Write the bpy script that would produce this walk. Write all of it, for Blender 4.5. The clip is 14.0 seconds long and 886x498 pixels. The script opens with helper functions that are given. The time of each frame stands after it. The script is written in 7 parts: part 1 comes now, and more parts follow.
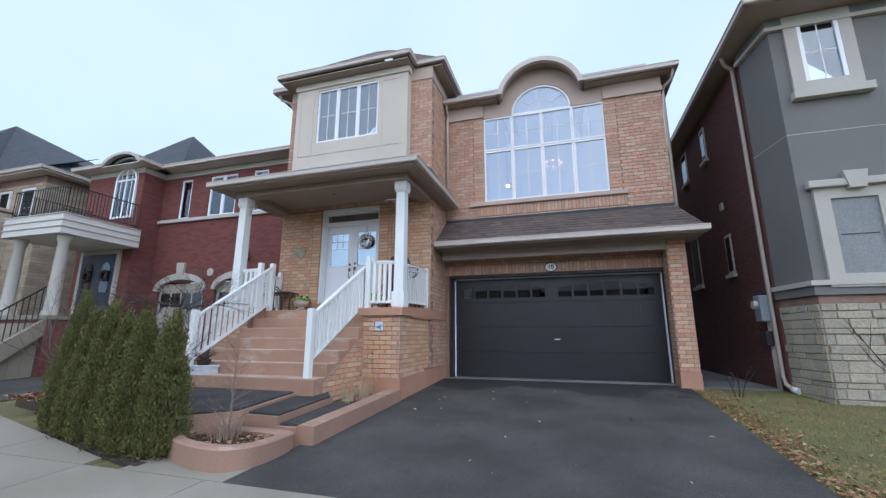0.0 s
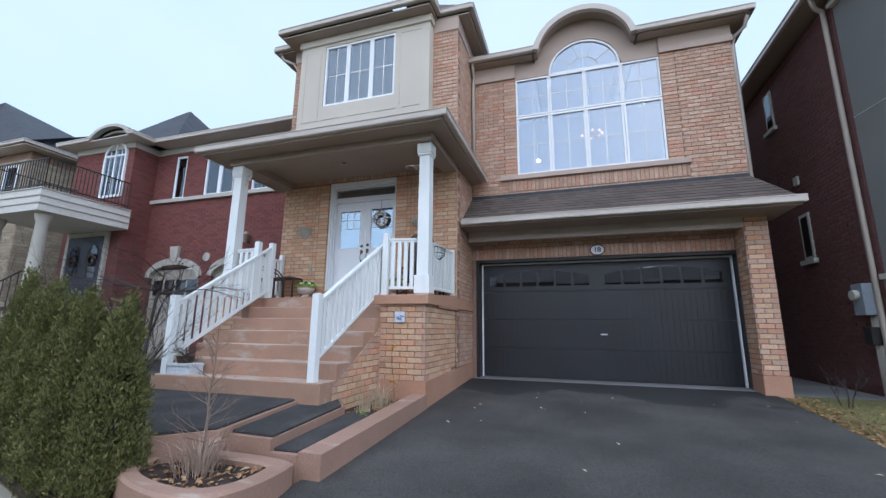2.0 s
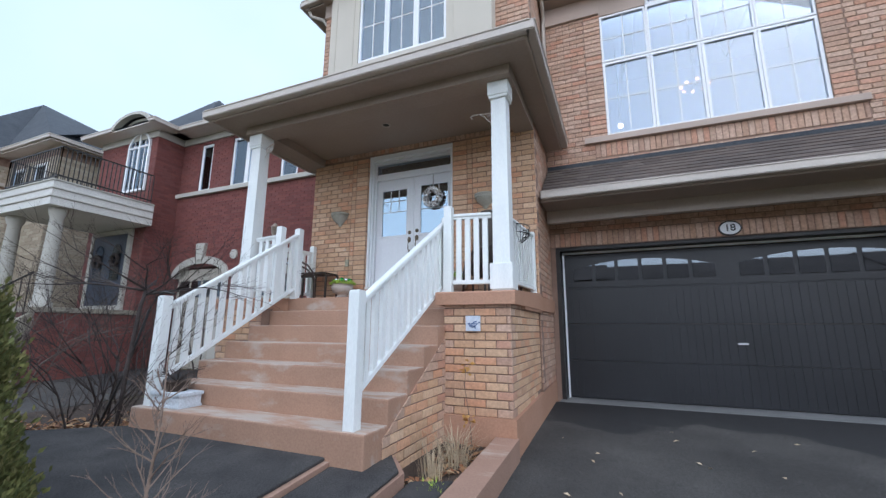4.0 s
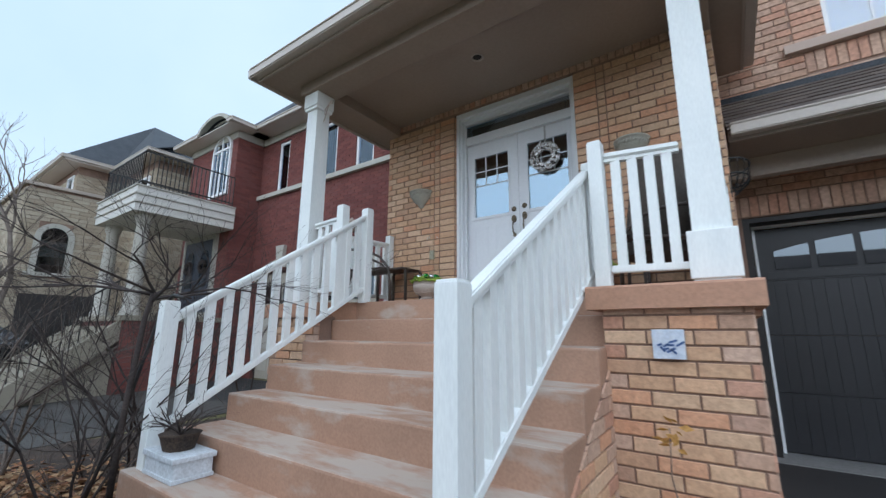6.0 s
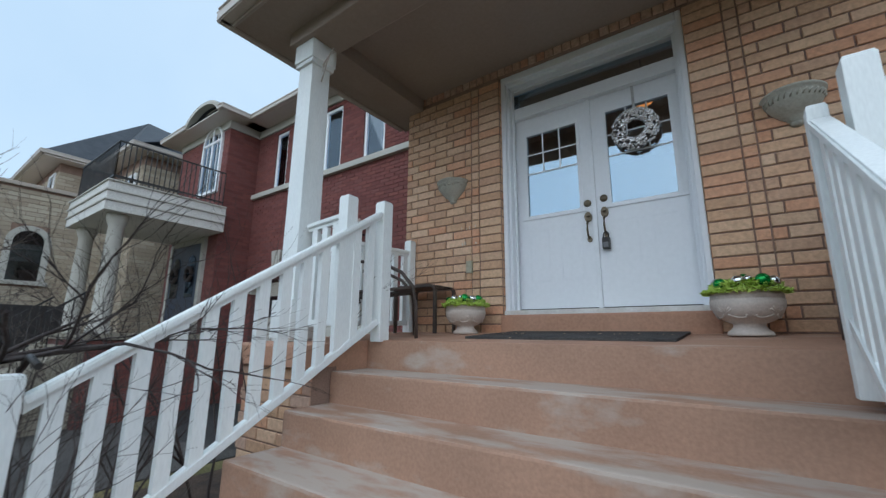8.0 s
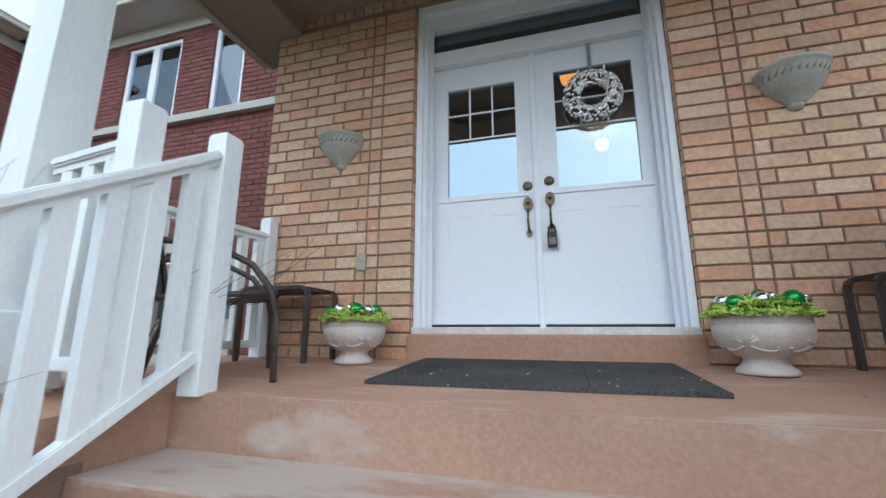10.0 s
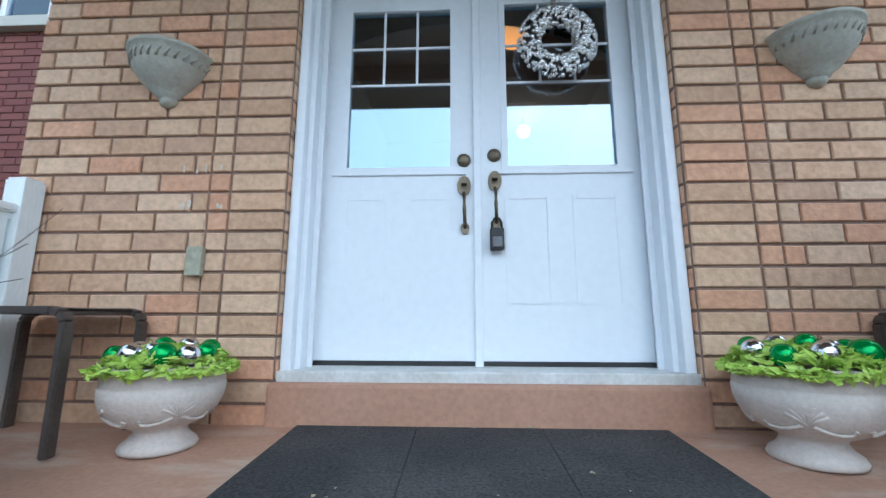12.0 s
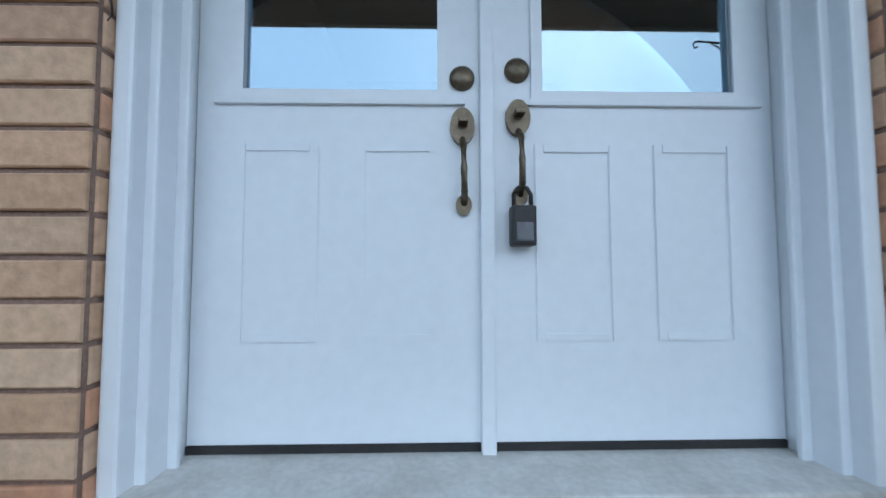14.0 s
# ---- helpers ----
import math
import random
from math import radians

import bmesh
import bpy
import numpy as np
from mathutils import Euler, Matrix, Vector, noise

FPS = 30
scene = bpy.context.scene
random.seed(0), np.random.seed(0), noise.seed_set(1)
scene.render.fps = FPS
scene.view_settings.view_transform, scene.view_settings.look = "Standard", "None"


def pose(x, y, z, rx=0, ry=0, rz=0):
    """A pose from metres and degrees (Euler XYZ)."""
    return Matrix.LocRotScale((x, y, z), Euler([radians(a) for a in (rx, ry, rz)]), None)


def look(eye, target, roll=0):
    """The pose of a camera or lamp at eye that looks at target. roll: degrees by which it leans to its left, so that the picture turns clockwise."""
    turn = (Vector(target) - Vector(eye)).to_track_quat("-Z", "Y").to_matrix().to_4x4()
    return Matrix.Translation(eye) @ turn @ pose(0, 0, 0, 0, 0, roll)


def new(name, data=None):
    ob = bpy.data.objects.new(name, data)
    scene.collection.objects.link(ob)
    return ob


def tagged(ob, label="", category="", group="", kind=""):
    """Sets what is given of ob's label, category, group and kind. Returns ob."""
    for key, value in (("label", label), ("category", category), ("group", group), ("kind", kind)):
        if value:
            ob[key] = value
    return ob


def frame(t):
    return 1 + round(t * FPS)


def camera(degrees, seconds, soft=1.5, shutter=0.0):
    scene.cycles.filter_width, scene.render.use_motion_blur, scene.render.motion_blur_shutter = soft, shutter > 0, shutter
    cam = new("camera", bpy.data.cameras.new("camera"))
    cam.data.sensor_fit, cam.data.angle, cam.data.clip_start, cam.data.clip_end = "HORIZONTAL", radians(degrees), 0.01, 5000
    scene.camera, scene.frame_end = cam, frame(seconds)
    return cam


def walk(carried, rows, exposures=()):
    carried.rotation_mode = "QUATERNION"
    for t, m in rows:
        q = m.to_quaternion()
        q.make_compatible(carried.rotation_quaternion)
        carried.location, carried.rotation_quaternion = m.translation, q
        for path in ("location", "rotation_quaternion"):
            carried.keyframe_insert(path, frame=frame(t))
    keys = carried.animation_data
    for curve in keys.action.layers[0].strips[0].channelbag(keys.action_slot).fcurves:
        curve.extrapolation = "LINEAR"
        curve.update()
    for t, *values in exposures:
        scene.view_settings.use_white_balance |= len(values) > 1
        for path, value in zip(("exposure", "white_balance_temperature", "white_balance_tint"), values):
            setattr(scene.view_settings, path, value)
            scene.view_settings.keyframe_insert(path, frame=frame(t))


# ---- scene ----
cam = camera(94.8, 14.0, soft=1.35, shutter=0.3)
PATH = [
    (0, (0.556, -1.041, 1.13), (-0.018, 0.829, 1.549), 0.1),
    (0.5, (0.437, -0.819, 1.092), (-0.138, 1.052, 1.502), 0.3),
    (1, (0.279, -0.483, 1.105), (-0.306, 1.387, 1.509), 0.5),
    (1.5, (-0.022, -0.128, 1.126), (-0.613, 1.742, 1.519), 0.6),
    (2, (-0.341, 0.262, 1.141), (-0.943, 2.13, 1.526), 0.6),
    (2.5, (-0.636, 0.688, 1.216), (-1.271, 2.547, 1.591), 0.4),
    (3, (-0.956, 1.108, 1.248), (-1.629, 2.953, 1.625), 0.4),
    (5.5, (-2.396, 3.267, 1.317), (-3.41, 4.945, 1.711), 0.2),
    (6, (-2.718, 3.63, 1.391), (-3.844, 5.235, 1.788), 0.3),
    (6.5, (-3.051, 3.936, 1.472), (-4.25, 5.486, 1.874), 0.5),
    (7, (-3.335, 4.177, 1.586), (-4.576, 5.692, 1.994), 0.5),
    (9.5, (-4.565, 5.338, 1.903), (-5.291, 7.156, 2.313), 0.3),
    (10, (-4.717, 5.583, 1.95), (-5.27, 7.462, 2.356), 0.2),
    (10.5, (-4.807, 5.807, 2.057), (-5.202, 7.727, 2.455), 0.1),
    (11, (-4.897, 6.046, 2.113), (-5.128, 7.99, 2.522), 0.2),
    (11.5, (-4.926, 6.24, 2.165), (-5.052, 8.196, 2.562), 0.1),
    (12, (-4.935, 6.466, 2.203), (-5.023, 8.435, 2.541), 0.1),
    (12.5, (-4.94, 6.678, 2.238), (-4.996, 8.657, 2.517), 0.0),
    (13, (-4.95, 6.888, 2.3), (-4.93, 8.873, 2.544), 0.0),
    (13.5, (-4.959, 7.109, 2.365), (-4.901, 9.1, 2.545), -0.2),
    (14, (-4.996, 7.311, 2.456), (-4.949, 9.307, 2.566), -0.1),
]
walk(cam, [(t, look(eye, target, roll)) for t, eye, target, roll in PATH], [(0, 0.13, 5800, 16), (1.5, 0.12, 5740, 15), (3, 0.25, 5790, 16), (5.5, 0.22, 5890, 12), (6, 0.08, 5880, 11), (6.5, -0.07, 5830, 7), (7, -0.18, 5820, 8), (9.5, 0.25, 5850, 9), (10, 0.45, 5850, 10), (10.5, 0.57, 5600, 8), (12, 0.65, 5330, 6), (13, 0.63, 5180, 5), (14, 0.18, 5280, 6)])

# ---- overcast sky and a wide, soft sun behind the walker ----
SUN_UP, SUN_TURN = 34.0, 159.0
world = bpy.data.worlds.new("overcast")
scene.world = world
world.use_nodes = True
wn, wl = world.node_tree.nodes, world.node_tree.links
wn.clear()
sky = wn.new("ShaderNodeTexSky")
sky.sky_type, sky.sun_disc = "NISHITA", False
sky.sun_elevation, sky.sun_rotation = radians(SUN_UP), radians(SUN_TURN)
sky.air_density, sky.dust_density = 1.0, 3.0
cloud = wn.new("ShaderNodeMixRGB")
cloud.inputs[0].default_value = 0.75
veil = wn.new("ShaderNodeTexNoise")
veil.inputs["Scale"].default_value, veil.inputs["Detail"].default_value = 2.2, 6
shade = wn.new("ShaderNodeValToRGB")
shade.color_ramp.elements[0].position, shade.color_ramp.elements[1].position = 0.35, 0.68
shade.color_ramp.elements[0].color = (0.59, 0.735, 0.85, 1)
shade.color_ramp.elements[1].color = (0.68, 0.805, 0.895, 1)
grey = wn.new("ShaderNodeMixRGB")
grey.blend_type = "MULTIPLY"
grey.inputs[0].default_value = 1.0
grey.inputs[2].default_value = (13.6, 13.8, 13.9, 1)
bg = wn.new("ShaderNodeBackground")
bg.inputs[1].default_value = 0.1
wo = wn.new("ShaderNodeOutputWorld")
coord = wn.new("ShaderNodeTexCoord")
wl.new(coord.outputs["Generated"], veil.inputs["Vector"])
wl.new(veil.outputs[0], shade.inputs[0])
wl.new(shade.outputs[0], grey.inputs[1])
wl.new(grey.outputs[0], cloud.inputs[2])
wl.new(sky.outputs[0], cloud.inputs[1])
wl.new(cloud.outputs[0], bg.inputs[0])
wl.new(bg.outputs[0], wo.inputs[0])
sun = new("sun", bpy.data.lights.new("sun", "SUN"))
sun.data.energy, sun.data.angle, sun.data.color = 2.2, radians(115), (0.93, 0.97, 1.0)
sun.matrix_world = look((9, -20, 22), (-2, 8, 2))

# ---- materials ----
def rgb(c):
    return (c[0], c[1], c[2], 1.0)


def surf(name, c1, c2=None, rough=0.7, metal=0.0, big=1.2, small=45.0, grain=0.18, bump=0.15, pick="", palette=(), spec=0.5, coat=0.0, stretch=(1, 1, 1)):
    """A surface of two colours mottled at two scales, with fine relief; pick chooses a palette colour piece by piece."""
    m = bpy.data.materials.new(name)
    m.use_nodes = True
    n, l = m.node_tree.nodes, m.node_tree.links
    b = n["Principled BSDF"]
    geo = n.new("ShaderNodeNewGeometry")
    mp = n.new("ShaderNodeMapping")
    mp.inputs["Scale"].default_value = stretch
    l.new(geo.outputs["Position"], mp.inputs[0])
    nb, ns = n.new("ShaderNodeTexNoise"), n.new("ShaderNodeTexNoise")
    nb.inputs["Scale"].default_value, nb.inputs["Detail"].default_value = big, 5
    ns.inputs["Scale"].default_value, ns.inputs["Detail"].default_value = small, 4
    l.new(mp.outputs[0], nb.inputs["Vector"])
    l.new(mp.outputs[0], ns.inputs["Vector"])
    ramp = n.new("ShaderNodeValToRGB")
    ramp.color_ramp.elements[0].position, ramp.color_ramp.elements[1].position = 0.35, 0.65
    ramp.color_ramp.elements[0].color = rgb(c1)
    ramp.color_ramp.elements[1].color = rgb(c2 or c1)
    l.new(nb.outputs[0], ramp.inputs[0])
    col = ramp.outputs[0]
    if pick:
        src = n.new("ShaderNodeObjectInfo").outputs["Random"] if pick == "object" else geo.outputs["Random Per Island"]
        pr = n.new("ShaderNodeValToRGB")
        pr.color_ramp.interpolation = "CONSTANT"
        els = pr.color_ramp.elements
        els[0].color = rgb(palette[0])
        els[1].position, els[1].color = 1.0 / len(palette), rgb(palette[1])
        for i, c in enumerate(palette[2:], 2):
            e = els.new(i / len(palette))
            e.color = rgb(c)
        l.new(src, pr.inputs[0])
        mx = n.new("ShaderNodeMixRGB")
        mx.inputs[0].default_value = 0.82
        l.new(col, mx.inputs[1])
        l.new(pr.outputs[0], mx.inputs[2])
        col = mx.outputs[0]
    gr = n.new("ShaderNodeMapRange")
    gr.inputs["From Min"].default_value, gr.inputs["From Max"].default_value = 0.3, 0.7
    gr.inputs["To Min"].default_value, gr.inputs["To Max"].default_value = 1 - grain, 1 + grain
    l.new(ns.outputs[0], gr.inputs[0])
    mul = n.new("ShaderNodeMixRGB")
    mul.blend_type = "MULTIPLY"
    mul.inputs[0].default_value = 1
    l.new(col, mul.inputs[1])
    l.new(gr.outputs[0], mul.inputs[2])
    l.new(mul.outputs[0], b.inputs["Base Color"])
    b.inputs["Roughness"].default_value = rough
    b.inputs["Metallic"].default_value = metal
    b.inputs["Specular IOR Level"].default_value = spec
    b.inputs["Coat Weight"].default_value = coat
    if bump:
        bp = n.new("ShaderNodeBump")
        bp.inputs["Strength"].default_value, bp.inputs["Distance"].default_value = bump, 0.01
        l.new(ns.outputs[0], bp.inputs["Height"])
        l.new(bp.outputs[0], b.inputs["Normal"])
    return m


def worn(name, paint, bare, threshold=0.56, rough=0.75):
    """Painted concrete whose paint has gone in patches, more on what is trodden."""
    m = surf(name, paint, tuple(0.86 * v for v in paint), rough, big=2.0, small=60, grain=0.10, bump=0.2)
    n, l = m.node_tree.nodes, m.node_tree.links
    b = n["Principled BSDF"]
    base = b.inputs["Base Color"].links[0].from_socket
    geo = n.new("ShaderNodeNewGeometry")
    mp = n.new("ShaderNodeMapping")
    mp.inputs["Scale"].default_value = (0.7, 2.2, 1.6)
    l.new(geo.outputs["Position"], mp.inputs[0])
    no = n.new("ShaderNodeTexNoise")
    no.inputs["Scale"].default_value, no.inputs["Detail"].default_value = 2.6, 9
    no.inputs["Roughness"].default_value = 0.62
    l.new(mp.outputs[0], no.inputs["Vector"])
    sep = n.new("ShaderNodeSeparateXYZ")
    l.new(geo.outputs["Normal"], sep.inputs[0])
    add = n.new("ShaderNodeMath")
    add.operation = "MULTIPLY_ADD"
    add.inputs[1].default_value = 0.16
    l.new(sep.outputs["Z"], add.inputs[0])
    l.new(no.outputs[0], add.inputs[2])
    rp = n.new("ShaderNodeValToRGB")
    rp.color_ramp.elements[0].position, rp.color_ramp.elements[1].position = threshold, threshold + 0.15
    l.new(add.outputs[0], rp.inputs[0])
    mx = n.new("ShaderNodeMixRGB")
    mx.inputs[2].default_value = rgb(bare)
    l.new(rp.outputs[0], mx.inputs[0])
    l.new(base, mx.inputs[1])
    l.new(mx.outputs[0], b.inputs["Base Color"])
    return m


def glazing(name, tint=(0.9, 0.95, 1.0), mirror=0.25, rough=0.01, sheen=(0.82, 0.92, 1)):
    """A pane: clear, with a mirror of its own on top."""
    m = bpy.data.materials.new(name)
    m.use_nodes = True
    n, l = m.node_tree.nodes, m.node_tree.links
    n.clear()
    tr, gl, mx, fr, mxx, out = (n.new("ShaderNode" + k) for k in ("BsdfTransparent", "BsdfGlossy", "MixShader", "Fresnel", "Math", "OutputMaterial"))
    tr.inputs[0].default_value = rgb(tint)
    gl.inputs["Roughness"].default_value = rough
    gl.inputs[0].default_value = rgb(sheen)
    fr.inputs[0].default_value = 1.6
    mxx.operation = "MAXIMUM"
    mxx.inputs[1].default_value = mirror
    l.new(fr.outputs[0], mxx.inputs[0])
    l.new(mxx.outputs[0], mx.inputs[0])
    l.new(tr.outputs[0], mx.inputs[1])
    l.new(gl.outputs[0], mx.inputs[2])
    l.new(mx.outputs[0], out.inputs[0])
    return m


def glow(name, c, strength):
    m = bpy.data.materials.new(name)
    m.use_nodes = True
    b = m.node_tree.nodes["Principled BSDF"]
    b.inputs["Base Color"].default_value = rgb(c)
    b.inputs["Emission Color"].default_value = rgb(c)
    b.inputs["Emission Strength"].default_value = strength
    return m


TAN = [(0.553, 0.347, 0.210), (0.598, 0.393, 0.246), (0.508, 0.312, 0.186), (0.586, 0.362, 0.219), (0.631, 0.428, 0.280), (0.484, 0.295, 0.186), (0.564, 0.285, 0.163), (0.610, 0.403, 0.261), (0.530, 0.352, 0.224), (0.598, 0.317, 0.186)]
# same brick as TAN; the pinker, darker cast of outdoor light is in these colours
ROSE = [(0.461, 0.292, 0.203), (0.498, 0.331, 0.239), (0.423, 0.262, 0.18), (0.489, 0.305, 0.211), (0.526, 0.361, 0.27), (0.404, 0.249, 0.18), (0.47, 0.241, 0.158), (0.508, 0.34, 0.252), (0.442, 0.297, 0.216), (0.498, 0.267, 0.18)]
BRICK = surf("buff_brick", (0.47, 0.30, 0.19), (0.69, 0.485, 0.325), 0.85, big=12, small=38, grain=0.13, bump=0.45, pick="object", palette=TAN)
# BRICK again for pier and base walls, outdoor light tint put into its colour
BASEBRICK = surf("buff_brick_outdoor_tint", (0.43, 0.285, 0.20), (0.56, 0.39, 0.29), 0.85, big=12, small=38, grain=0.15, bump=0.45, pick="object", palette=ROSE)
BRICKS = surf("buff_brickwork", (0.43, 0.285, 0.20), (0.54, 0.375, 0.28), 0.85, big=9, small=30, grain=0.2, bump=0.35, pick="island", palette=ROSE)
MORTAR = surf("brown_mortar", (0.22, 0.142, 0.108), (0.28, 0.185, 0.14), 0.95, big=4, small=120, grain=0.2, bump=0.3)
BROWNPAINT = surf("brown_painted_concrete", (0.40, 0.215, 0.135), (0.44, 0.25, 0.165), 0.8, big=1.6, small=50, grain=0.1, bump=0.2)
STEP = worn("worn_brown_paint_on_concrete", (0.395, 0.235, 0.158), (0.44, 0.36, 0.30), 0.55)
KERB = worn("faded_brown_paint_on_concrete", (0.355, 0.215, 0.155), (0.45, 0.36, 0.29), 0.70)
PORCHFLOOR = worn("brown_porch_paint", (0.44, 0.25, 0.165), (0.50, 0.36, 0.27), 0.70)
WHITE = surf("white_painted_wood", (0.80, 0.82, 0.80), (0.74, 0.77, 0.76), 0.45, big=1.5, small=30, grain=0.05, bump=0.05, stretch=(4, 4, 0.8))
DOORWHITE = surf("white_door_enamel", (0.79, 0.81, 0.83), (0.77, 0.79, 0.82), 0.4, big=1, small=25, grain=0.02, bump=0.015)
VINYL = surf("white_vinyl_frame", (0.80, 0.81, 0.82), (0.77, 0.78, 0.80), 0.4, big=2, small=30, grain=0.03, bump=0.02)
TRIM = surf("taupe_aluminium", (0.36, 0.30, 0.25), (0.40, 0.335, 0.28), 0.5, big=0.8, small=30, grain=0.05, bump=0.03)
GUTTER = surf("taupe_gutter_enamel", (0.50, 0.44, 0.385), (0.45, 0.395, 0.345), 0.35, big=0.8, small=30, grain=0.05, bump=0.02)
SOFFIT = surf("brown_soffit", (0.30, 0.235, 0.19), (0.33, 0.265, 0.215), 0.65, big=0.8, small=30, grain=0.05, bump=0.03)
STUCCO = surf("cream_stucco", (0.58, 0.53, 0.45), (0.53, 0.485, 0.41), 0.9, big=0.7, small=160, grain=0.07, bump=0.25)
FRIEZE = surf("pinkish_stucco", (0.47, 0.37, 0.31), (0.43, 0.34, 0.285), 0.9, big=0.7, small=160, grain=0.07, bump=0.25)
SHINGLE = surf("dark_shingle", (0.085, 0.064, 0.054), (0.12, 0.09, 0.075), 0.9, big=3, small=90, grain=0.3, bump=0.4, pick="island", palette=[(0.075, 0.058, 0.05), (0.105, 0.08, 0.068), (0.09, 0.072, 0.064), (0.12, 0.095, 0.082)])
SLATE = surf("blue_black_shingle", (0.042, 0.048, 0.057), (0.058, 0.064, 0.073), 0.9, big=3, small=60, grain=0.3, bump=0.3)
ASPHALT = surf("driveway_asphalt", (0.050, 0.047, 0.044), (0.083, 0.078, 0.072), 0.85, big=0.8, small=95, grain=0.6, bump=0.7, spec=0.25)
PAVING = surf("sidewalk_concrete", (0.235, 0.21, 0.16), (0.29, 0.26, 0.205), 0.85, big=0.9, small=110, grain=0.12, bump=0.25)
MATTING = surf("dark_rubber_paver", (0.042, 0.040, 0.040), (0.070, 0.066, 0.063), 0.85, big=2.6, small=110, grain=0.5, bump=0.5, spec=0.25)
GARAGE = surf("charcoal_garage_door", (0.018, 0.019, 0.022), (0.024, 0.025, 0.029), 0.4, big=1, small=40, grain=0.1, bump=0.03)
BLACK = surf("black_metal", (0.015, 0.014, 0.014), (0.025, 0.022, 0.02), 0.5, big=5, small=80, grain=0.2, bump=0.1)
REDPAL = [(0.165, 0.055, 0.047), (0.185, 0.063, 0.053), (0.145, 0.048, 0.042), (0.175, 0.068, 0.058), (0.20, 0.07, 0.055)]
REDBRICK = surf("red_brickwork", (0.15, 0.042, 0.038), (0.17, 0.05, 0.044), 0.9, big=6, small=70, grain=0.15, bump=0.3, pick="island", palette=REDPAL)
REDMORTAR = surf("red_mortar", (0.12, 0.05, 0.046), (0.14, 0.06, 0.055), 0.95, big=4, small=90, grain=0.2, bump=0.2)
DARKPAL = [(0.110, 0.044, 0.038), (0.125, 0.050, 0.042), (0.10, 0.040, 0.036), (0.118, 0.054, 0.046)]
DARKBRICK = surf("dark_red_brickwork", (0.09, 0.034, 0.03), (0.105, 0.04, 0.035), 0.9, big=6, small=70, grain=0.15, bump=0.3, pick="island", palette=DARKPAL)
STONEPAL = [(0.33, 0.295, 0.22), (0.375, 0.335, 0.25), (0.30, 0.275, 0.215), (0.39, 0.35, 0.265), (0.345, 0.315, 0.255)]
STONE = surf("split_limestone", (0.36, 0.33, 0.27), (0.42, 0.38, 0.31), 0.9, big=5, small=28, grain=0.2, bump=0.8, pick="island", palette=STONEPAL)
BUFFPAL = [(0.36, 0.30, 0.22), (0.40, 0.34, 0.26), (0.33, 0.27, 0.20), (0.43, 0.37, 0.28)]
BUFFSTONE = surf("buff_stone_courses", (0.36, 0.30, 0.22), (0.42, 0.36, 0.27), 0.9, big=5, small=40, grain=0.18, bump=0.5, pick="island", palette=BUFFPAL)
GREYSTUCCO = surf("grey_stucco", (0.155, 0.155, 0.145), (0.18, 0.178, 0.166), 0.92, big=0.6, small=170, grain=0.06, bump=0.2)
CASTSTONE = surf("cast_stone_trim", (0.42, 0.40, 0.35), (0.46, 0.44, 0.39), 0.85, big=1.2, small=80, grain=0.06, bump=0.15)
LAWN = surf("winter_lawn", (0.10, 0.095, 0.032), (0.17, 0.138, 0.058), 0.95, big=1.3, small=60, grain=0.5, bump=0.8)
SOIL = surf("dark_mulch", (0.035, 0.024, 0.018), (0.07, 0.045, 0.03), 0.95, big=5, small=70, grain=0.5, bump=0.8)
BARK = surf("grey_brown_bark", (0.10, 0.075, 0.06), (0.15, 0.12, 0.10), 0.9, big=6, small=60, grain=0.3, bump=0.4)
DARKBARK = surf("dark_bark", (0.035, 0.026, 0.024), (0.06, 0.045, 0.04), 0.9, big=6, small=60, grain=0.3, bump=0.4)
CEDAR = surf("cedar_foliage", (0.075, 0.09, 0.024), (0.13, 0.14, 0.04), 0.8, big=2.5, small=30, grain=0.3, bump=0.0, pick="island", palette=[(0.112, 0.120, 0.034), (0.16, 0.158, 0.046), (0.078, 0.088, 0.026), (0.205, 0.185, 0.065), (0.125, 0.130, 0.036)])
LEAF = surf("fallen_leaf", (0.30, 0.13, 0.06), (0.38, 0.2, 0.09), 0.8, big=8, small=50, grain=0.3, bump=0.2, pick="island", palette=[(0.24, 0.10, 0.045), (0.34, 0.20, 0.10), (0.15, 0.07, 0.04), (0.42, 0.29, 0.16), (0.27, 0.14, 0.06)])
STRAW = surf("dry_grass_stem", (0.50, 0.40, 0.27), (0.38, 0.29, 0.19), 0.85, big=6, small=60, grain=0.2, bump=0.1)
BRONZE = surf("antique_brass", (0.17, 0.135, 0.09), (0.12, 0.095, 0.065), 0.42, 0.75, big=20, small=90, grain=0.2, bump=0.05)
BROWNMETAL = surf("brown_patio_metal", (0.075, 0.058, 0.050), (0.095, 0.075, 0.064), 0.42, 0.2, big=6, small=80, grain=0.15, bump=0.08)
PANE = glazing("window_pane", (0.85, 0.88, 0.95), 0.16)
DOORPANE = glazing("door_pane", (0.7, 0.72, 0.75), 0.24, sheen=(0.70, 0.88, 1.0))
DARKPANE = glazing("dark_pane", (0.25, 0.27, 0.3), 0.14, 0.02)
ROOM = surf("room_wall", (0.50, 0.47, 0.52), (0.46, 0.43, 0.48), 0.9, big=0.5, small=20, grain=0.03, bump=0)
HALL = surf("hall_wall", (0.42, 0.30, 0.21), (0.46, 0.33, 0.23), 0.9, big=0.5, small=20, grain=0.03, bump=0)
SHEER = surf("white_sheer_curtain", (0.72, 0.72, 0.74), (0.6, 0.6, 0.63), 0.9, big=6, small=30, grain=0.04, bump=0.05, stretch=(4, 4, 0.2))



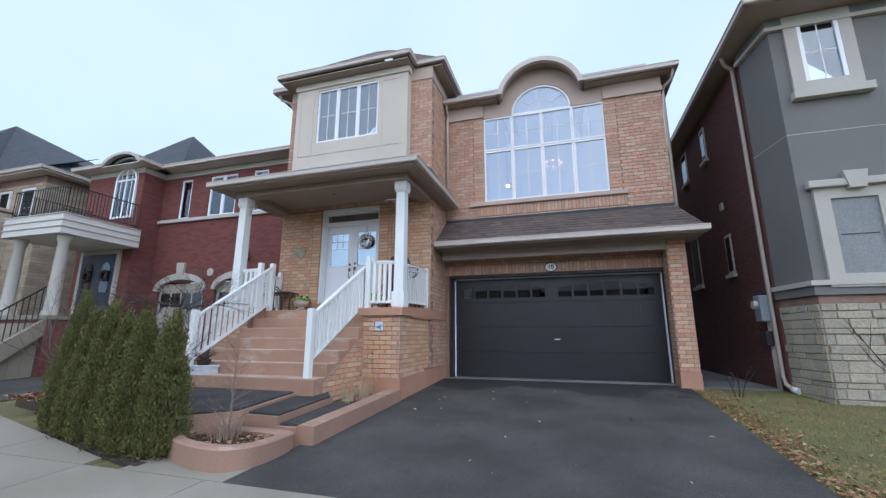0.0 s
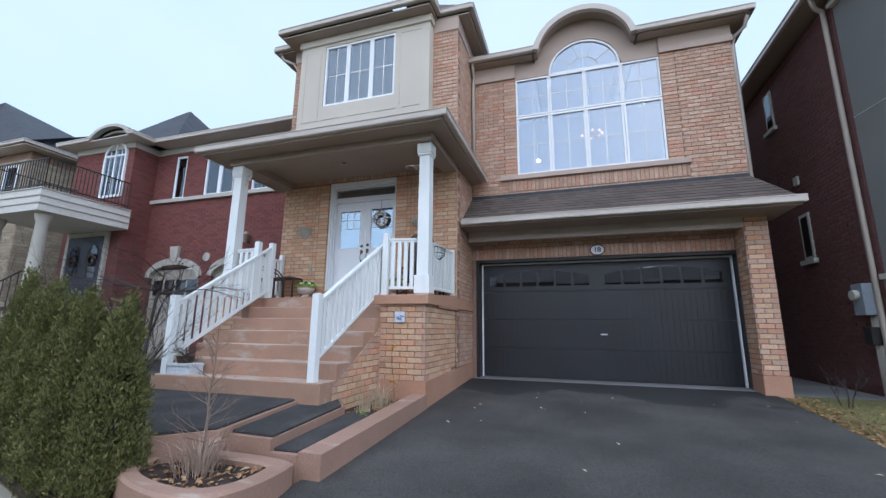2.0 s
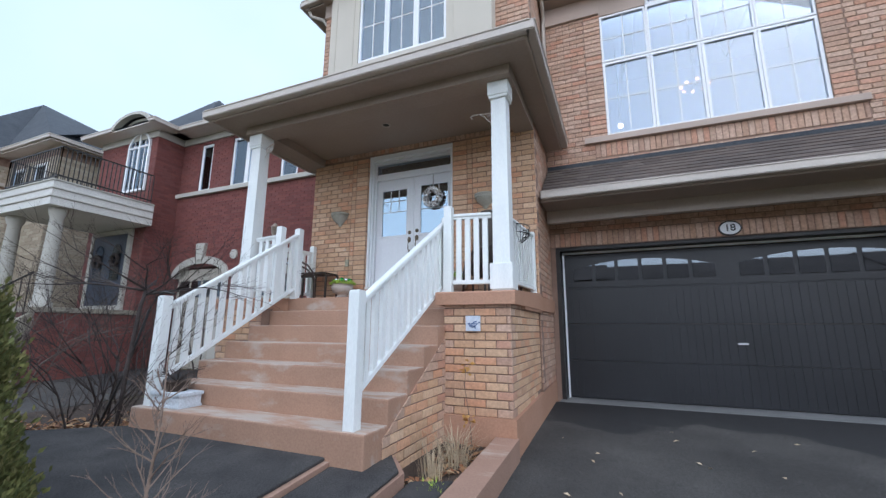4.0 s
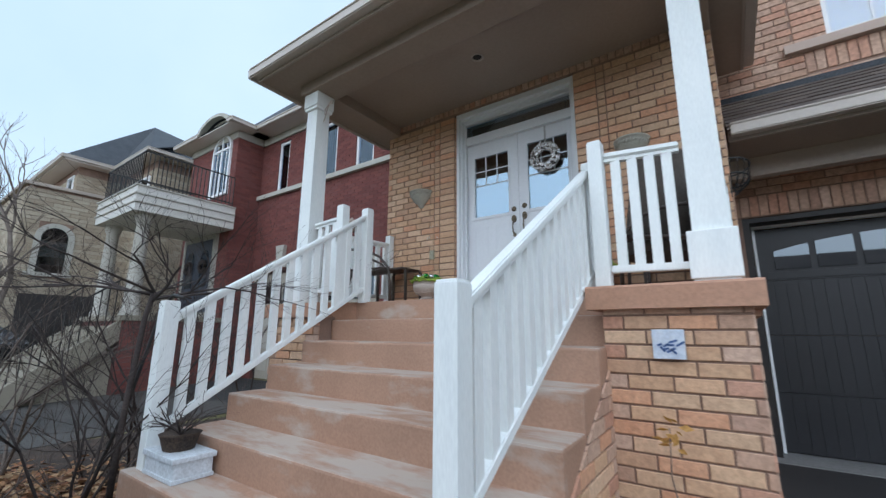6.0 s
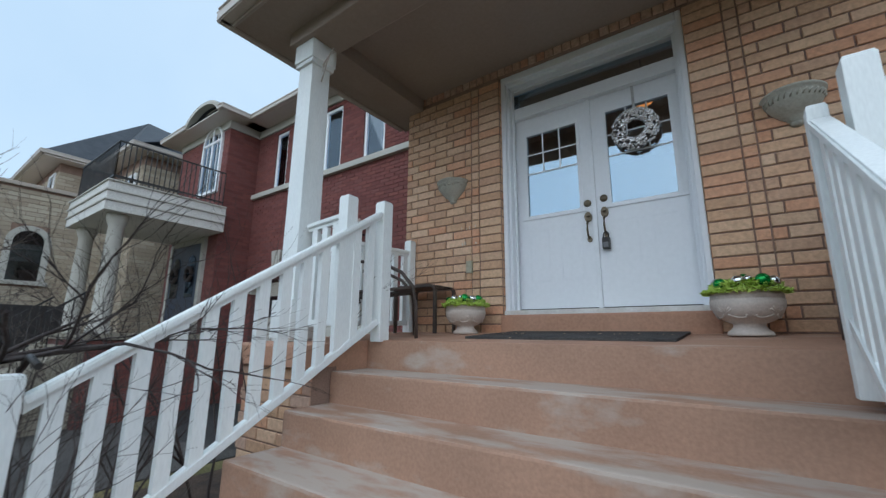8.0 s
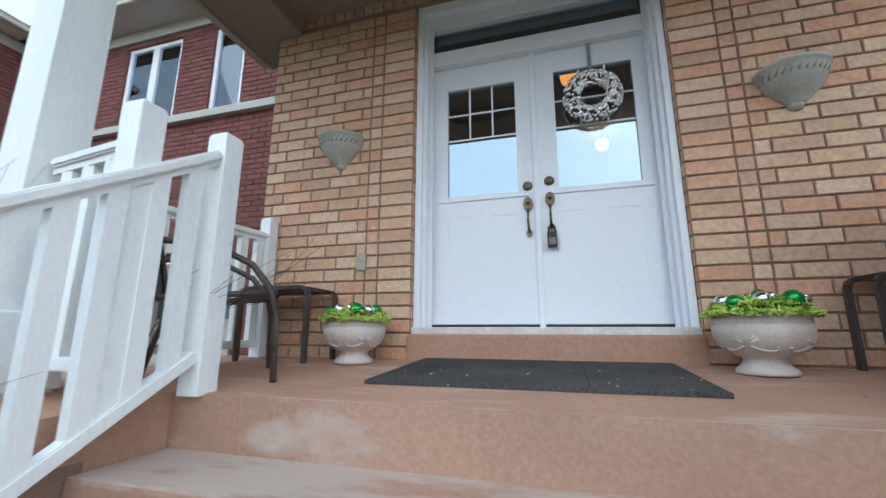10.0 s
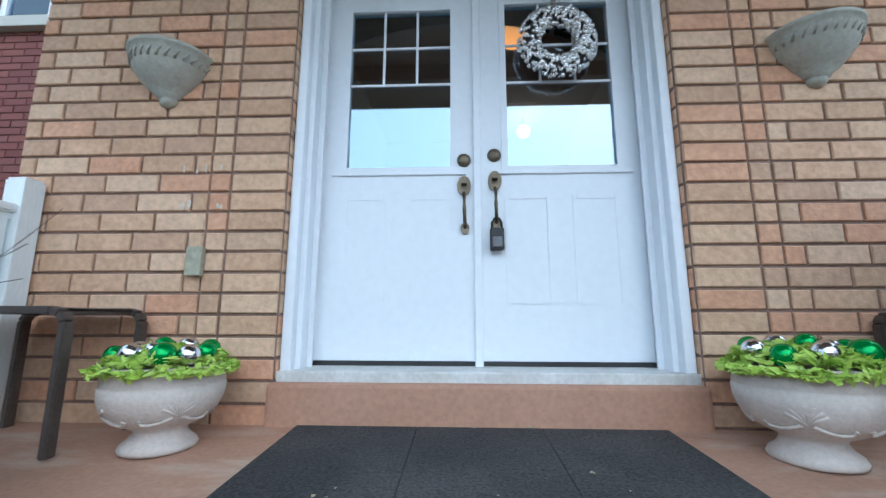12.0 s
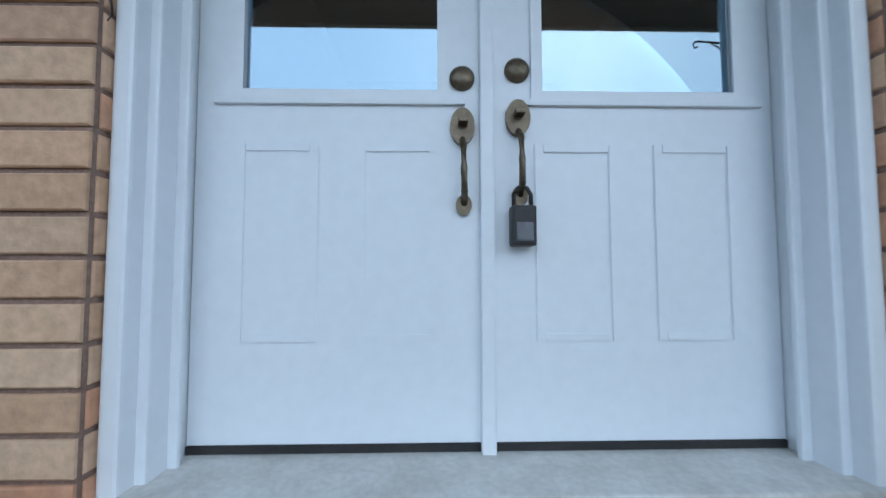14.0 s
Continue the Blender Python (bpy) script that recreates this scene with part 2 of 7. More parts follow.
def damp(m, line, colour):
    """A dark damp stain with a ragged edge beyond a line across the drive."""
    n, l = m.node_tree.nodes, m.node_tree.links
    b = n["Principled BSDF"]
    base = b.inputs["Base Color"].links[0].from_socket
    geo, sep, no = n.new("ShaderNodeNewGeometry"), n.new("ShaderNodeSeparateXYZ"), n.new("ShaderNodeTexNoise")
    no.inputs["Scale"].default_value, no.inputs["Detail"].default_value = 0.7, 7
    l.new(geo.outputs["Position"], sep.inputs[0])
    l.new(geo.outputs["Position"], no.inputs["Vector"])
    mad = n.new("ShaderNodeMath")
    mad.operation = "MULTIPLY_ADD"
    mad.inputs[1].default_value = 4.5
    l.new(no.outputs[0], mad.inputs[0])
    l.new(sep.outputs["Y"], mad.inputs[2])
    rp = n.new("ShaderNodeMapRange")
    rp.inputs["From Min"].default_value, rp.inputs["From Max"].default_value = line + 2.25, line + 2.45
    l.new(mad.outputs[0], rp.inputs[0])
    mx = n.new("ShaderNodeMixRGB")
    mx.inputs[2].default_value = rgb(colour)
    k = n.new("ShaderNodeMath")
    k.operation = "MULTIPLY"
    k.inputs[1].default_value = 0.75
    l.new(rp.outputs[0], k.inputs[0])
    l.new(k.outputs[0], mx.inputs[0])
    l.new(base, mx.inputs[1])
    l.new(mx.outputs[0], b.inputs["Base Color"])


damp(ASPHALT, 8.0, (0.028, 0.028, 0.030))


# ---- mesh helpers ----
def link(name, bm, material, parent=None):
    me = bpy.data.meshes.new(name)
    bm.normal_update()
    bm.to_mesh(me)
    bm.free()
    me.materials.append(material)
    ob = new(name, me)
    ob.parent = parent
    return ob


def part(name, bm, material, parent, label=""):
    ob = link(name, bm, material, parent)
    return tagged(ob, label=label) if label else ob


def structure(name, bm, material, label, category):
    return tagged(link(name, bm, material), label, category, kind="structure")


def thing(name, label, category, x=0, y=0, z=0, group="", kind=""):
    """An Empty at the base of a thing; its parts are given in the thing's own metres."""
    ob = new(name)
    ob.empty_display_size = 0.1
    ob.matrix_world = Matrix.Translation((x, y, z))
    return tagged(ob, label, category, group, kind)


def box(bm, x0, x1, y0, y1, z0, z1, bevel=0.0):
    v = bmesh.ops.create_cube(bm, size=1.0, matrix=Matrix.Translation(((x0 + x1) / 2, (y0 + y1) / 2, (z0 + z1) / 2)) @ Matrix.Diagonal((abs(x1 - x0), abs(y1 - y0), abs(z1 - z0), 1)))["verts"]
    if bevel:
        e = list({e for p in v for e in p.link_edges})
        bmesh.ops.bevel(bm, geom=e, offset=bevel, segments=2, affect="EDGES", profile=0.6)
    return bm


def one(*a, **k):
    return box(bmesh.new(), *a, **k)


def prism(bm, ring, thick, axis="y"):
    """A flat outline (pairs) pushed along an axis from thick[0] to thick[1]."""
    place = {"y": lambda p, d: (p[0], d, p[1]), "x": lambda p, d: (d, p[0], p[1]), "z": lambda p, d: (p[0], p[1], d)}[axis]
    a = [bm.verts.new(place(p, thick[0])) for p in ring]
    b = [bm.verts.new(place(p, thick[1])) for p in ring]
    bm.faces.new(a)
    bm.faces.new(b[::-1])
    for i in range(len(ring)):
        j = (i + 1) % len(ring)
        bm.faces.new((a[j], a[i], b[i], b[j]))
    bmesh.ops.recalc_face_normals(bm, faces=bm.faces)
    return bm


def bar(bm, a, b, w, h, bevel=0.0):
    """A bar of width w and height h from point a to point b."""
    a, b = Vector(a), Vector(b)
    d = b - a
    turn = d.to_track_quat("X", "Z").to_matrix().to_4x4()
    m = Matrix.Translation((a + b) / 2) @ turn @ Matrix.Diagonal((d.length, w, h, 1))
    v = bmesh.ops.create_cube(bm, size=1.0, matrix=m)["verts"]
    if bevel:
        bmesh.ops.bevel(bm, geom=list({e for p in v for e in p.link_edges}), offset=bevel, segments=2, affect="EDGES")
    return bm


def tube(bm, pts, r, r1=None, sides=8):
    """A round rod through points, tapering from r to r1."""
    pts = [Vector(p) for p in pts]
    r1 = r if r1 is None else r1
    rings = []
    for i, p in enumerate(pts):
        d = (pts[min(i + 1, len(pts) - 1)] - pts[max(i - 1, 0)]).normalized()
        s = d.cross(Vector((0, 0, 1)) if abs(d.z) < 0.95 else Vector((1, 0, 0))).normalized()
        t = d.cross(s)
        k = r + (r1 - r) * i / max(1, len(pts) - 1)
        rings.append([bm.verts.new(p + k * (math.cos(q) * s + math.sin(q) * t)) for q in (2 * math.pi * j / sides for j in range(sides))])
    for a, b in zip(rings, rings[1:]):
        for j in range(sides):
            f = bm.faces.new((a[j], a[(j + 1) % sides], b[(j + 1) % sides], b[j]))
            f.smooth = True
    if sides > 3:
        bm.faces.new(rings[0][::-1])
        bm.faces.new(rings[-1])
    return bm


def lathe(bm, profile, x=0, y=0, z=0, sides=32, half=False):
    """A turned body: profile is (radius, height) pairs from the bottom up."""
    n = sides
    span = math.pi if half else 2 * math.pi
    count = n + 1 if half else n
    rings = [[bm.verts.new((x + r * math.cos(math.pi + span * j / n), y + r * math.sin(math.pi + span * j / n), z + h)) for j in range(count)] for r, h in profile]
    for a, b in zip(rings, rings[1:]):
        for j in range(n):
            k = (j + 1) % count if not half else j + 1
            f = bm.faces.new((a[j], a[k], b[k], b[j]))
            f.smooth = True
    return bm


def ball(bm, x, y, z, r, u=12, v=8):
    g = bmesh.ops.create_uvsphere(bm, u_segments=u, v_segments=v, radius=r, matrix=Matrix.Translation((x, y, z)))
    for p in g["verts"]:
        for f in p.link_faces:
            f.smooth = True
    return bm


def cells(u0, u1, z0, z1, holes):
    """What is left of a rectangle round rectangular holes, as rectangles."""
    us = sorted({u0, u1, *(min(max(h[i], u0), u1) for h in holes for i in (0, 1))})
    zs = sorted({z0, z1, *(min(max(h[i], z0), z1) for h in holes for i in (2, 3))})
    for a, b in zip(us, us[1:]):
        for c, d in zip(zs, zs[1:]):
            if not any(h[0] <= (a + b) / 2 <= h[1] and h[2] <= (c + d) / 2 <= h[3] for h in holes):
                yield a, b, c, d


def backing(u0, u1, z0, z1, holes, face, depth, axis="y"):
    bm = bmesh.new()
    for a, b, c, d in cells(u0, u1, z0, z1, holes):
        if axis == "y":
            box(bm, a, b, min(face, face + depth), max(face, face + depth), c, d)
        else:
            box(bm, min(face, face + depth), max(face, face + depth), a, b, c, d)
    bmesh.ops.remove_doubles(bm, verts=bm.verts, dist=0.0001)
    return bm


PIECES = {}


def piece_shape(w, h, d, chamfer):
    c = chamfer
    v = [(0, 0, 0), (w, 0, 0), (w, 0, h), (0, 0, h), (0, c - d, 0), (w, c - d, 0), (w, c - d, h), (0, c - d, h), (c, -d, c), (w - c, -d, c), (w - c, -d, h - c), (c, -d, h - c)]
    f = [(8, 9, 10, 11)]
    for k in (0, 4):
        f += [(k + i, k + (i + 1) % 4, k + 4 + (i + 1) % 4, k + 4 + i) for i in range(4)]
    return v, f


def layout(length, z0, z1, L, H, J, bond, shift=0.0, lap=0.5):
    """Pieces of a bond as (u, z, width, height)."""
    z, row = z0, 0
    while z < z1 - 0.02:
        h = min(H, z1 - z)
        if bond == "soldier":
            u = 0.0
            while u < length - 0.02:
                yield u, z0, min(H, length - u), z1 - z0
                u += H + J
            return
        u = -shift - (lap * (L + J) if row % 2 and bond == "run" else 0.0)
        while u < length - 0.02:
            a, b = max(0.0, u), min(length, u + L)
            if b - a > 0.03:
                yield a, z, b - a, h
            u += L + J
        z += H + J
        row += 1


def below(ring, line):
    """What is left of an outline under a sloping straight line."""
    out = []
    for p, q in zip(ring, ring[1:] + ring[:1]):
        d, e = line(p[0]) - p[1], line(q[0]) - q[1]
        if d >= 0:
            out.append(p)
        if d * e < 0:
            k = d / (d - e)
            out.append((p[0] + (q[0] - p[0]) * k, p[1] + (q[1] - p[1]) * k))
    return out


def masonry(name, parent, x, y, angle, length, z0, z1, material, L=0.2375, H=0.0765, J=0.0125, bond="run", lap=0.5, holes=(), under=None, over=None, proud=0.012, single=False, chamfer=0.004, ragged=0.002, shift=0.0, label=""):
    """Bricks or stones on a face that starts at (x, y) and runs along angle; they stand proud to the right of that way."""
    rng = random.Random(len(name) * 7 + int(1000 * abs(x + y + z0)))
    verts, faces = [], []
    turn = Matrix.Translation((x, y, 0)) @ Matrix.Rotation(radians(angle), 4, "Z")
    for u, z, w, h in layout(length, z0, z1, L, H, J, bond, shift, lap):
        pieces = [(u, u + w)]
        for h0, h1, k0, k1 in holes:
            if z + h > k0 + 0.01 and z < k1 - 0.01:
                cut = []
                for a, b in pieces:
                    if b <= h0 or a >= h1:
                        cut.append((a, b))
                    else:
                        cut += [(a, h0)] if h0 - a > 0.03 else []
                        cut += [(h1, b)] if b - h1 > 0.03 else []
                pieces = cut
        for a, b in pieces:
            if (under and z > max(under(a), under(b)) - 0.02) or (over and z < max(over(a), over(b))):
                continue
            if under and z + h > min(under(a), under(b)):
                ring = below([(a, z), (b, z), (b, z + h), (a, z + h)], under)
                if len(ring) > 2:
                    cut = part(name, prism(bmesh.new(), ring, (-proud, 0.0)), material, parent)
                    cut.matrix_local = turn
                continue
            d = proud + rng.uniform(-ragged, ragged)
            if single:
                key = (name, round(b - a, 3), round(h, 3), round(proud, 3))
                if key not in PIECES:
                    v, f = piece_shape(b - a, h, proud, chamfer)
                    me = bpy.data.meshes.new(name)
                    me.from_pydata(v, [], f)
                    me.materials.append(material)
                    PIECES[key] = me
                ob = new(name, PIECES[key])
                ob.parent = parent
                ob.matrix_local = turn @ Matrix.Translation((a, proud - d, z))
            else:
                v, f = piece_shape(b - a, h, d, chamfer)
                k = len(verts)
                verts += [turn @ Vector((p[0] + a, p[1], p[2] + z)) for p in v]
                faces += [tuple(i + k for i in q) for q in f]
    if single or not verts:
        return None
    me = bpy.data.meshes.new(name)
    me.from_pydata(verts, [], faces)
    me.materials.append(material)
    ob = new(name, me)
    ob.parent = parent
    return tagged(ob, label, kind="stuff")


def lie(y):
    """The height of the ground: it falls from the garage to the street."""
    return 0.09 - 0.05 * (9.3 - max(-0.5, min(9.3, y)))


def quad_slab(corners, thick):
    bm = bmesh.new()
    top = [bm.verts.new(p) for p in corners]
    low = [bm.verts.new((p[0], p[1], p[2] - thick)) for p in corners]
    bm.faces.new(top)
    bm.faces.new(low[::-1])
    n = len(corners)
    for i in range(n):
        bm.faces.new((top[(i + 1) % n], top[i], low[i], low[(i + 1) % n]))
    bmesh.ops.recalc_face_normals(bm, faces=bm.faces)
    return bm



# ---- ground, driveway, sidewalk ----
bm = bmesh.new()
xs = [-600, -60, -20, -8, 3, 8, 20, 60, 600]
ys = [-600, -60, -8, -0.5, 2.45, 5, 9.3, 14, 60, 600]
grid = [[bm.verts.new((x, y, lie(y) - 0.03)) for x in xs] for y in ys]
for a, b in zip(grid, grid[1:]):
    for i in range(len(xs) - 1):
        bm.faces.new((a[i], a[i + 1], b[i + 1], b[i]))
ground = structure("ground", bm, LAWN, "patchy winter lawn of yellowing grass and soil", "ground")


def sheet(x_left, x_right, rows, lift, thick=0.05):
    """A sloped slab that follows the ground; x_left and x_right are functions of y."""
    bm = bmesh.new()
    top = [(bm.verts.new((x_left(y), y, lie(y) + lift)), bm.verts.new((x_right(y), y, lie(y) + lift))) for y in rows]
    low = [(bm.verts.new((x_left(y), y, lie(y) + lift - thick)), bm.verts.new((x_right(y), y, lie(y) + lift - thick))) for y in rows]
    for i in range(len(rows) - 1):
        bm.faces.new((top[i][0], top[i][1], top[i + 1][1], top[i + 1][0]))
        bm.faces.new((low[i][0], top[i][0], top[i + 1][0], low[i + 1][0]))
        bm.faces.new((top[i][1], low[i][1], low[i + 1][1], top[i + 1][1]))
    for k in (0, -1):
        bm.faces.new((low[k][0], low[k][1], top[k][1], top[k][0]))
    bmesh.ops.recalc_face_normals(bm, faces=bm.faces)
    return bm


driveway = structure("road", sheet(lambda y: -2.74, lambda y: 2.62 + 0.045 * max(0, y - 3), [2.46, 4, 5, 6, 7, 8, 9.0, 9.3], 0.0, 0.06), ASPHALT, "dark grey asphalt driveway sloping down from the garage", "driveway")
apron = structure("road", sheet(lambda y: -2.9, lambda y: 3.0, [-6, -0.5, 0.9], 0.0, 0.06), ASPHALT, "dark asphalt driveway apron by the street", "driveway")
threshold = structure("pavement", one(-2.52, 2.86, 9.30, 9.90, 0.02, 0.098), surf("garage_slab_concrete", (0.17, 0.17, 0.17), (0.22, 0.22, 0.22), 0.85, grain=0.15), "grey concrete slab under the garage door", "slab")
pavement = tagged(new("pavement"), "pale damp concrete sidewalk slabs with open joints", "sidewalk", kind="structure")
for i in range(-9, 9):
    a = -2.95 + 1.7 * i
    part("slab", sheet(lambda y: a + 0.006, lambda y: a + 1.694, [0.95, 1.7, 2.445], 0.004, 0.1), PAVING, pavement)
part("slab", quad_slab([(-4.1, 2.457, lie(2.457) + 0.004), (-2.746, 2.457, lie(2.457) + 0.004), (-2.746, 2.85, lie(2.85) + 0.004), (-4.1, 2.85, lie(2.85) + 0.004)], 0.1), PAVING, pavement)
behind = lambda x: 2.5 - 0.27 * (min(x, -4.1) + 4.1)
for i in range(-6, 0):
    a, b = -2.95 + 1.7 * i + 0.006, -2.95 + 1.7 * (i + 1) - 0.006
    if a > -4.7:
        continue
    b = min(b, -4.1)
    part("slab", quad_slab([(a, 2.457, lie(2.457) + 0.004), (b, 2.457, lie(2.457) + 0.004), (b, behind(b), lie(behind(b)) + 0.004), (a, behind(a), lie(behind(a)) + 0.004)], 0.1), PAVING, pavement)
far_drive = structure("road", sheet(lambda y: -18.0 + 0.1 * y, lambda y: -10.4 + 0.12 * (y - 5), [2.46, 5, 9.3, 10.2], -0.01, 0.06), ASPHALT, "blue-grey asphalt driveway of the red brick house", "driveway")
side_path = structure("pavement", one(3.13, 4.6, 9.2, 22, -0.02, 0.085), surf("gravel_path", (0.12, 0.12, 0.12), (0.17, 0.165, 0.16), 0.95, small=90, grain=0.4, bump=0.6), "grey gravel path between two houses", "path")

# ---- unseen blocks added across the street, behind the walker, to darken the porch ----
OPPOSITE = surf("plain_brown_blocker", (0.16, 0.12, 0.10), (0.24, 0.18, 0.15), 0.9, big=0.4, small=20, grain=0.15, bump=0.1)
for i in range(-4, 5):
    bm = bmesh.new()
    a, h = 10.4 * i - 2, 5.9 + 0.12 * (i % 3)
    box(bm, a, a + 10.0, -35.8, -25.2, -0.6, h)
    ridge = [(a - 0.2, -25, h), (a + 10.2, -25, h), (a + 10.2, -30.5, h + 2.2), (a - 0.2, -30.5, h + 2.2)]
    v = [bm.verts.new(p) for p in ridge] + [bm.verts.new((a - 0.2, -36, h)), bm.verts.new((a + 10.2, -36, h))]
    for q in ((0, 1, 2, 3), (1, 5, 2), (5, 4, 3, 2), (4, 0, 3), (0, 4, 5, 1)):
        bm.faces.new([v[n] for n in q])
    structure("wall_across_street", bm, OPPOSITE, "added unseen brown block across the street, cutting low sky light", "house")

# ---- the brick house: walls ----
X0, X1, XR = -6.95, -2.58, 3.12       # tower's sides, the right-hand corner
FACE, GFACE = 8.15, 9.48              # brick faces of the tower and of the garage front
DOOR = (-5.705, -3.985, 1.60, 4.48)

wall_porch = structure("wall_porch", backing(X0, X1, 0.0, 5.0, [DOOR], FACE + 0.012, 0.2), MORTAR, "buff brick entrance wall with brown mortar joints", "wall")
for a, b, bond, shift, lap in ((-6.95, -6.052, "run", 0.167, 0.63), (-6.04, -5.958, "stack", 0, 0), (-5.945, -5.705, "stack", 0, 0), (-3.985, -3.729, "stack", 0, 0), (-3.717, -3.635, "stack", 0, 0), (-3.623, -2.58, "run", 0.0, 0.65)):
    masonry("brick", wall_porch, a, FACE + 0.012, 0, b - a, 1.6025 if a < -5 else 1.620, 4.47, BRICK, L=b - a if bond == "stack" else 0.2375, bond=bond, single=True, shift=shift, lap=lap)
masonry("brick", wall_porch, -5.705, FACE + 0.024, 90, 0.118, 1.6025, 4.47, BRICK, L=0.118, bond="stack", single=True, proud=0.006)
masonry("brick", wall_porch, -3.985, FACE + 0.142, -90, 0.118, 1.620, 4.47, BRICK, L=0.118, bond="stack", single=True, proud=0.006)
masonry("brick_row", wall_porch, X0, FACE + 0.012, 0, X1 - X0, 4.49, 4.72, BRICKS, bond="soldier", label="upright row of buff bricks over the door")

wall_tower = structure("wall_tower", backing(X0, X1, 5.0, 8.2, [], FACE + 0.012, 0.2), MORTAR, "buff brick upper wall of the entrance tower", "wall")
masonry("brickwork", wall_tower, X0, FACE + 0.012, 0, X1 - X0, 4.75, 7.9, BRICKS)
part("frieze", one(X0 - 0.02, X1 + 0.02, FACE - 0.02, FACE + 0.1, 7.9, 8.25), FRIEZE, wall_tower, "flat stucco band under the eaves")
wall_tower_side = structure("wall_tower_side", backing(FACE + 0.212, GFACE + 0.2, 0.0, 8.2, [], X1 - 0.012, -0.2, "x"), MORTAR, "buff brick side wall of the entrance tower", "wall")
masonry("brickwork", wall_tower_side, X1 - 0.012, FACE + 0.0, 90, GFACE - FACE, 1.76, 7.9, BRICKS)
masonry("brickwork", wall_tower_side, X1 - 0.012, FACE + 0.0, 90, GFACE - FACE, 0.42, 1.532, BRICKS)
part("return", one(X1 - 0.2, X1 - 0.0125, FACE + 0.0125, FACE + 0.2, 0.0, 8.2), MORTAR, wall_tower_side)
part("frieze", one(X1 - 0.02, X1 + 0.02, FACE + 0.1, GFACE + 0.1, 7.9, 8.25), FRIEZE, wall_tower_side)
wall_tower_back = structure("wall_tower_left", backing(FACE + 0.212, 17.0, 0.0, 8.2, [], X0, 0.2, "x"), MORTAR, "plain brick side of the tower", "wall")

WIN = (-1.475, 1.735, 4.72, 8.35)
GAR = (-2.50, 2.83, 0.0, 2.72)
wall_upper = structure("wall_upper", backing(X1, XR, 2.72, 7.66, [WIN], GFACE + 0.012, 0.2), MORTAR, "buff brick wall over the garage with a tall window", "wall")
for a, b, bond, s in ((-2.58, -1.77, "run", 0.2), (-1.76, -1.475, "stack", 0), (1.735, 2.02, "stack", 0), (2.03, 3.12, "run", 0.1)):
    masonry("brickwork", wall_upper, a, GFACE + 0.012, 0, b - a, 4.62, 7.25, BRICKS, bond=bond, L=b - a if bond == "stack" else 0.2375, shift=s)
for a, b in ((-2.58, -1.70), (2.11, 3.12)):
    masonry("brickwork", wall_upper, a, GFACE + 0.012, 0, b - a, 4.14, 4.61, BRICKS, shift=0.1)
masonry("brick_row", wall_upper, -1.69, GFACE + 0.012, 0, 3.79, 4.34, 4.60, BRICKS, bond="soldier")
masonry("brickwork", wall_upper, -1.69, GFACE + 0.012, 0, 3.79, 4.14, 4.33, BRICKS)
masonry("brick_row", wall_upper, X1, GFACE + 0.012, 0, XR - X1 - 0.4, 2.73, 2.97, BRICKS, bond="soldier")
masonry("brickwork", wall_upper, X1, GFACE + 0.012, 0, XR - X1 - 0.4, 2.985, 3.27, BRICKS)
part("sill", one(-1.87, 2.12, GFACE - 0.07, GFACE + 0.06, 4.605, 4.715, bevel=0.008), FRIEZE, wall_upper, "long sloped sill under the tall window")
part("frieze", one(X1 + 0.02, -1.475, GFACE - 0.02, GFACE + 0.1, 7.26, 7.72), FRIEZE, wall_upper)
part("frieze", one(1.735, XR + 0.02, GFACE - 0.02, GFACE + 0.1, 7.26, 7.72), FRIEZE, wall_upper)
part("frieze_edge", one(X1 + 0.02, -1.475, GFACE - 0.05, GFACE - 0.02, 7.26, 7.40, bevel=0.008), FRIEZE, wall_upper)
part("frieze_edge", one(1.735, XR + 0.04, GFACE - 0.05, GFACE - 0.02, 7.26, 7.40, bevel=0.008), FRIEZE, wall_upper)
wall_garage = structure("wall_garage", backing(X1, XR, -0.1, 2.72, [GAR], GFACE + 0.012, 0.2), MORTAR, "buff brick wall beside the garage door", "wall")
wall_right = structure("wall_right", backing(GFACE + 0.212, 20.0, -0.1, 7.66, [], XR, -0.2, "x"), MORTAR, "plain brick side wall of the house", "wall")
masonry("brickwork", wall_garage, 2.83, GFACE + 0.012, 0, 0.25, 0.4, 2.72, BRICKS, L=0.25, bond="stack")
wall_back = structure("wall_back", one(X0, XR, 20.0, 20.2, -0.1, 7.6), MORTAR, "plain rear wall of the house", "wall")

pier = thing("brick_pier", "buff brick pier carrying the garage canopy, brown concrete foot", "pier", 2.92, 9.22, 0)
part("core", one(-0.188, 0.188, -0.228, 0.26, -0.1, 3.28), MORTAR, pier)
part("foot", one(-0.205, 0.205, -0.245, 0.26, -0.1, 0.40, bevel=0.01), BROWNPAINT, pier, "brown painted concrete foot")
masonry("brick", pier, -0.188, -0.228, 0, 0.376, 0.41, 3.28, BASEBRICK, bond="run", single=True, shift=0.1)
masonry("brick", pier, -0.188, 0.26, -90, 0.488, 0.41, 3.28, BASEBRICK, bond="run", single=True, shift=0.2)

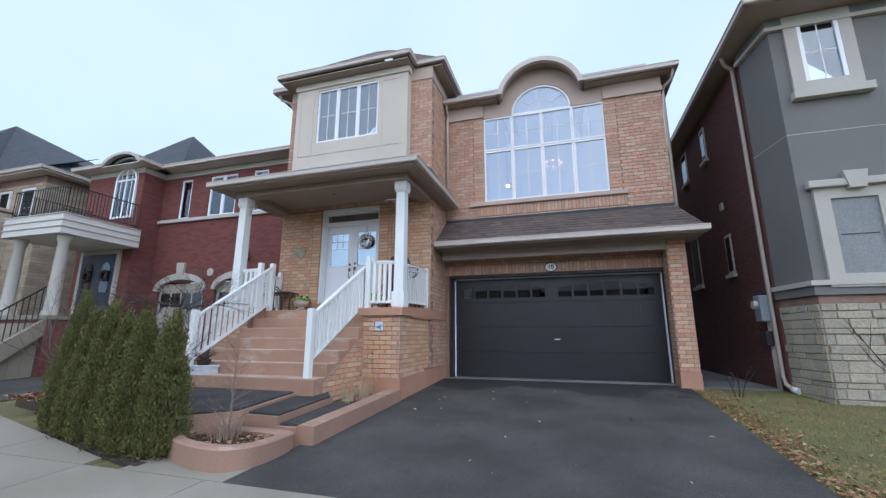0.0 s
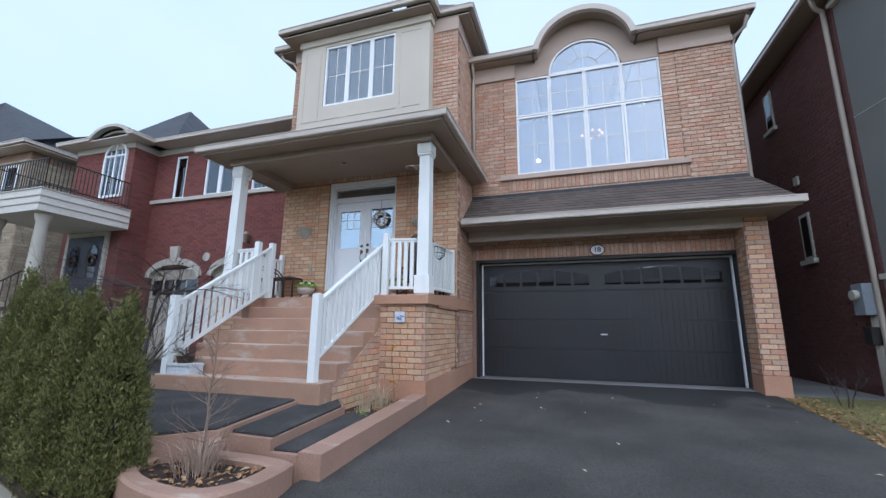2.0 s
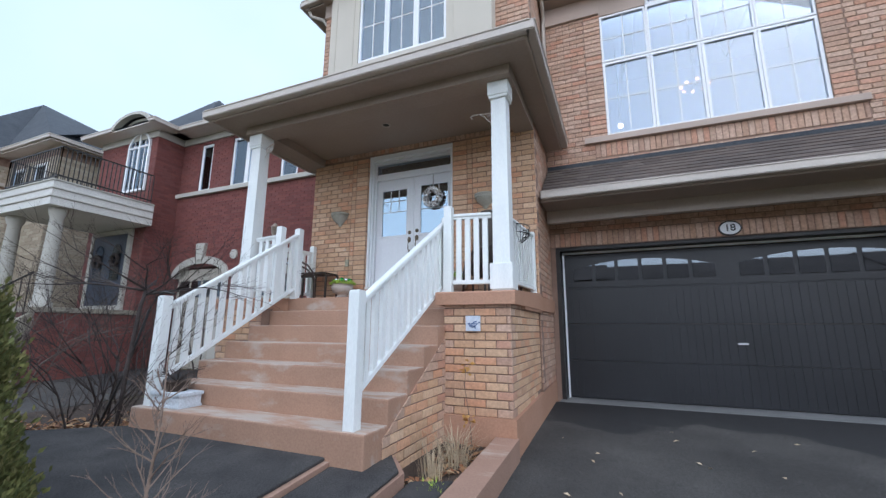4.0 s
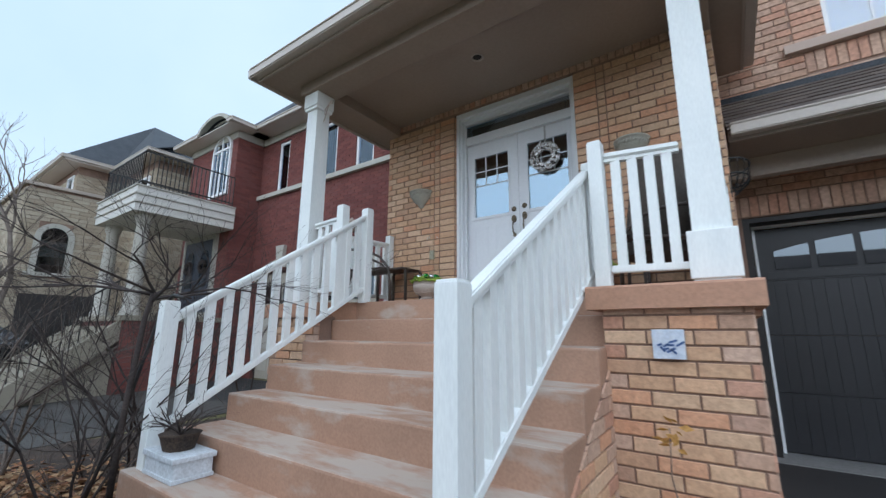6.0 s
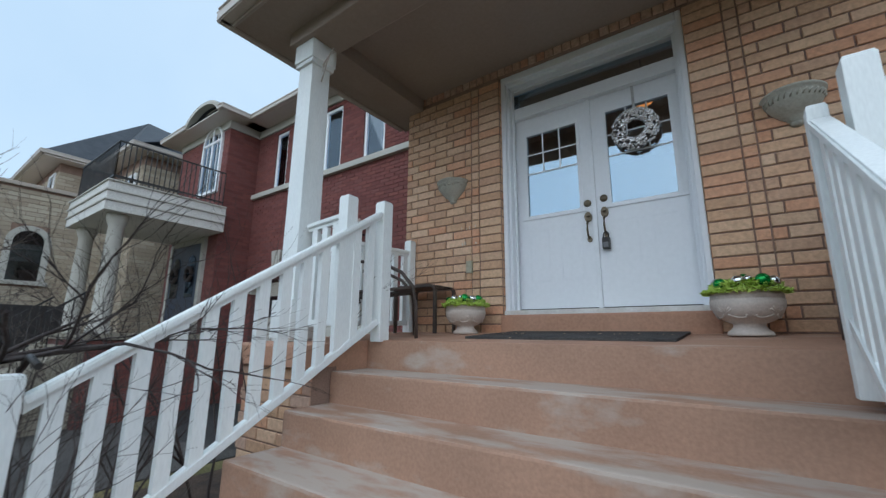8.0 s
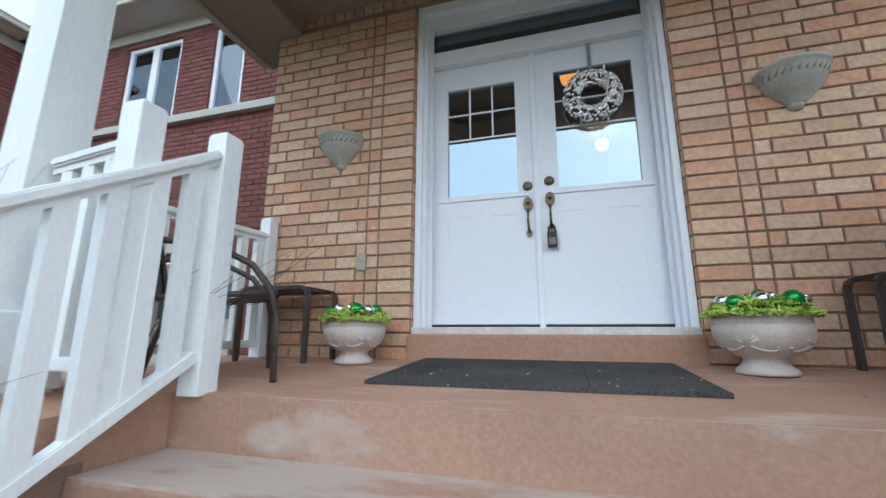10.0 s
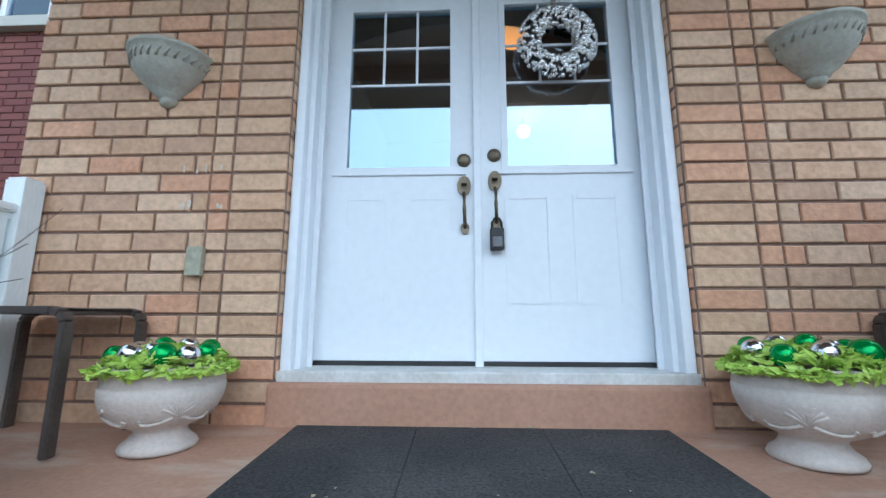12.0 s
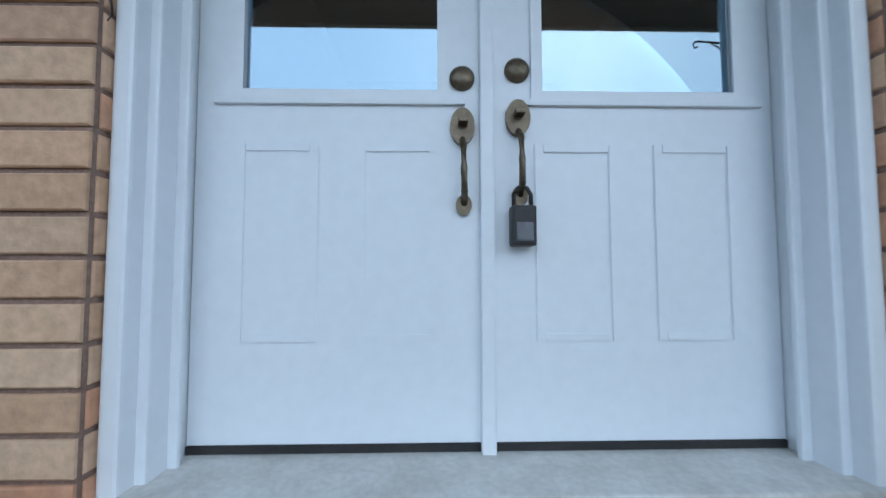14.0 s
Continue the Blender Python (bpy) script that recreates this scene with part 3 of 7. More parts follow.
# ---- the porch: base walls, slab, stairs ----
PF = 6.43
FLOOR = lambda y: 1.715 + 0.058 * (y - 6.95)
STEPY, STEPZ, RUN, RISE = 4.85, 0.46, 0.35, 0.209
slope = lambda y: STEPZ + (RISE / RUN) * (y - STEPY)
wall_base_front = structure("wall_porch_base", backing(-3.41, -2.62, -0.15, 1.56, [], PF + 0.012, 0.2), MORTAR, "buff brick base wall of the porch", "wall")
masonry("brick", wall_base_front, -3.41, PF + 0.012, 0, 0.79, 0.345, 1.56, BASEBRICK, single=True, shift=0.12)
wall_base_side = structure("wall_porch_base_side", backing(PF + 0.212, GFACE, -0.15, 1.56, [], -2.622, -0.2, "x"), MORTAR, "buff brick side of the porch base beside the driveway", "wall")
part("corner", one(-2.82, -2.6225, PF + 0.0125, PF + 0.21, -0.15, 1.56), MORTAR, wall_base_side)
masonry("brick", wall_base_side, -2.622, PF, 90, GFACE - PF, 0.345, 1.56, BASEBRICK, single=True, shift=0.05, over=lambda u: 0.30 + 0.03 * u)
bm = bmesh.new()
prism(bm, [(PF - 0.035, -0.2), (GFACE - 0.0, -0.2), (GFACE - 0.0, 0.42), (PF - 0.035, 0.34)], (-2.82, -2.572), "x")
part("plinth", bm, BROWNPAINT, wall_base_side, "brown painted concrete plinth")
part("plinth", one(-3.40, -2.82, PF - 0.035, PF + 0.2, -0.2, 0.34), BROWNPAINT, wall_base_front)
wall_base_left = structure("wall_porch_base_left", backing(-7.12, -6.26, -0.15, 1.54, [], PF + 0.012, 0.2), MORTAR, "buff brick porch base beside the stairs", "wall")
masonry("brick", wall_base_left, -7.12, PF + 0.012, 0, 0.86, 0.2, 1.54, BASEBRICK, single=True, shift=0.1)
wall_base_far = structure("wall_porch_base_far", one(-7.12, -6.92, PF + 0.212, FACE, -0.15, 1.54), MORTAR, "plain brick end of the porch base", "wall")

for a, b in ((-6.46, -6.257), (-3.41, -3.2)):
    structure("wall_stair_cheek", one(a, b, PF + 0.214, 6.954, -0.15, 1.534), BROWNPAINT, "brown painted cheek wall beside the top steps", "wall")
bm = bmesh.new()
prism(bm, [(6.955, 1.50), (FACE + 0.01, 1.50), (FACE + 0.01, FLOOR(FACE)), (6.955, FLOOR(6.955))], (-7.16, -2.56), "x")
porch_floor = structure("floor", bm, PORCHFLOOR, "brown painted concrete porch floor, worn in places", "floor")
for n, a, b in (("ledge", -3.495, -2.55), ("ledge", -7.17, -6.255)):
    bm = bmesh.new()
    prism(bm, [(PF - 0.06, 1.535), (6.955, 1.535), (6.955, FLOOR(6.955)), (PF - 0.045, FLOOR(PF)), (PF - 0.06, FLOOR(PF) - 0.015)], (a, b), "x")
    part(n, bm, BROWNPAINT, porch_floor, "thick brown painted concrete ledge")
bm = bmesh.new()
prism(bm, [(6.955, 1.535), (GFACE - 0.001, 1.535), (GFACE - 0.001, 1.76), (6.955, FLOOR(6.955) - 0.004)], (-2.66, -2.55), "x")
part("ledge", bm, BROWNPAINT, porch_floor)
doorstep = thing("doorstep", "brown painted concrete step under the front door", "step", -4.85, 8.2, FLOOR(8.2) - 0.005)
part("block", one(-0.87, 0.87, -0.07, 0.22, -0.02, 0.165, bevel=0.016), BROWNPAINT, doorstep)

stairs = thing("staircase", "wide concrete stairs, worn brown paint, seven risers", "stairs", -4.8, 4.85, 0)
for k in range(6):
    y, z = RUN * k, STEPZ + RISE * k
    bm = bmesh.new()
    box(bm, -1.455, 1.40, y - 0.012, y + RUN + 0.02, z - RISE - (0.02 if k else 0.25), z, bevel=0.016)
    for v in bm.verts:
        v.co += Vector((0, 0.007 * noise.noise((3 * v.co.x, 5 * v.co.y, z)), 0.006 * noise.noise((4 * v.co.x, v.co.y, 7 + z))))
    part("step", bm, STEP, stairs)
bm = bmesh.new()
prism(bm, [(0.02, -0.25), (2.12, -0.25), (2.12, 1.48), (1.9, 1.36), (0.05, 0.25)], (-1.45, 1.385), "x")
part("stringer", bm, BROWNPAINT, stairs)
bm = bmesh.new()
box(bm, -1.47, 1.40, 2.088, 2.107, 1.48, 1.714)
part("top_riser", bm, STEP, stairs)
wall_stair = structure("wall_stair_side", backing(5.1, PF + 0.01, -0.1, 0.2, [], -3.397, -0.04, "x"), MORTAR, "buff brick wall below the stairs, cut along the slope", "wall")
bm = bmesh.new()
prism(bm, [(5.1, 0.1), (PF, 0.1), (PF, slope(PF) - 0.25), (5.1, slope(5.1) - 0.25)], (-3.44, -3.397), "x")
part("slope_backing", bm, MORTAR, wall_stair)
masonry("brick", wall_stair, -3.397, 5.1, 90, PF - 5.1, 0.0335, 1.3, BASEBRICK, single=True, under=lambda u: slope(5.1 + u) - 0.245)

# ---- roofs, eaves, gutters ----
def gutter(parent, a, b, end=0.0):
    bm = bmesh.new()
    a, b = Vector(a), Vector(b)
    bar(bm, a, b, 0.11, 0.115, 0.012)
    bar(bm, a + Vector((0, 0, 0.055)), b + Vector((0, 0, 0.055)), 0.135, 0.022, 0.006)
    return part("gutter", bm, GUTTER, parent, "taupe metal gutter")


def shingled(parent, corners, rows, cols, material=SHINGLE, thick=0.012):
    """Courses of shingles on a four-cornered slope: corners run low left, low right, high right, high left."""
    a, b, c, d = (Vector(p) for p in corners)
    n = (b - a).cross(d - a).normalized()
    verts, faces = [], []
    rng = random.Random(rows * 31 + cols)
    for i in range(rows):
        s, t = i / rows, min(1.0, (i + 1.15) / rows)
        cuts = [0.0] + sorted(min(0.999, max(0.001, (j + rng.uniform(-0.3, 0.3)) / cols)) for j in range(1, cols)) + [1.0]
        for u, v in zip(cuts, cuts[1:]):
            q = [(a + (d - a) * s).lerp(b + (c - b) * s, u), (a + (d - a) * s).lerp(b + (c - b) * s, v), (a + (d - a) * t).lerp(b + (c - b) * t, v), (a + (d - a) * t).lerp(b + (c - b) * t, u)]
            lift = thick + rng.uniform(0, 0.004)
            k = len(verts)
            verts += [q[0] + n * lift, q[1] + n * lift, q[2] + n * 0.002, q[3] + n * 0.002, q[0], q[1]]
            faces += [(k, k + 1, k + 2, k + 3), (k + 4, k + 5, k + 1, k)]
    me = bpy.data.meshes.new("shingles")
    me.from_pydata(verts, [], faces)
    me.materials.append(material)
    ob = new("shingles", me)
    ob.parent = parent
    return tagged(ob, kind="stuff")


def hip_roof(parent, x0, x1, y0, y1, z, rise, inset, material, label=""):
    """A hipped roof body over a rectangle."""
    bm = bmesh.new()
    base = [bm.verts.new(p) for p in ((x0, y0, z), (x1, y0, z), (x1, y1, z), (x0, y1, z))]
    if x1 - x0 > y1 - y0:
        r = [bm.verts.new((x0 + inset, (y0 + y1) / 2, z + rise)), bm.verts.new((x1 - inset, (y0 + y1) / 2, z + rise))]
        f = [(base[0], base[1], r[1], r[0]), (base[1], base[2], r[1]), (base[2], base[3], r[0], r[1]), (base[3], base[0], r[0])]
    else:
        r = [bm.verts.new(((x0 + x1) / 2, y0 + inset, z + rise)), bm.verts.new(((x0 + x1) / 2, y1 - inset, z + rise))]
        f = [(base[0], base[1], r[0]), (base[1], base[2], r[1], r[0]), (base[2], base[3], r[1]), (base[3], base[0], r[0], r[1])]
    for q in f:
        bm.faces.new(q)
    bm.faces.new(base[::-1])
    return part("roof_slope", bm, material, parent, label)


canopy = structure("roof_garage", quad_slab([(-2.54, 8.36, 3.36), (3.40, 8.36, 3.36), (3.12, GFACE, 4.20), (-2.56, GFACE, 4.20)], 0.05), SHINGLE, "dark brown shingled canopy roof over the garage", "roof")
shingled(canopy, [(-2.55, 8.34, 3.365), (3.42, 8.34, 3.365), (3.12, GFACE - 0.015, 4.205), (-2.56, GFACE - 0.015, 4.205)], 9, 22)
part("soffit", one(-2.55, 3.38, 8.40, GFACE - 0.003, 3.27, 3.30), SOFFIT, canopy, "brown metal soffit")
part("end_panel", prism(bmesh.new(), [(8.40, 3.30), (GFACE, 3.30), (GFACE, 4.14), (8.40, 3.34)], (3.10, 3.13), "x"), SOFFIT, canopy)
part("fascia", one(-2.55, 3.40, 8.36, 8.395, 3.26, 3.40), TRIM, canopy)
part("flashing", bar(bmesh.new(), (-2.56, GFACE - 0.02, 4.18), (3.12, GFACE - 0.02, 4.18), 0.03, 0.18, 0.004), SLATE, canopy, "grey lead flashing")
gutter(canopy, (-2.53, 8.30, 3.345), (3.44, 8.30, 3.345))
part("drip_board", one(-2.55, 2.72, 8.985, 9.10, 3.06, 3.27), TRIM, canopy)

porch_roof = structure("roof_porch", quad_slab([(-7.40, 6.14, 4.66), (-2.28, 6.14, 4.66), (-3.2, 7.9, 5.62), (-6.5, 7.9, 5.62)], 0.04), SHINGLE, "low hipped porch roof with taupe eaves", "roof")
part("roof_side", quad_slab([(-2.28, 6.14, 4.66), (-2.28, 9.3, 4.66), (X1 + 0.01, 9.3, 5.2), (X1 + 0.01, 8.15, 5.3), (-3.2, 7.9, 5.62)], 0.04), SHINGLE, porch_roof)
part("roof_side", quad_slab([(-7.40, 8.6, 4.66), (-7.40, 6.14, 4.66), (-6.5, 7.9, 5.62), (-6.9, 8.6, 5.4)], 0.04), SHINGLE, porch_roof)
part("soffit", one(-7.38, -2.30, 6.16, 6.52, 4.55, 4.58), SOFFIT, porch_roof, "brown soffit under the eaves")
part("soffit", one(X1 + 0.004, -2.30, 6.52, 9.36, 4.55, 4.58), SOFFIT, porch_roof)
part("soffit", one(-7.38, -7.05, 6.52, 8.6, 4.55, 4.58), SOFFIT, porch_roof)
part("fascia", one(-7.40, -2.28, 6.135, 6.16, 4.54, 4.68), TRIM, porch_roof)
part("fascia", one(-2.30, -2.275, 6.16, 9.36, 4.54, 4.68), TRIM, porch_roof)
part("fascia", one(-7.405, -7.38, 6.16, 8.6, 4.54, 4.68), TRIM, porch_roof)
gutter(porch_roof, (-7.46, 6.09, 4.63), (-2.22, 6.09, 4.63))
gutter(porch_roof, (-2.225, 6.04, 4.63), (-2.225, 9.38, 4.63))
gutter(porch_roof, (-7.455, 6.04, 4.63), (-7.455, 8.6, 4.63))
part("beam", one(-7.05, X1, 6.52, 6.86, 4.42, 4.60, bevel=0.01), SOFFIT, porch_roof, "boxed brown beam between the columns")
part("beam", one(-7.05, -6.72, 6.86, FACE, 4.42, 4.60, bevel=0.01), SOFFIT, porch_roof)
part("beam", one(-2.90, X1, 6.86, FACE, 4.42, 4.60, bevel=0.01), SOFFIT, porch_roof)
porch_ceiling = structure("ceiling", one(-6.72, -2.90, 6.86, FACE + 0.01, 4.57, 4.60), SOFFIT, "plain brown porch ceiling", "ceiling")

bay = thing("bay_box", "cream stucco box bay with panel mouldings on the upper floor", "bay", -4.885, 7.9, 5.60, kind="structure")
part("wall", backing(-1.715, 1.715, 0.04, 2.62, [(-1.02, 0.87, 0.76, 2.37)], 0.0, 0.15), STUCCO, bay, "cream stucco front")
part("side", one(-1.715, -1.565, 0.15, 0.262, 0.04, 2.62), STUCCO, bay)
part("side", one(1.565, 1.715, 0.15, 0.262, 0.04, 2.62), STUCCO, bay)
part("floor", one(-1.715, 1.715, 0.0, 0.26, -0.02, 0.04), STUCCO, bay)
for a, b, c, d in ((-1.55, -1.12, 0.40, 0.43), (-1.0, -0.45, 0.40, 0.43), (-0.33, 0.28, 0.40, 0.43), (0.40, 0.92, 0.40, 0.43), (1.08, 1.5, 0.40, 0.43), (-1.59, -1.56, 0.40, 2.3), (-1.16, -1.13, 0.5, 2.3), (0.98, 1.01, 0.5, 2.3), (1.03, 1.5, 2.30, 2.33)):
    part("moulding", one(a, b, -0.012, 0.0, c, d), STUCCO, bay)
part("cornice", one(-1.76, 1.76, -0.05, 0.2, 2.44, 2.62, bevel=0.015), STUCCO, bay)

roof_tower = structure("roof_tower", quad_slab([(-7.0, 7.58, 8.42), (-3.05, 7.58, 8.42), (-4.5, 9.5, 10.2), (-5.0, 9.5, 10.25)], 0.03), SHINGLE, "hipped shingle roof over the tower with deep eaves", "roof")
for ring in ([(-3.05, 7.58, 8.42), (-3.05, 8.1, 8.42), (-4.5, 9.5, 10.2)], [(-3.05, 8.1, 8.42), (-2.28, 8.1, 8.42), (-4.5, 9.5, 10.2)], [(-2.28, 8.1, 8.42), (-2.28, 14, 8.42), (-4.8, 11, 10.4), (-4.5, 9.5, 10.2)],
             [(-7.0, 8.05, 8.38), (-7.0, 7.58, 8.42), (-5.0, 9.5, 10.25)], [(-7.52, 8.05, 8.38), (-7.0, 8.05, 8.38), (-5.0, 9.5, 10.25)], [(-7.52, 14, 8.38), (-7.52, 8.05, 8.38), (-5.0, 9.5, 10.25), (-4.8, 11, 10.4)]):
    part("roof_side", quad_slab(ring, 0.03), SHINGLE, roof_tower)
part("soffit", one(-6.98, -3.07, 7.60, 8.3, 8.22, 8.25), SOFFIT, roof_tower, "brown soffit")
part("soffit", one(-7.5, -6.98, 8.07, 14, 8.22, 8.25), SOFFIT, roof_tower)
part("soffit", one(-3.07, -2.30, 8.12, 14, 8.22, 8.25), SOFFIT, roof_tower)
for a, b in (((-7.02, 7.56, 8.36), (-3.0, 7.56, 8.36)), ((-3.02, 7.52, 8.36), (-3.02, 8.12, 8.36)), ((-3.02, 8.09, 8.36), (-2.24, 8.09, 8.36)), ((-2.25, 8.05, 8.36), (-2.25, 14, 8.36)), ((-7.02, 7.52, 8.36), (-7.02, 8.05, 8.36)), ((-7.55, 8.03, 8.33), (-6.98, 8.03, 8.33)), ((-7.55, 8.0, 8.33), (-7.55, 14, 8.33))):
    gutter(roof_tower, a, b)

roof_main = structure("roof_main", quad_slab([(X1 - 0.02, 9.2, 7.78), (-0.95, 9.2, 7.78), (-0.95, 13, 9.0), (X1 - 0.02, 13, 9.0)], 0.03), SHINGLE, "shingle roof over the garage block with an arched dormer", "roof")
part("roof_side", quad_slab([(1.22, 9.2, 7.78), (3.42, 9.2, 7.78), (2.2, 13, 9.0), (1.22, 13, 9.0)], 0.03), SHINGLE, roof_main)
part("roof_side", quad_slab([(3.42, 9.2, 7.78), (3.42, 18, 7.78), (2.2, 13, 9.0)], 0.03), SHINGLE, roof_main)
part("soffit", one(X1 + 0.02, -0.92, 9.22, GFACE - 0.02, 7.66, 7.69), SOFFIT, roof_main)
part("soffit", one(1.2, 3.40, 9.22, GFACE - 0.02, 7.66, 7.69), SOFFIT, roof_main)
part("soffit", one(XR + 0.005, 3.40, GFACE - 0.02, 18, 7.66, 7.69), SOFFIT, roof_main)
gutter(roof_main, (X1, 9.15, 7.74), (-0.93, 9.15, 7.74))
gutter(roof_main, (1.2, 9.15, 7.74), (3.48, 9.15, 7.74))
gutter(roof_main, (3.45, 9.1, 7.74), (3.45, 18, 7.74))
# arched dormer: a barrel with a thick rim, stucco behind
CX, CZ, R = 0.135, 7.46, 1.16
arc = lambda r, a0=-16, a1=196, n=32: [(CX + r * math.cos(radians(a0 + (a1 - a0) * i / n)), CZ + r * math.sin(radians(a0 + (a1 - a0) * i / n))) for i in range(n + 1)]
part("arched_rim", prism(bmesh.new(), arc(R, 12, 168) + arc(R - 0.13, 12, 168)[::-1], (9.08, 9.20)), GUTTER, roof_main, "thick taupe arched rim")
part("arched_soffit", prism(bmesh.new(), arc(R - 0.03, 12, 168) + arc(R - 0.09, 12, 168)[::-1], (9.20, GFACE)), SOFFIT, roof_main)
part("barrel", prism(bmesh.new(), arc(R + 0.012, 8, 172) + arc(R - 0.02, 8, 172)[::-1], (9.12, 12.5)), SHINGLE, roof_main)
low_edge = lambda x: 7.235 if abs(x - CX) > 0.8 else 7.27 + 0.76 * math.sqrt(max(0.0, 1 - ((x - CX) / 0.8) ** 2))
high_edge = lambda x: 7.72 if abs(x - CX) > 1.08 else CZ + math.sqrt((R - 0.05) ** 2 - (x - CX) ** 2)
bm = bmesh.new()
cols = []
for i in range(81):
    x = -1.475 + 3.21 * i / 80
    cols.append([bm.verts.new((x, y, z)) for y, z in ((GFACE + 0.03, low_edge(x)), (GFACE + 0.03, high_edge(x)), (GFACE + 0.2, low_edge(x)), (GFACE + 0.2, high_edge(x)))])
for a, b in zip(cols, cols[1:]):
    for p, q in ((0, 1), (1, 3), (3, 2), (2, 0)):
        bm.faces.new((a[p], a[q], b[q], b[p]))
bmesh.ops.recalc_face_normals(bm, faces=bm.faces)
part("arch_panel", bm, FRIEZE, wall_upper, "stucco panel round the arched window")

def wpart(name, bm, material, parent, label=""):
    """A part of a thing that stands away from the origin, given in world metres."""
    ob = part(name, bm, material, parent, label)
    ob.matrix_parent_inverse = parent.matrix_basis.inverted()
    return ob


def frame_bars(x0, x1, z0, z1, y0, y1, w):
    bm = bmesh.new()
    box(bm, x0, x0 + w, y0, y1, z0, z1)
    box(bm, x1 - w, x1, y0, y1, z0, z1)
    box(bm, x0 + w, x1 - w, y0, y1, z0, z0 + w)
    box(bm, x0 + w, x1 - w, y0, y1, z1 - w, z1)
    return bm


def sash(parent, x0, x1, z0, z1, y, nx, nz, w=0.045, pane=None, frame=None):
    """One glazed unit: a frame, its pane and a thin grille."""
    f = wpart("window_frame", frame_bars(x0, x1, z0, z1, y - 0.02, y + 0.04, w), frame or VINYL, parent)
    g = part("pane", one(x0 + w, x1 - w, y + 0.012, y + 0.018, z0 + w, z1 - w), pane or PANE, f)
    g.visible_shadow = False
    bm = bmesh.new()
    for i in range(1, nx):
        c = x0 + w + (x1 - x0 - 2 * w) * i / nx
        box(bm, c - 0.008, c + 0.008, y + 0.004, y + 0.011, z0 + w, z1 - w)
    for k in range(1, nz):
        c = z0 + w + (z1 - z0 - 2 * w) * k / nz
        box(bm, x0 + w, x1 - w, y + 0.0045, y + 0.0105, c - 0.008, c + 0.008)
    if nx > 1 or nz > 1:
        part("grille", bm, VINYL, f)
    else:
        bm.free()


def room(name, x0, x1, y0, y1, z0, z1, material, label):
    """The inside of a room behind a window: floor, ceiling and three walls."""
    bm = bmesh.new()
    t = 0.06
    box(bm, x0, x1, y0, y1, z0 - t, z0)
    box(bm, x0, x1, y0, y1, z1, z1 + t)
    box(bm, x0 - t, x0, y0, y1, z0, z1)
    box(bm, x1, x1 + t, y0, y1, z0, z1)
    box(bm, x0, x1, y1, y1 + t, z0, z1)
    return structure(name, bm, material, label, "room")


# ---- tall window over the garage ----
window_1 = thing("window_1", "tall white gridded window with an arched head", "window", 0.13, 9.52, 4.72, kind="structure")
ux = [-1.475 + 0.8025 * i for i in range(5)]
for i in range(4):
    sash(window_1, ux[i] + 0.004, ux[i + 1] - 0.004, 4.735, 6.215, 9.53, 2, 2)
    sash(window_1, ux[i] + 0.004, ux[i + 1] - 0.004, 6.235, 7.215, 9.53, 2, 2, 0.035)
AC, AZ, AR = 0.13, 7.24, 0.80
half = lambda r, n=28: [(AC + r * math.cos(math.pi * i / n), AZ + 0.96 * r * math.sin(math.pi * i / n)) for i in range(n + 1)]
fr = wpart("arched_frame", prism(bmesh.new(), half(AR) + half(AR - 0.045)[::-1], (9.51, 9.57)), VINYL, window_1)
part("frame_foot", one(AC - AR, AC + AR, 9.51, 9.57, AZ - 0.02, AZ + 0.025), VINYL, fr)
p = part("pane", prism(bmesh.new(), half(AR - 0.045), (9.542, 9.548)), PANE, fr)
p.visible_shadow = False
bm = bmesh.new()
for a in (36, 72, 108, 144):
    bar(bm, (AC + 0.34 * math.cos(radians(a)), 9.537, AZ + 0.33 * math.sin(radians(a))), (AC + 0.74 * math.cos(radians(a)), 9.537, AZ + 0.71 * math.sin(radians(a))), 0.007, 0.016)
bar(bm, (AC, 9.537, AZ), (AC, 9.537, AZ + 0.72), 0.007, 0.016)
pts = [(AC + 0.34 * math.cos(math.pi * i / 14), 9.537, AZ + 0.33 * math.sin(math.pi * i / 14)) for i in range(15)]
for a, b in zip(pts, pts[1:]):
    bar(bm, a, b, 0.007, 0.016)
part("grille", bm, VINYL, fr)
room("wall_room", -2.3, 2.9, 9.70, 13.6, 4.3, 8.2, ROOM, "pale plastered room behind the tall window")

window_2 = thing("window_2", "white three-part gridded window in the bay", "window", -4.96, 7.95, 6.36, kind="structure")
for i, (a, b) in enumerate(((-5.9, -5.27), (-5.27, -4.635), (-4.635, -4.015))):
    sash(window_2, a + 0.003, b - 0.003, 6.365, 7.965, 7.94, 2, 2, 0.05)
room("wall_bedroom", -6.4, -3.3, 8.42, 11.6, 5.5, 8.15, ROOM, "pale bedroom behind the bay window")


def hanging_lamp(x, y, z, r, colour, strength, name="ceiling_lamp", label="small round ceiling lamp, switched on", drop=0.3):
    t = thing(name, label, "lamp", x, y, z)
    part("globe", ball(bmesh.new(), 0, 0, 0, r, 16, 10), glow("lit_globe", colour, strength), t)
    part("stem", tube(bmesh.new(), [(0, 0, r * 0.9), (0, 0, drop)], 0.012), BRONZE, t)
    return t


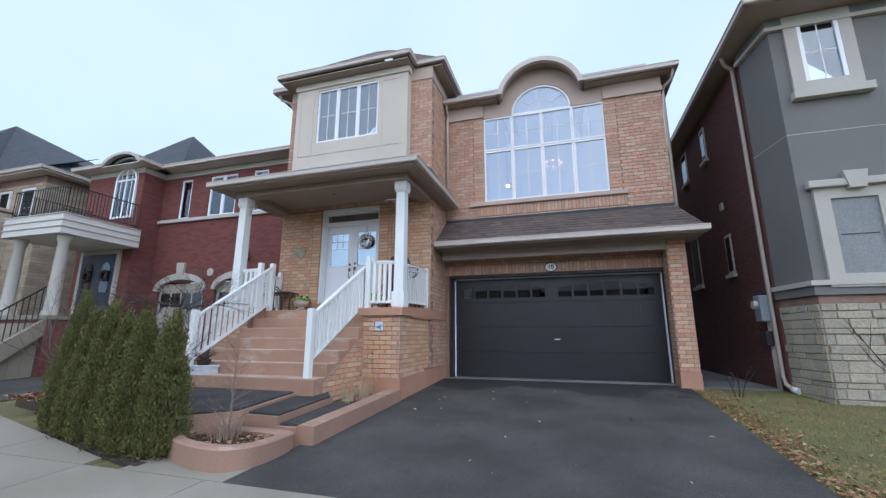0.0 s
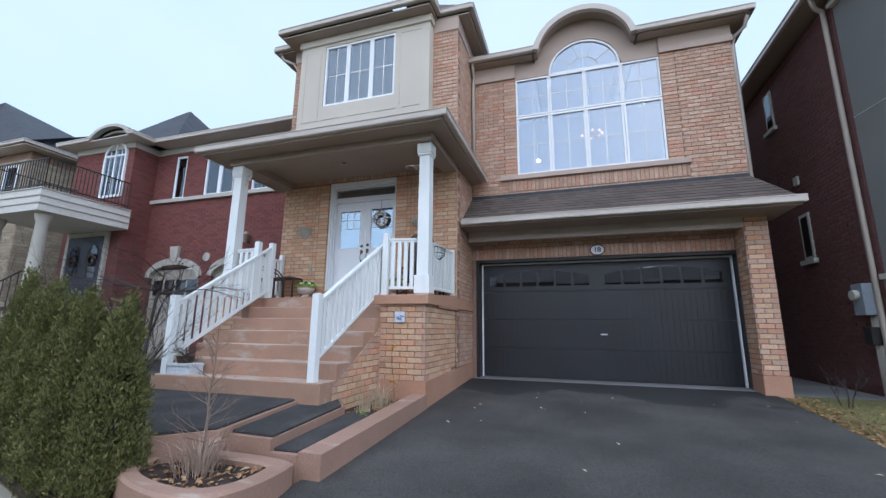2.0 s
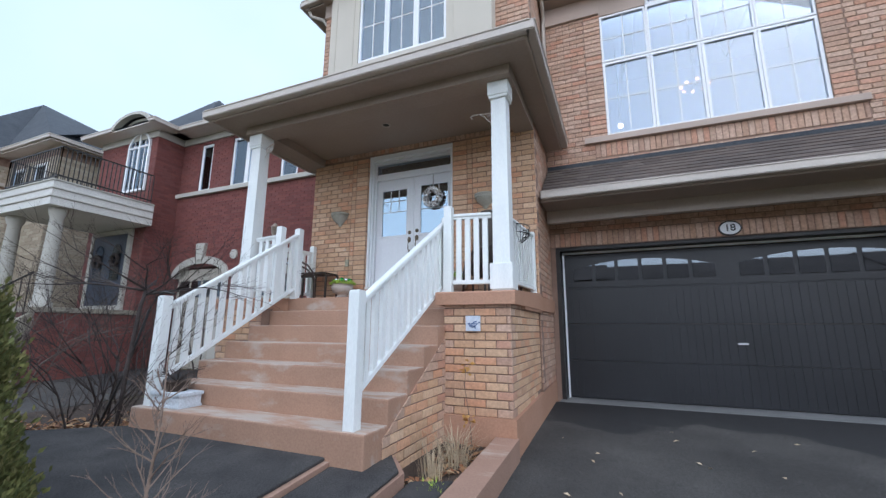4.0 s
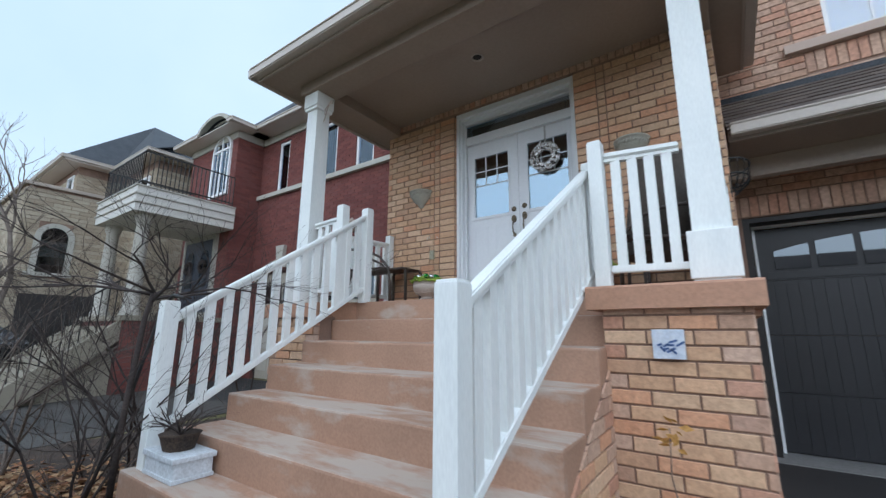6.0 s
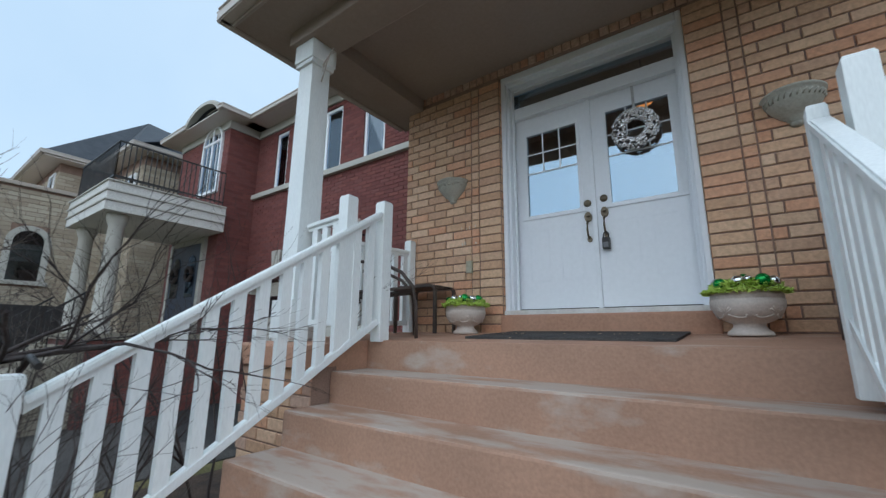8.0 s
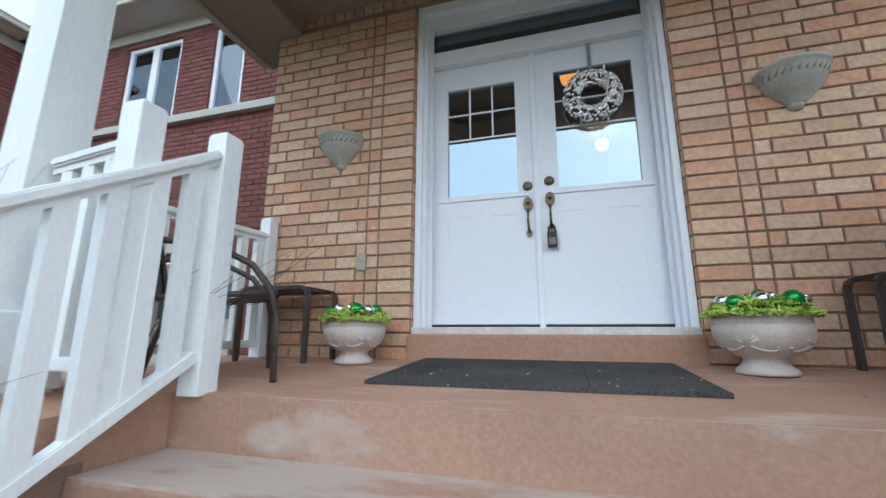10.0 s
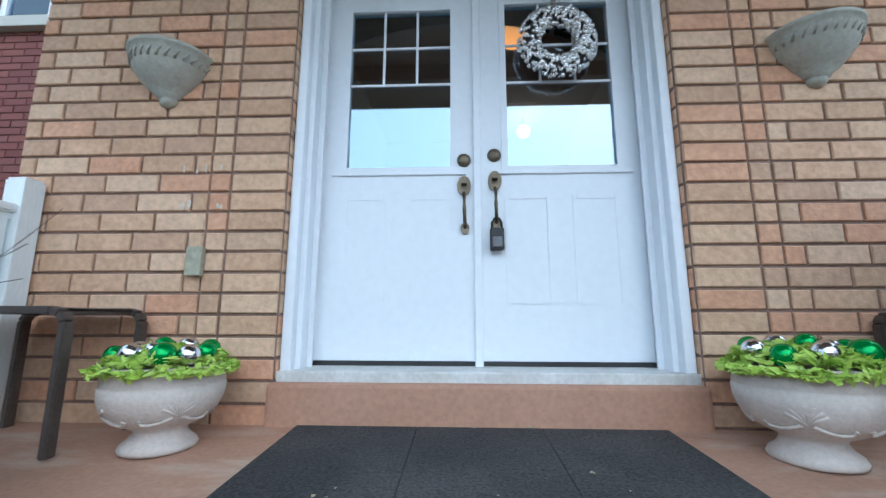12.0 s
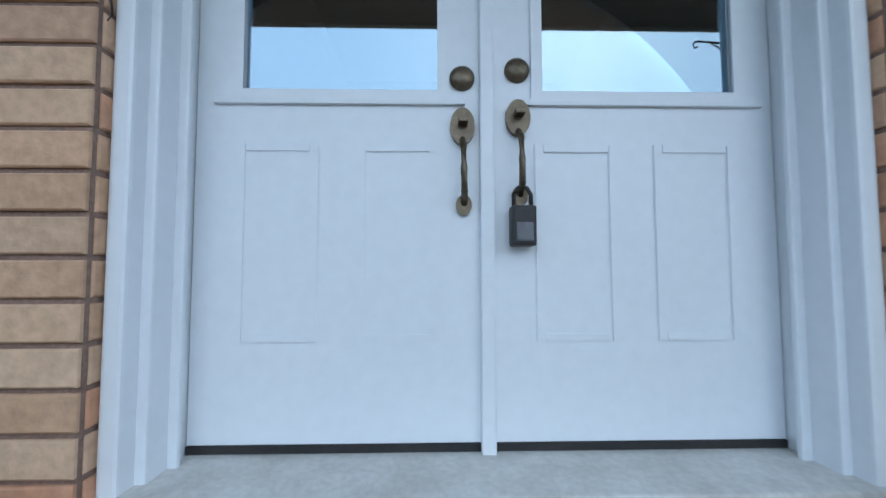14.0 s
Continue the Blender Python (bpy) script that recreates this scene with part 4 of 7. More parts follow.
chand = thing("chandelier", "lit chandelier of small warm bulbs on curved arms", "lamp", 0.35, 11.4, 6.35)
part("rod", tube(bmesh.new(), [(0, 0, 0.1), (0, 0, 1.85)], 0.012), BRONZE, chand)
for k in range(8):
    a = 2 * math.pi * k / 8
    part("arm", tube(bmesh.new(), [(0, 0, 0.12), (0.13 * math.cos(a), 0.13 * math.sin(a), 0.0), (0.26 * math.cos(a), 0.26 * math.sin(a), 0.05)], 0.008), BRONZE, chand)
    part("bulb", ball(bmesh.new(), 0.26 * math.cos(a), 0.26 * math.sin(a), 0.10, 0.036, 10, 8), glow("warm_bulb", (1.0, 0.48, 0.25), 1.8), chand)
hanging_lamp(-1.15, 11.9, 6.05, 0.06, (1.0, 0.8, 0.66), 5, drop=2.1)
hanging_lamp(-3.93, 12.6, 5.15, 0.10, (1.0, 0.95, 0.85), 12, drop=0.24)
hanging_lamp(-3.9, 9.3, 7.2, 0.13, (1.0, 0.88, 0.68), 10, drop=0.9)

# ---- front doors ----
door_1 = thing("door_1", "closed white double front door with glazed upper halves", "door", -4.85, 8.35, 1.945, kind="structure")
bm = bmesh.new()
for a, b in ((-5.697, -5.652), (-4.038, -3.993)):
    box(bm, a, b, 8.195, 8.30, 1.955, 4.48, bevel=0.009)
box(bm, -5.652, -4.038, 8.195, 8.30, 4.40, 4.48, bevel=0.009)
for a, b in ((-5.690, -5.628), (-4.062, -4.000)):
    box(bm, a, b, 8.245, 8.335, 1.958, 4.42, bevel=0.007)
box(bm, -5.628, -4.062, 8.245, 8.335, 4.37, 4.42, bevel=0.007)
wpart("casing", bm, DOORWHITE, door_1)
bm = bmesh.new()
box(bm, -5.665, -5.632, 8.33, 8.46, 1.955, 4.40)
box(bm, -4.058, -4.025, 8.33, 8.46, 1.955, 4.40)
box(bm, -5.632, -4.058, 8.33, 8.46, 4.352, 4.40)
box(bm, -5.632, -4.058, 8.335, 8.46, 4.03, 4.155, bevel=0.006)
wpart("jamb", bm, DOORWHITE, door_1)
bm = bmesh.new()
box(bm, -5.635, -5.605, 8.318, 8.335, 1.955, 4.39, bevel=0.005)
box(bm, -4.088, -4.058, 8.318, 8.335, 1.955, 4.39, bevel=0.005)
wpart("stop", bm, DOORWHITE, door_1)
tr = wpart("transom_pane", one(-5.63, -4.06, 8.385, 8.391, 4.155, 4.352), DOORPANE, door_1, "long narrow glass over the doors")
tr.visible_shadow = False
wpart("sill", one(-5.70, -3.99, 8.175, 8.46, 1.935, 1.990, bevel=0.006), surf("sill_metal", (0.66, 0.65, 0.62), (0.55, 0.53, 0.49), 0.5, 0.1, big=6, small=60, grain=0.1), door_1, "grey metal threshold")
LEAF_L, LEAF_R = (-5.628, -4.872), (-4.834, -4.062)
for (a, b), (g0, g1), gz in ((LEAF_L, (-5.505, -4.985), (2.945, 3.825)), (LEAF_R, (-4.70, -4.17), (2.945, 3.845))):
    bm = backing(a, b, 2.012, 4.03, [(g0, g1, gz[0], gz[1])], 8.395, 0.045)
    leaf = wpart("door_leaf", bm, DOORWHITE, door_1)
    part("glass_frame", frame_bars(g0 - 0.03, g1 + 0.03, gz[0] - 0.03, gz[1] + 0.03, 8.385, 8.40, 0.03), DOORWHITE, leaf)
    part("lip", one(g0 - 0.075, g1 + 0.075, 8.382, 8.396, gz[0] - 0.040, gz[0] - 0.024, bevel=0.003), DOORWHITE, leaf)
    g = part("pane", one(g0, g1, 8.405, 8.411, gz[0], gz[1]), DOORPANE, leaf)
    g.visible_shadow = False
    bm = bmesh.new()
    for i in (1, 2):
        c = g0 + (g1 - g0) * i / 3
        box(bm, c - 0.006, c + 0.006, 8.397, 8.404, 3.40, gz[1])
    for z in (3.40, 3.61):
        box(bm, g0, g1, 8.3975, 8.4035, z - 0.006, z + 0.006)
    part("grille", bm, DOORWHITE, leaf)
    for z0, z1 in ((2.27, 2.80),):
        m = (a + b) / 2
        for p0, p1 in ((a + 0.11, m - 0.05), (m + 0.05, b - 0.11)):
            bm = frame_bars(p0, p1, z0, z1, 8.390, 8.396, 0.024)
            bmesh.ops.bevel(bm, geom=bm.edges[:], offset=0.0028, segments=2, affect="EDGES")
            part("raised_panel", bm, DOORWHITE, leaf)
    part("sweep", one(a, b, 8.39, 8.43, 1.985, 2.01), BLACK, leaf, "dark rubber sweep under the door")
wpart("astragal", one(-4.872, -4.834, 8.37, 8.41, 1.98, 4.05, bevel=0.006), DOORWHITE, door_1)
for x, dz in ((-4.918, -0.02), (-4.768, 0.004)):
    h = wpart("handle_set", prism(bmesh.new(), [(x + 0.033 * math.cos(2 * math.pi * i / 24), dz + 2.865 + 0.050 * math.sin(2 * math.pi * i / 24)) for i in range(24)], (8.378, 8.394)), BRONZE, door_1, "antique brass handle with thumb latch")
    part("grip", tube(bmesh.new(), [(x, 8.385, dz + 2.83), (x, 8.345, dz + 2.80), (x, 8.335, dz + 2.74), (x + 0.002, 8.345, dz + 2.68), (x + 0.004, 8.385, dz + 2.655)], 0.009), BRONZE, h)
    part("thumb_latch", one(x - 0.013, x + 0.013, 8.345, 8.38, dz + 2.865, dz + 2.878, bevel=0.003), BRONZE, h)
    part("foot_plate", prism(bmesh.new(), [(x + 0.003 + 0.021 * math.cos(2 * math.pi * i / 20), dz + 2.652 + 0.028 * math.sin(2 * math.pi * i / 20)) for i in range(20)], (8.380, 8.394)), BRONZE, h)
    d = wpart("deadbolt", lathe(bmesh.new(), [(0.034, 0.0), (0.034, 0.008), (0.026, 0.016), (0.018, 0.02), (0.0, 0.021)], sides=24), BRONZE, door_1)
    d.matrix_basis = Matrix.Translation((x, 8.395, dz + 3.0)) @ Matrix.Rotation(radians(90), 4, "X")
lockbox = thing("lockbox", "black key lockbox hanging from the door handle", "lockbox", -4.765, 8.35, 2.52)
part("body", one(-0.032, 0.032, -0.02, 0.03, 0.0, 0.105, bevel=0.008), BLACK, lockbox)
part("front", one(-0.022, 0.022, -0.026, -0.018, 0.012, 0.06, bevel=0.004), surf("grey_dial_plate", (0.10, 0.10, 0.11), (0.14, 0.14, 0.15), 0.4), lockbox, "grey recessed dial plate")
part("shackle", tube(bmesh.new(), [(-0.022, 0.005, 0.1), (-0.022, 0.005, 0.135), (-0.012, 0.005, 0.152), (0.0, 0.005, 0.157), (0.012, 0.005, 0.152), (0.022, 0.005, 0.135), (0.022, 0.005, 0.1)], 0.006), BLACK, lockbox)
room("wall_hall", -6.3, -3.0, 8.47, 13.5, 1.97, 5.40, HALL, "dim brown entrance hall behind the doors")

# ---- garage door ----
garage_door = thing("garage_door", "closed charcoal sectional garage door with arched lights", "garage door", 0.16, 9.8, 0.1, kind="structure")
bm = bmesh.new()
box(bm, -2.50, -2.43, 9.52, 9.95, 0.0, 2.72)
box(bm, 2.75, 2.83, 9.52, 9.95, 0.0, 2.72)
box(bm, -2.43, 2.75, 9.52, 9.95, 2.66, 2.72)
wpart("jamb", bm, BLACK, garage_door)
bm = bmesh.new()
box(bm, -2.412, -2.385, 9.74, 9.80, 0.1, 2.66)
box(bm, 2.70, 2.732, 9.74, 9.80, 0.1, 2.66)
box(bm, -2.385, 2.70, 9.745, 9.80, 2.63, 2.66)
wpart("weather_strip", bm, VINYL, garage_door, "white weather strip")
for k in range(4):
    z0, z1 = 0.11 + 0.63 * k, 0.11 + 0.63 * (k + 1) - 0.004
    sec = wpart("section", one(-2.40, 2.71, 9.81, 9.86, z0, z1), GARAGE, garage_door)
    bm = bmesh.new()
    if k < 3:
        n = 46
        for i in range(n):
            a = -2.38 + 5.07 * i / n
            box(bm, a + 0.002, a + 5.07 / n - 0.002, 9.802, 9.81, z0 + 0.002, z1 - 0.001)
        part("beadboard", bm, GARAGE, sec)
    else:
        bm.free()
        for s in (-1, 1):
            c = 0.155 + s * 1.275
            for i in range(6):
                a = c - 1.14 + 0.38 * i
                rise = lambda x: z1 - 0.13 - 0.16 * ((x - c) / 1.14) ** 2
                ring = [(a + 0.03, z0 + 0.13), (a + 0.35, z0 + 0.13)] + [(a + 0.35 - 0.32 * j / 6, rise(a + 0.35 - 0.32 * j / 6)) for j in range(7)]
                p = part("pane", prism(bmesh.new(), ring, (9.796, 9.806)), DARKPANE, sec)
            part("head_board", one(c - 1.2, c + 1.2, 9.80, 9.81, z0 + 0.02, z0 + 0.10, bevel=0.004), GARAGE, sec)
wpart("handle", bar(bmesh.new(), (0.16, 9.785, 1.06), (0.30, 9.785, 1.06), 0.02, 0.03, 0.006), VINYL, garage_door, "small pale lift handle")
room("wall_garage_room", -2.4, 2.75, 9.96, 14.5, 0.05, 3.1, HALL, "dark garage behind the door")

plaque = thing("house_number_plaque", "oval white plaque with a black rim and number 18", "plaque", 0.18, 9.455, 2.84)
oval = lambda rx, rz: [(rx * math.cos(2 * math.pi * i / 32), rz * math.sin(2 * math.pi * i / 32)) for i in range(32)]
part("rim", prism(bmesh.new(), oval(0.155, 0.12), (-0.012, 0.012)), BLACK, plaque)
part("face", prism(bmesh.new(), oval(0.135, 0.10), (-0.018, -0.008)), VINYL, plaque, "white oval face")
txt = bpy.data.curves.new("digits", "FONT")
txt.body, txt.size, txt.align_x, txt.align_y, txt.extrude = "18", 0.15, "CENTER", "CENTER", 0.002
txt.offset = 0.002
dg = new("digits", txt)
dg.parent = plaque
dg.matrix_basis = Matrix.Translation((0, -0.021, 0)) @ Matrix.Rotation(radians(90), 4, "X")
txt.materials.append(BLACK)

# ---- columns ----
def column(x, y, label):
    z = FLOOR(y)
    t = thing("porch_column", label, "column", x, y, z, group="porch columns")
    part("plinth", one(-0.138, 0.138, -0.138, 0.138, 0.02, 0.33, bevel=0.008), WHITE, t)
    part("foot", one(-0.12, 0.12, -0.12, 0.12, 0.0, 0.02), WHITE, t)
    bm = bmesh.new()
    box(bm, -0.105, 0.105, -0.105, 0.105, 0.33, 4.22 - z)
    for v in bm.verts:
        if v.co.z > 1:
            v.co.x *= 0.92
            v.co.y *= 0.92
    part("shaft", bm, WHITE, t)
    bm = bmesh.new()
    box(bm, -0.135, 0.135, -0.135, 0.135, 4.23 - z, 4.42 - z, bevel=0.012)
    box(bm, -0.122, 0.122, -0.122, 0.122, 4.19 - z, 4.23 - z, bevel=0.006)
    part("capital", bm, WHITE, t)
    return t


column(-2.765, 6.76, "square white wooden porch column on a boxed plinth")
column(-6.88, 6.70, "square white wooden porch column by the stairs, bare vine on it")


# ---- railings ----
def post(parent, x, y, z0, z1, w=0.10):
    bm = bmesh.new()
    box(bm, x - w / 2, x + w / 2, y - w / 2, y + w / 2, z0, z1 - 0.012, bevel=0.004)
    box(bm, x - w / 2 + 0.004, x + w / 2 - 0.004, y - w / 2 + 0.004, y + w / 2 - 0.004, z1 - 0.02, z1, bevel=0.006)
    return wpart("post", bm, WHITE, parent)


def railing(label, a, b, top, bottom, n, posts, w=0.055):
    """A railing from a to b (x, y); top and bottom give the rails' heights at both ends."""
    t = thing("railing", label, "railing", a[0], a[1], min(p[2] for p in posts), group="white porch railings")
    bm = bmesh.new()
    bar(bm, (*a, top[0]), (*b, top[1]), 0.075, 0.04, 0.008)
    bar(bm, (a[0], a[1], top[0] - 0.032), (b[0], b[1], top[1] - 0.032), 0.04, 0.03)
    wpart("top_rail", bm, WHITE, t)
    wpart("bottom_rail", bar(bmesh.new(), (*a, bottom[0]), (*b, bottom[1]), 0.055, 0.05, 0.006), WHITE, t)
    slant = abs(b[1] - a[1]) > abs(b[0] - a[0])
    for i in range(n):
        s = (i + 0.7) / (n + 0.4)
        x, y = a[0] + (b[0] - a[0]) * s, a[1] + (b[1] - a[1]) * s
        z0, z1 = bottom[0] + (bottom[1] - bottom[0]) * s, top[0] + (top[1] - top[0]) * s
        hw, hd = (0.02, 0.033) if slant else (0.032, 0.018)
        wpart("baluster", one(x - hw, x + hw, y - hd, y + hd, z0 - 0.005, z1 - 0.03), WHITE, t)
    for p in posts:
        post(t, *p)
    return t


railing("sloping white wooden stair railing with peeling paint", (-3.575, 4.98), (-3.53, 6.70), (1.50, 2.60), (0.75, 1.82), 13, [(-3.578, 4.925, 0.455, 1.585, 0.105), (-3.53, 6.745, 1.55, 2.69, 0.07)])
railing("sloping white wooden stair railing by bare shrubs", (-6.13, 5.02), (-6.14, 6.90), (1.50, 2.71), (0.72, 1.86), 13, [(-6.13, 4.965, 0.455, 1.605, 0.105), (-6.145, 6.95, FLOOR(6.95) - 0.01, 2.82, 0.10)])
railing("short white porch railing beside the column", (-3.37, 6.62), (-2.895, 6.70), (2.66, 2.66), (1.82, 1.82), 4, [(-3.42, 6.60, FLOOR(6.6) - 0.02, 2.78, 0.10)])
railing("white porch railing above the driveway", (-2.70, 6.90), (-2.66, 8.14), (2.62, 2.66), (1.84, 1.86), 9, [(-2.66, 8.09, FLOOR(8.09), 2.72, 0.08)])
railing("short white porch railing by the stairs and column", (-6.23, 6.62), (-6.73, 6.68), (2.64, 2.64), (1.84, 1.84), 3, [(-6.175, 6.60, FLOOR(6.6) - 0.02, 2.78, 0.10)])
railing("white porch railing facing the red brick house", (-6.87, 6.86), (-6.83, 8.10), (2.62, 2.66), (1.85, 1.88), 8, [(-6.83, 8.09, FLOOR(8.09), 2.80, 0.09)])

# ---- the red brick house next door ----
def outline_wall(name, parent, pts, z0, z1, material, label=""):
    return wpart(name, prism(bmesh.new(), pts, (z0, z1), "z"), material, parent, label)


def wgutter(parent, a, b):
    bm = bmesh.new()
    a, b = Vector(a), Vector(b)
    bar(bm, a, b, 0.12, 0.12, 0.012)
    bar(bm, a + Vector((0, 0, 0.055)), b + Vector((0, 0, 0.055)), 0.15, 0.025)
    return wpart("gutter", bm, GUTTER, parent)


def arched(parent, x0, x1, z0, z1, y, rise, frame_w=0.07):
    """An arched window or door light: frame, pane and middle bar."""
    c, w = (x0 + x1) / 2, (x1 - x0) / 2
    arch = lambda k: [(c + (w - k) * math.cos(math.pi * i / 16), z1 - rise + (rise - k) * math.sin(math.pi * i / 16)) for i in range(17)]
    outer = [(x0, z0), (x1, z0)] + arch(0)
    inner = [(x0 + frame_w, z0 + frame_w), (x1 - frame_w, z0 + frame_w)] + arch(frame_w)
    bm = bmesh.new()
    for lo, hi in ((y - 0.03, y + 0.05),):
        n = len(outer)
        o0, i0 = [bm.verts.new((p[0], lo, p[1])) for p in outer], [bm.verts.new((p[0], lo, p[1])) for p in inner]
        o1, i1 = [bm.verts.new((p[0], hi, p[1])) for p in outer], [bm.verts.new((p[0], hi, p[1])) for p in inner]
        for k in range(n):
            j = (k + 1) % n
            for q in ((o0[k], o0[j], i0[j], i0[k]), (o0[j], o0[k], o1[k], o1[j]), (i0[k], i0[j], i1[j], i1[k])):
                bm.faces.new(q)
    bmesh.ops.recalc_face_normals(bm, faces=bm.faces)
    f = wpart("window_frame", bm, VINYL, parent)
    part("pane", prism(bmesh.new(), inner, (y + 0.012, y + 0.02)), PANE, f)
    part("curtain", prism(bmesh.new(), inner, (y + 0.07, y + 0.09)), SHEER, f)
    bm = bmesh.new()
    box(bm, c - 0.03, c + 0.03, y - 0.02, y + 0.03, z0, z1 - 0.02)
    box(bm, x0, x1, y - 0.019, y + 0.029, z1 - rise - 0.03, z1 - rise + 0.03)
    for q in (0.25, 0.75):
        box(bm, x0 + 2 * w * q - 0.012, x0 + 2 * w * q + 0.012, y - 0.005, y + 0.012, z0, z1 - rise * 0.6)
    part("mullion", bm, VINYL, f)
    return f


red = thing("house", "two-storey red brick house with cream trim and dark roof", "house", -12, 10.4, 0.0)
RW = [(-13.55, -13.02, 5.47, 7.05), (-12.15, -10.88, 5.47, 7.05), (-10.15, -9.5, 5.47, 7.05)]
RG = [(-14.05, -11.85, -0.2, 3.05), (-11.35, -9.2, -0.2, 3.05)]
w = wpart("wall", backing(-14.42, -8.2, -0.2, 7.36, RW + RG, 10.31, 0.25), REDMORTAR, red, "red brick front wall")
masonry("brickwork", w, -14.42, 10.31, 0, 6.22, 0.0, 7.13, REDBRICK, holes=[(a + 14.42, b + 14.42, c, d) for a, b, c, d in RW + RG], L=0.25, H=0.072, J=0.012, proud=0.01)
outline_wall("wall", red, [(-17.3, 9.46), (-14.42, 9.46), (-14.42, 12), (-17.3, 12)], -0.2, 7.36, REDMORTAR, "projecting red brick bay")
b2 = red.children[-1]
masonry("brickwork", b2, -17.3, 9.46, 0, 2.88, 0.0, 7.13, REDBRICK, L=0.25, H=0.072, J=0.012, proud=0.01, holes=[(1.5, 2.58, 5.4, 7.45), (0.5, 2.2, 1.7, 4.1)])
masonry("brickwork", b2, -14.42, 9.46, 90, 0.85, 0.0, 7.13, REDBRICK, L=0.25, H=0.072, J=0.012, proud=0.01)
wpart("frieze", one(-14.40, -8.2, 10.26, 10.31, 7.15, 7.36), CASTSTONE, red, "cream band under the eaves")
wpart("frieze", prism(bmesh.new(), [(-17.33, 9.42), (-14.38, 9.42), (-14.38, 10.3), (-14.43, 10.3), (-14.43, 9.47), (-17.33, 9.47)], (7.15, 7.36), "z"), CASTSTONE, red)
wpart("sill", one(-14.62, -8.2, 10.20, 10.31, 5.33, 5.46, bevel=0.01), CASTSTONE, red, "long cream stone sill")
for a, b, c, d in RW:
    n = 1 if b - a < 0.7 else 2
    for i in range(n):
        sash(red, a + (b - a) * i / n, a + (b - a) * (i + 1) / n, c, d, 10.36, 1, 1, 0.07)
    wpart("curtain", one(a + 0.04, b - 0.04, 10.384, 10.392, c + 0.04, d - 0.04), SHEER, red, "pale curtain behind the glass")
arched(red, -15.80, -14.72, 5.42, 7.42, 9.42, 0.5)
wpart("soffit", one(-14.42, -8.2, 9.80, 10.31, 7.36, 7.39), GUTTER, red)
wpart("soffit", one(-17.7, -14.0, 9.0, 10.31, 7.36, 7.392), GUTTER, red)
wgutter(red, (-14.0, 9.76, 7.43), (-8.2, 9.76, 7.43))
wgutter(red, (-14.2, 9.0, 7.43), (-13.97, 9.0, 7.43))
wgutter(red, (-13.98, 8.95, 7.43), (-13.98, 9.8, 7.43))
wgutter(red, (-17.7, 9.0, 7.43), (-16.0, 9.0, 7.43))
ra = lambda r: [(-15.1 + r * math.cos(radians(20 + 140 * i / 20)), 7.24 + 0.57 * r * math.sin(radians(20 + 140 * i / 20))) for i in range(21)]
wpart("arched_hood", prism(bmesh.new(), ra(1.08) + ra(0.92)[::-1], (8.95, 9.12)), CASTSTONE, red, "cream arched hood over the window")
wpart("arched_hood", prism(bmesh.new(), ra(0.90) + ra(0.74)[::-1], (9.20, 9.40)), CASTSTONE, red)
wpart("arched_roof", prism(bmesh.new(), ra(1.09) + ra(1.02)[::-1], (9.0, 11.5)), SLATE, red)
wpart("bay_head", prism(bmesh.new(), ra(0.98), (9.44, 9.5)), REDBRICK, red)
rf = wpart("roof", one(-17.7, -8.1, 10.4, 18.8, 7.40, 7.46), SLATE, red, "blue-black shingled hip roof")
hip_roof(rf, -18.0, -13.0, 9.74, 14.3, 7.45, 2.6, 2.4, SLATE)
hip_roof(rf, -17.7, -13.95, 9.0, 13.0, 7.45, 0.9, 1.8, SLATE)
hip_roof(rf, -17.8, -8.0, 9.74, 19, 7.45, 1.6, 3.3, SLATE)
hip_roof(rf, -19.5, -15.2, 11.0, 19.0, 7.45, 3.0, 1.9, SLATE)
for a, b in ((-14.05, -11.85), (-11.35, -9.2)):
    gd = wpart("garage_door", one(a, b, 10.42, 10.47, 0.08, 3.0), surf("cream_garage_door", (0.40, 0.37, 0.31), (0.36, 0.33, 0.28), 0.6), red, "cream panelled garage door with dark lights")
    for i in range(4):
        q = a + 0.14 + (b - a - 0.2) * i / 4
        part("pane", one(q, q + 0.40, 10.405, 10.42, 2.15, 2.65), DARKPANE, gd)
        for zz in (0.3, 0.9, 1.5):
            part("panel", one(q, q + 0.42, 10.41, 10.42, zz, zz + 0.42, bevel=0.006), CASTSTONE, gd)
    c, hw = (a + b) / 2, (b - a) / 2
    ring = [(c + (hw + 0.12) * math.cos(math.pi * i / 16), 2.75 + 0.62 * math.sin(math.pi * i / 16)) for i in range(17)]
    ring2 = [(c + (hw - 0.05) * math.cos(math.pi * i / 16), 2.72 + 0.42 * math.sin(math.pi * i / 16)) for i in range(17)]
    wpart("arch_trim", prism(bmesh.new(), ring + ring2[::-1], (10.24, 10.42)), CASTSTONE, red, "cream arched stone head")
wpart("keystone", prism(bmesh.new(), [(-13.08, 3.25), (-12.82, 3.25), (-12.76, 3.75), (-13.14, 3.75)], (10.2, 10.31)), CASTSTONE, red)
lan = wpart("lantern", lathe(bmesh.new(), [(0.03, 0), (0.08, 0.05), (0.10, 0.24), (0.12, 0.25), (0.04, 0.34), (0.0, 0.37)], -9.95, 10.12, 3.70, 8), TRIM, red, "dull brown wall lantern")
part("bracket", tube(bmesh.new(), [(-9.97, 10.3, 3.75), (-9.97, 10.1, 3.72)], 0.02), BLACK, lan)
wpart("number_sign", prism(bmesh.new(), [(-11.6 + 0.14 * math.cos(2 * math.pi * i / 20), 3.35 + 0.14 * math.sin(2 * math.pi * i / 20)) for i in range(20)], (10.26, 10.30)), CASTSTONE, red, "round pale number sign")
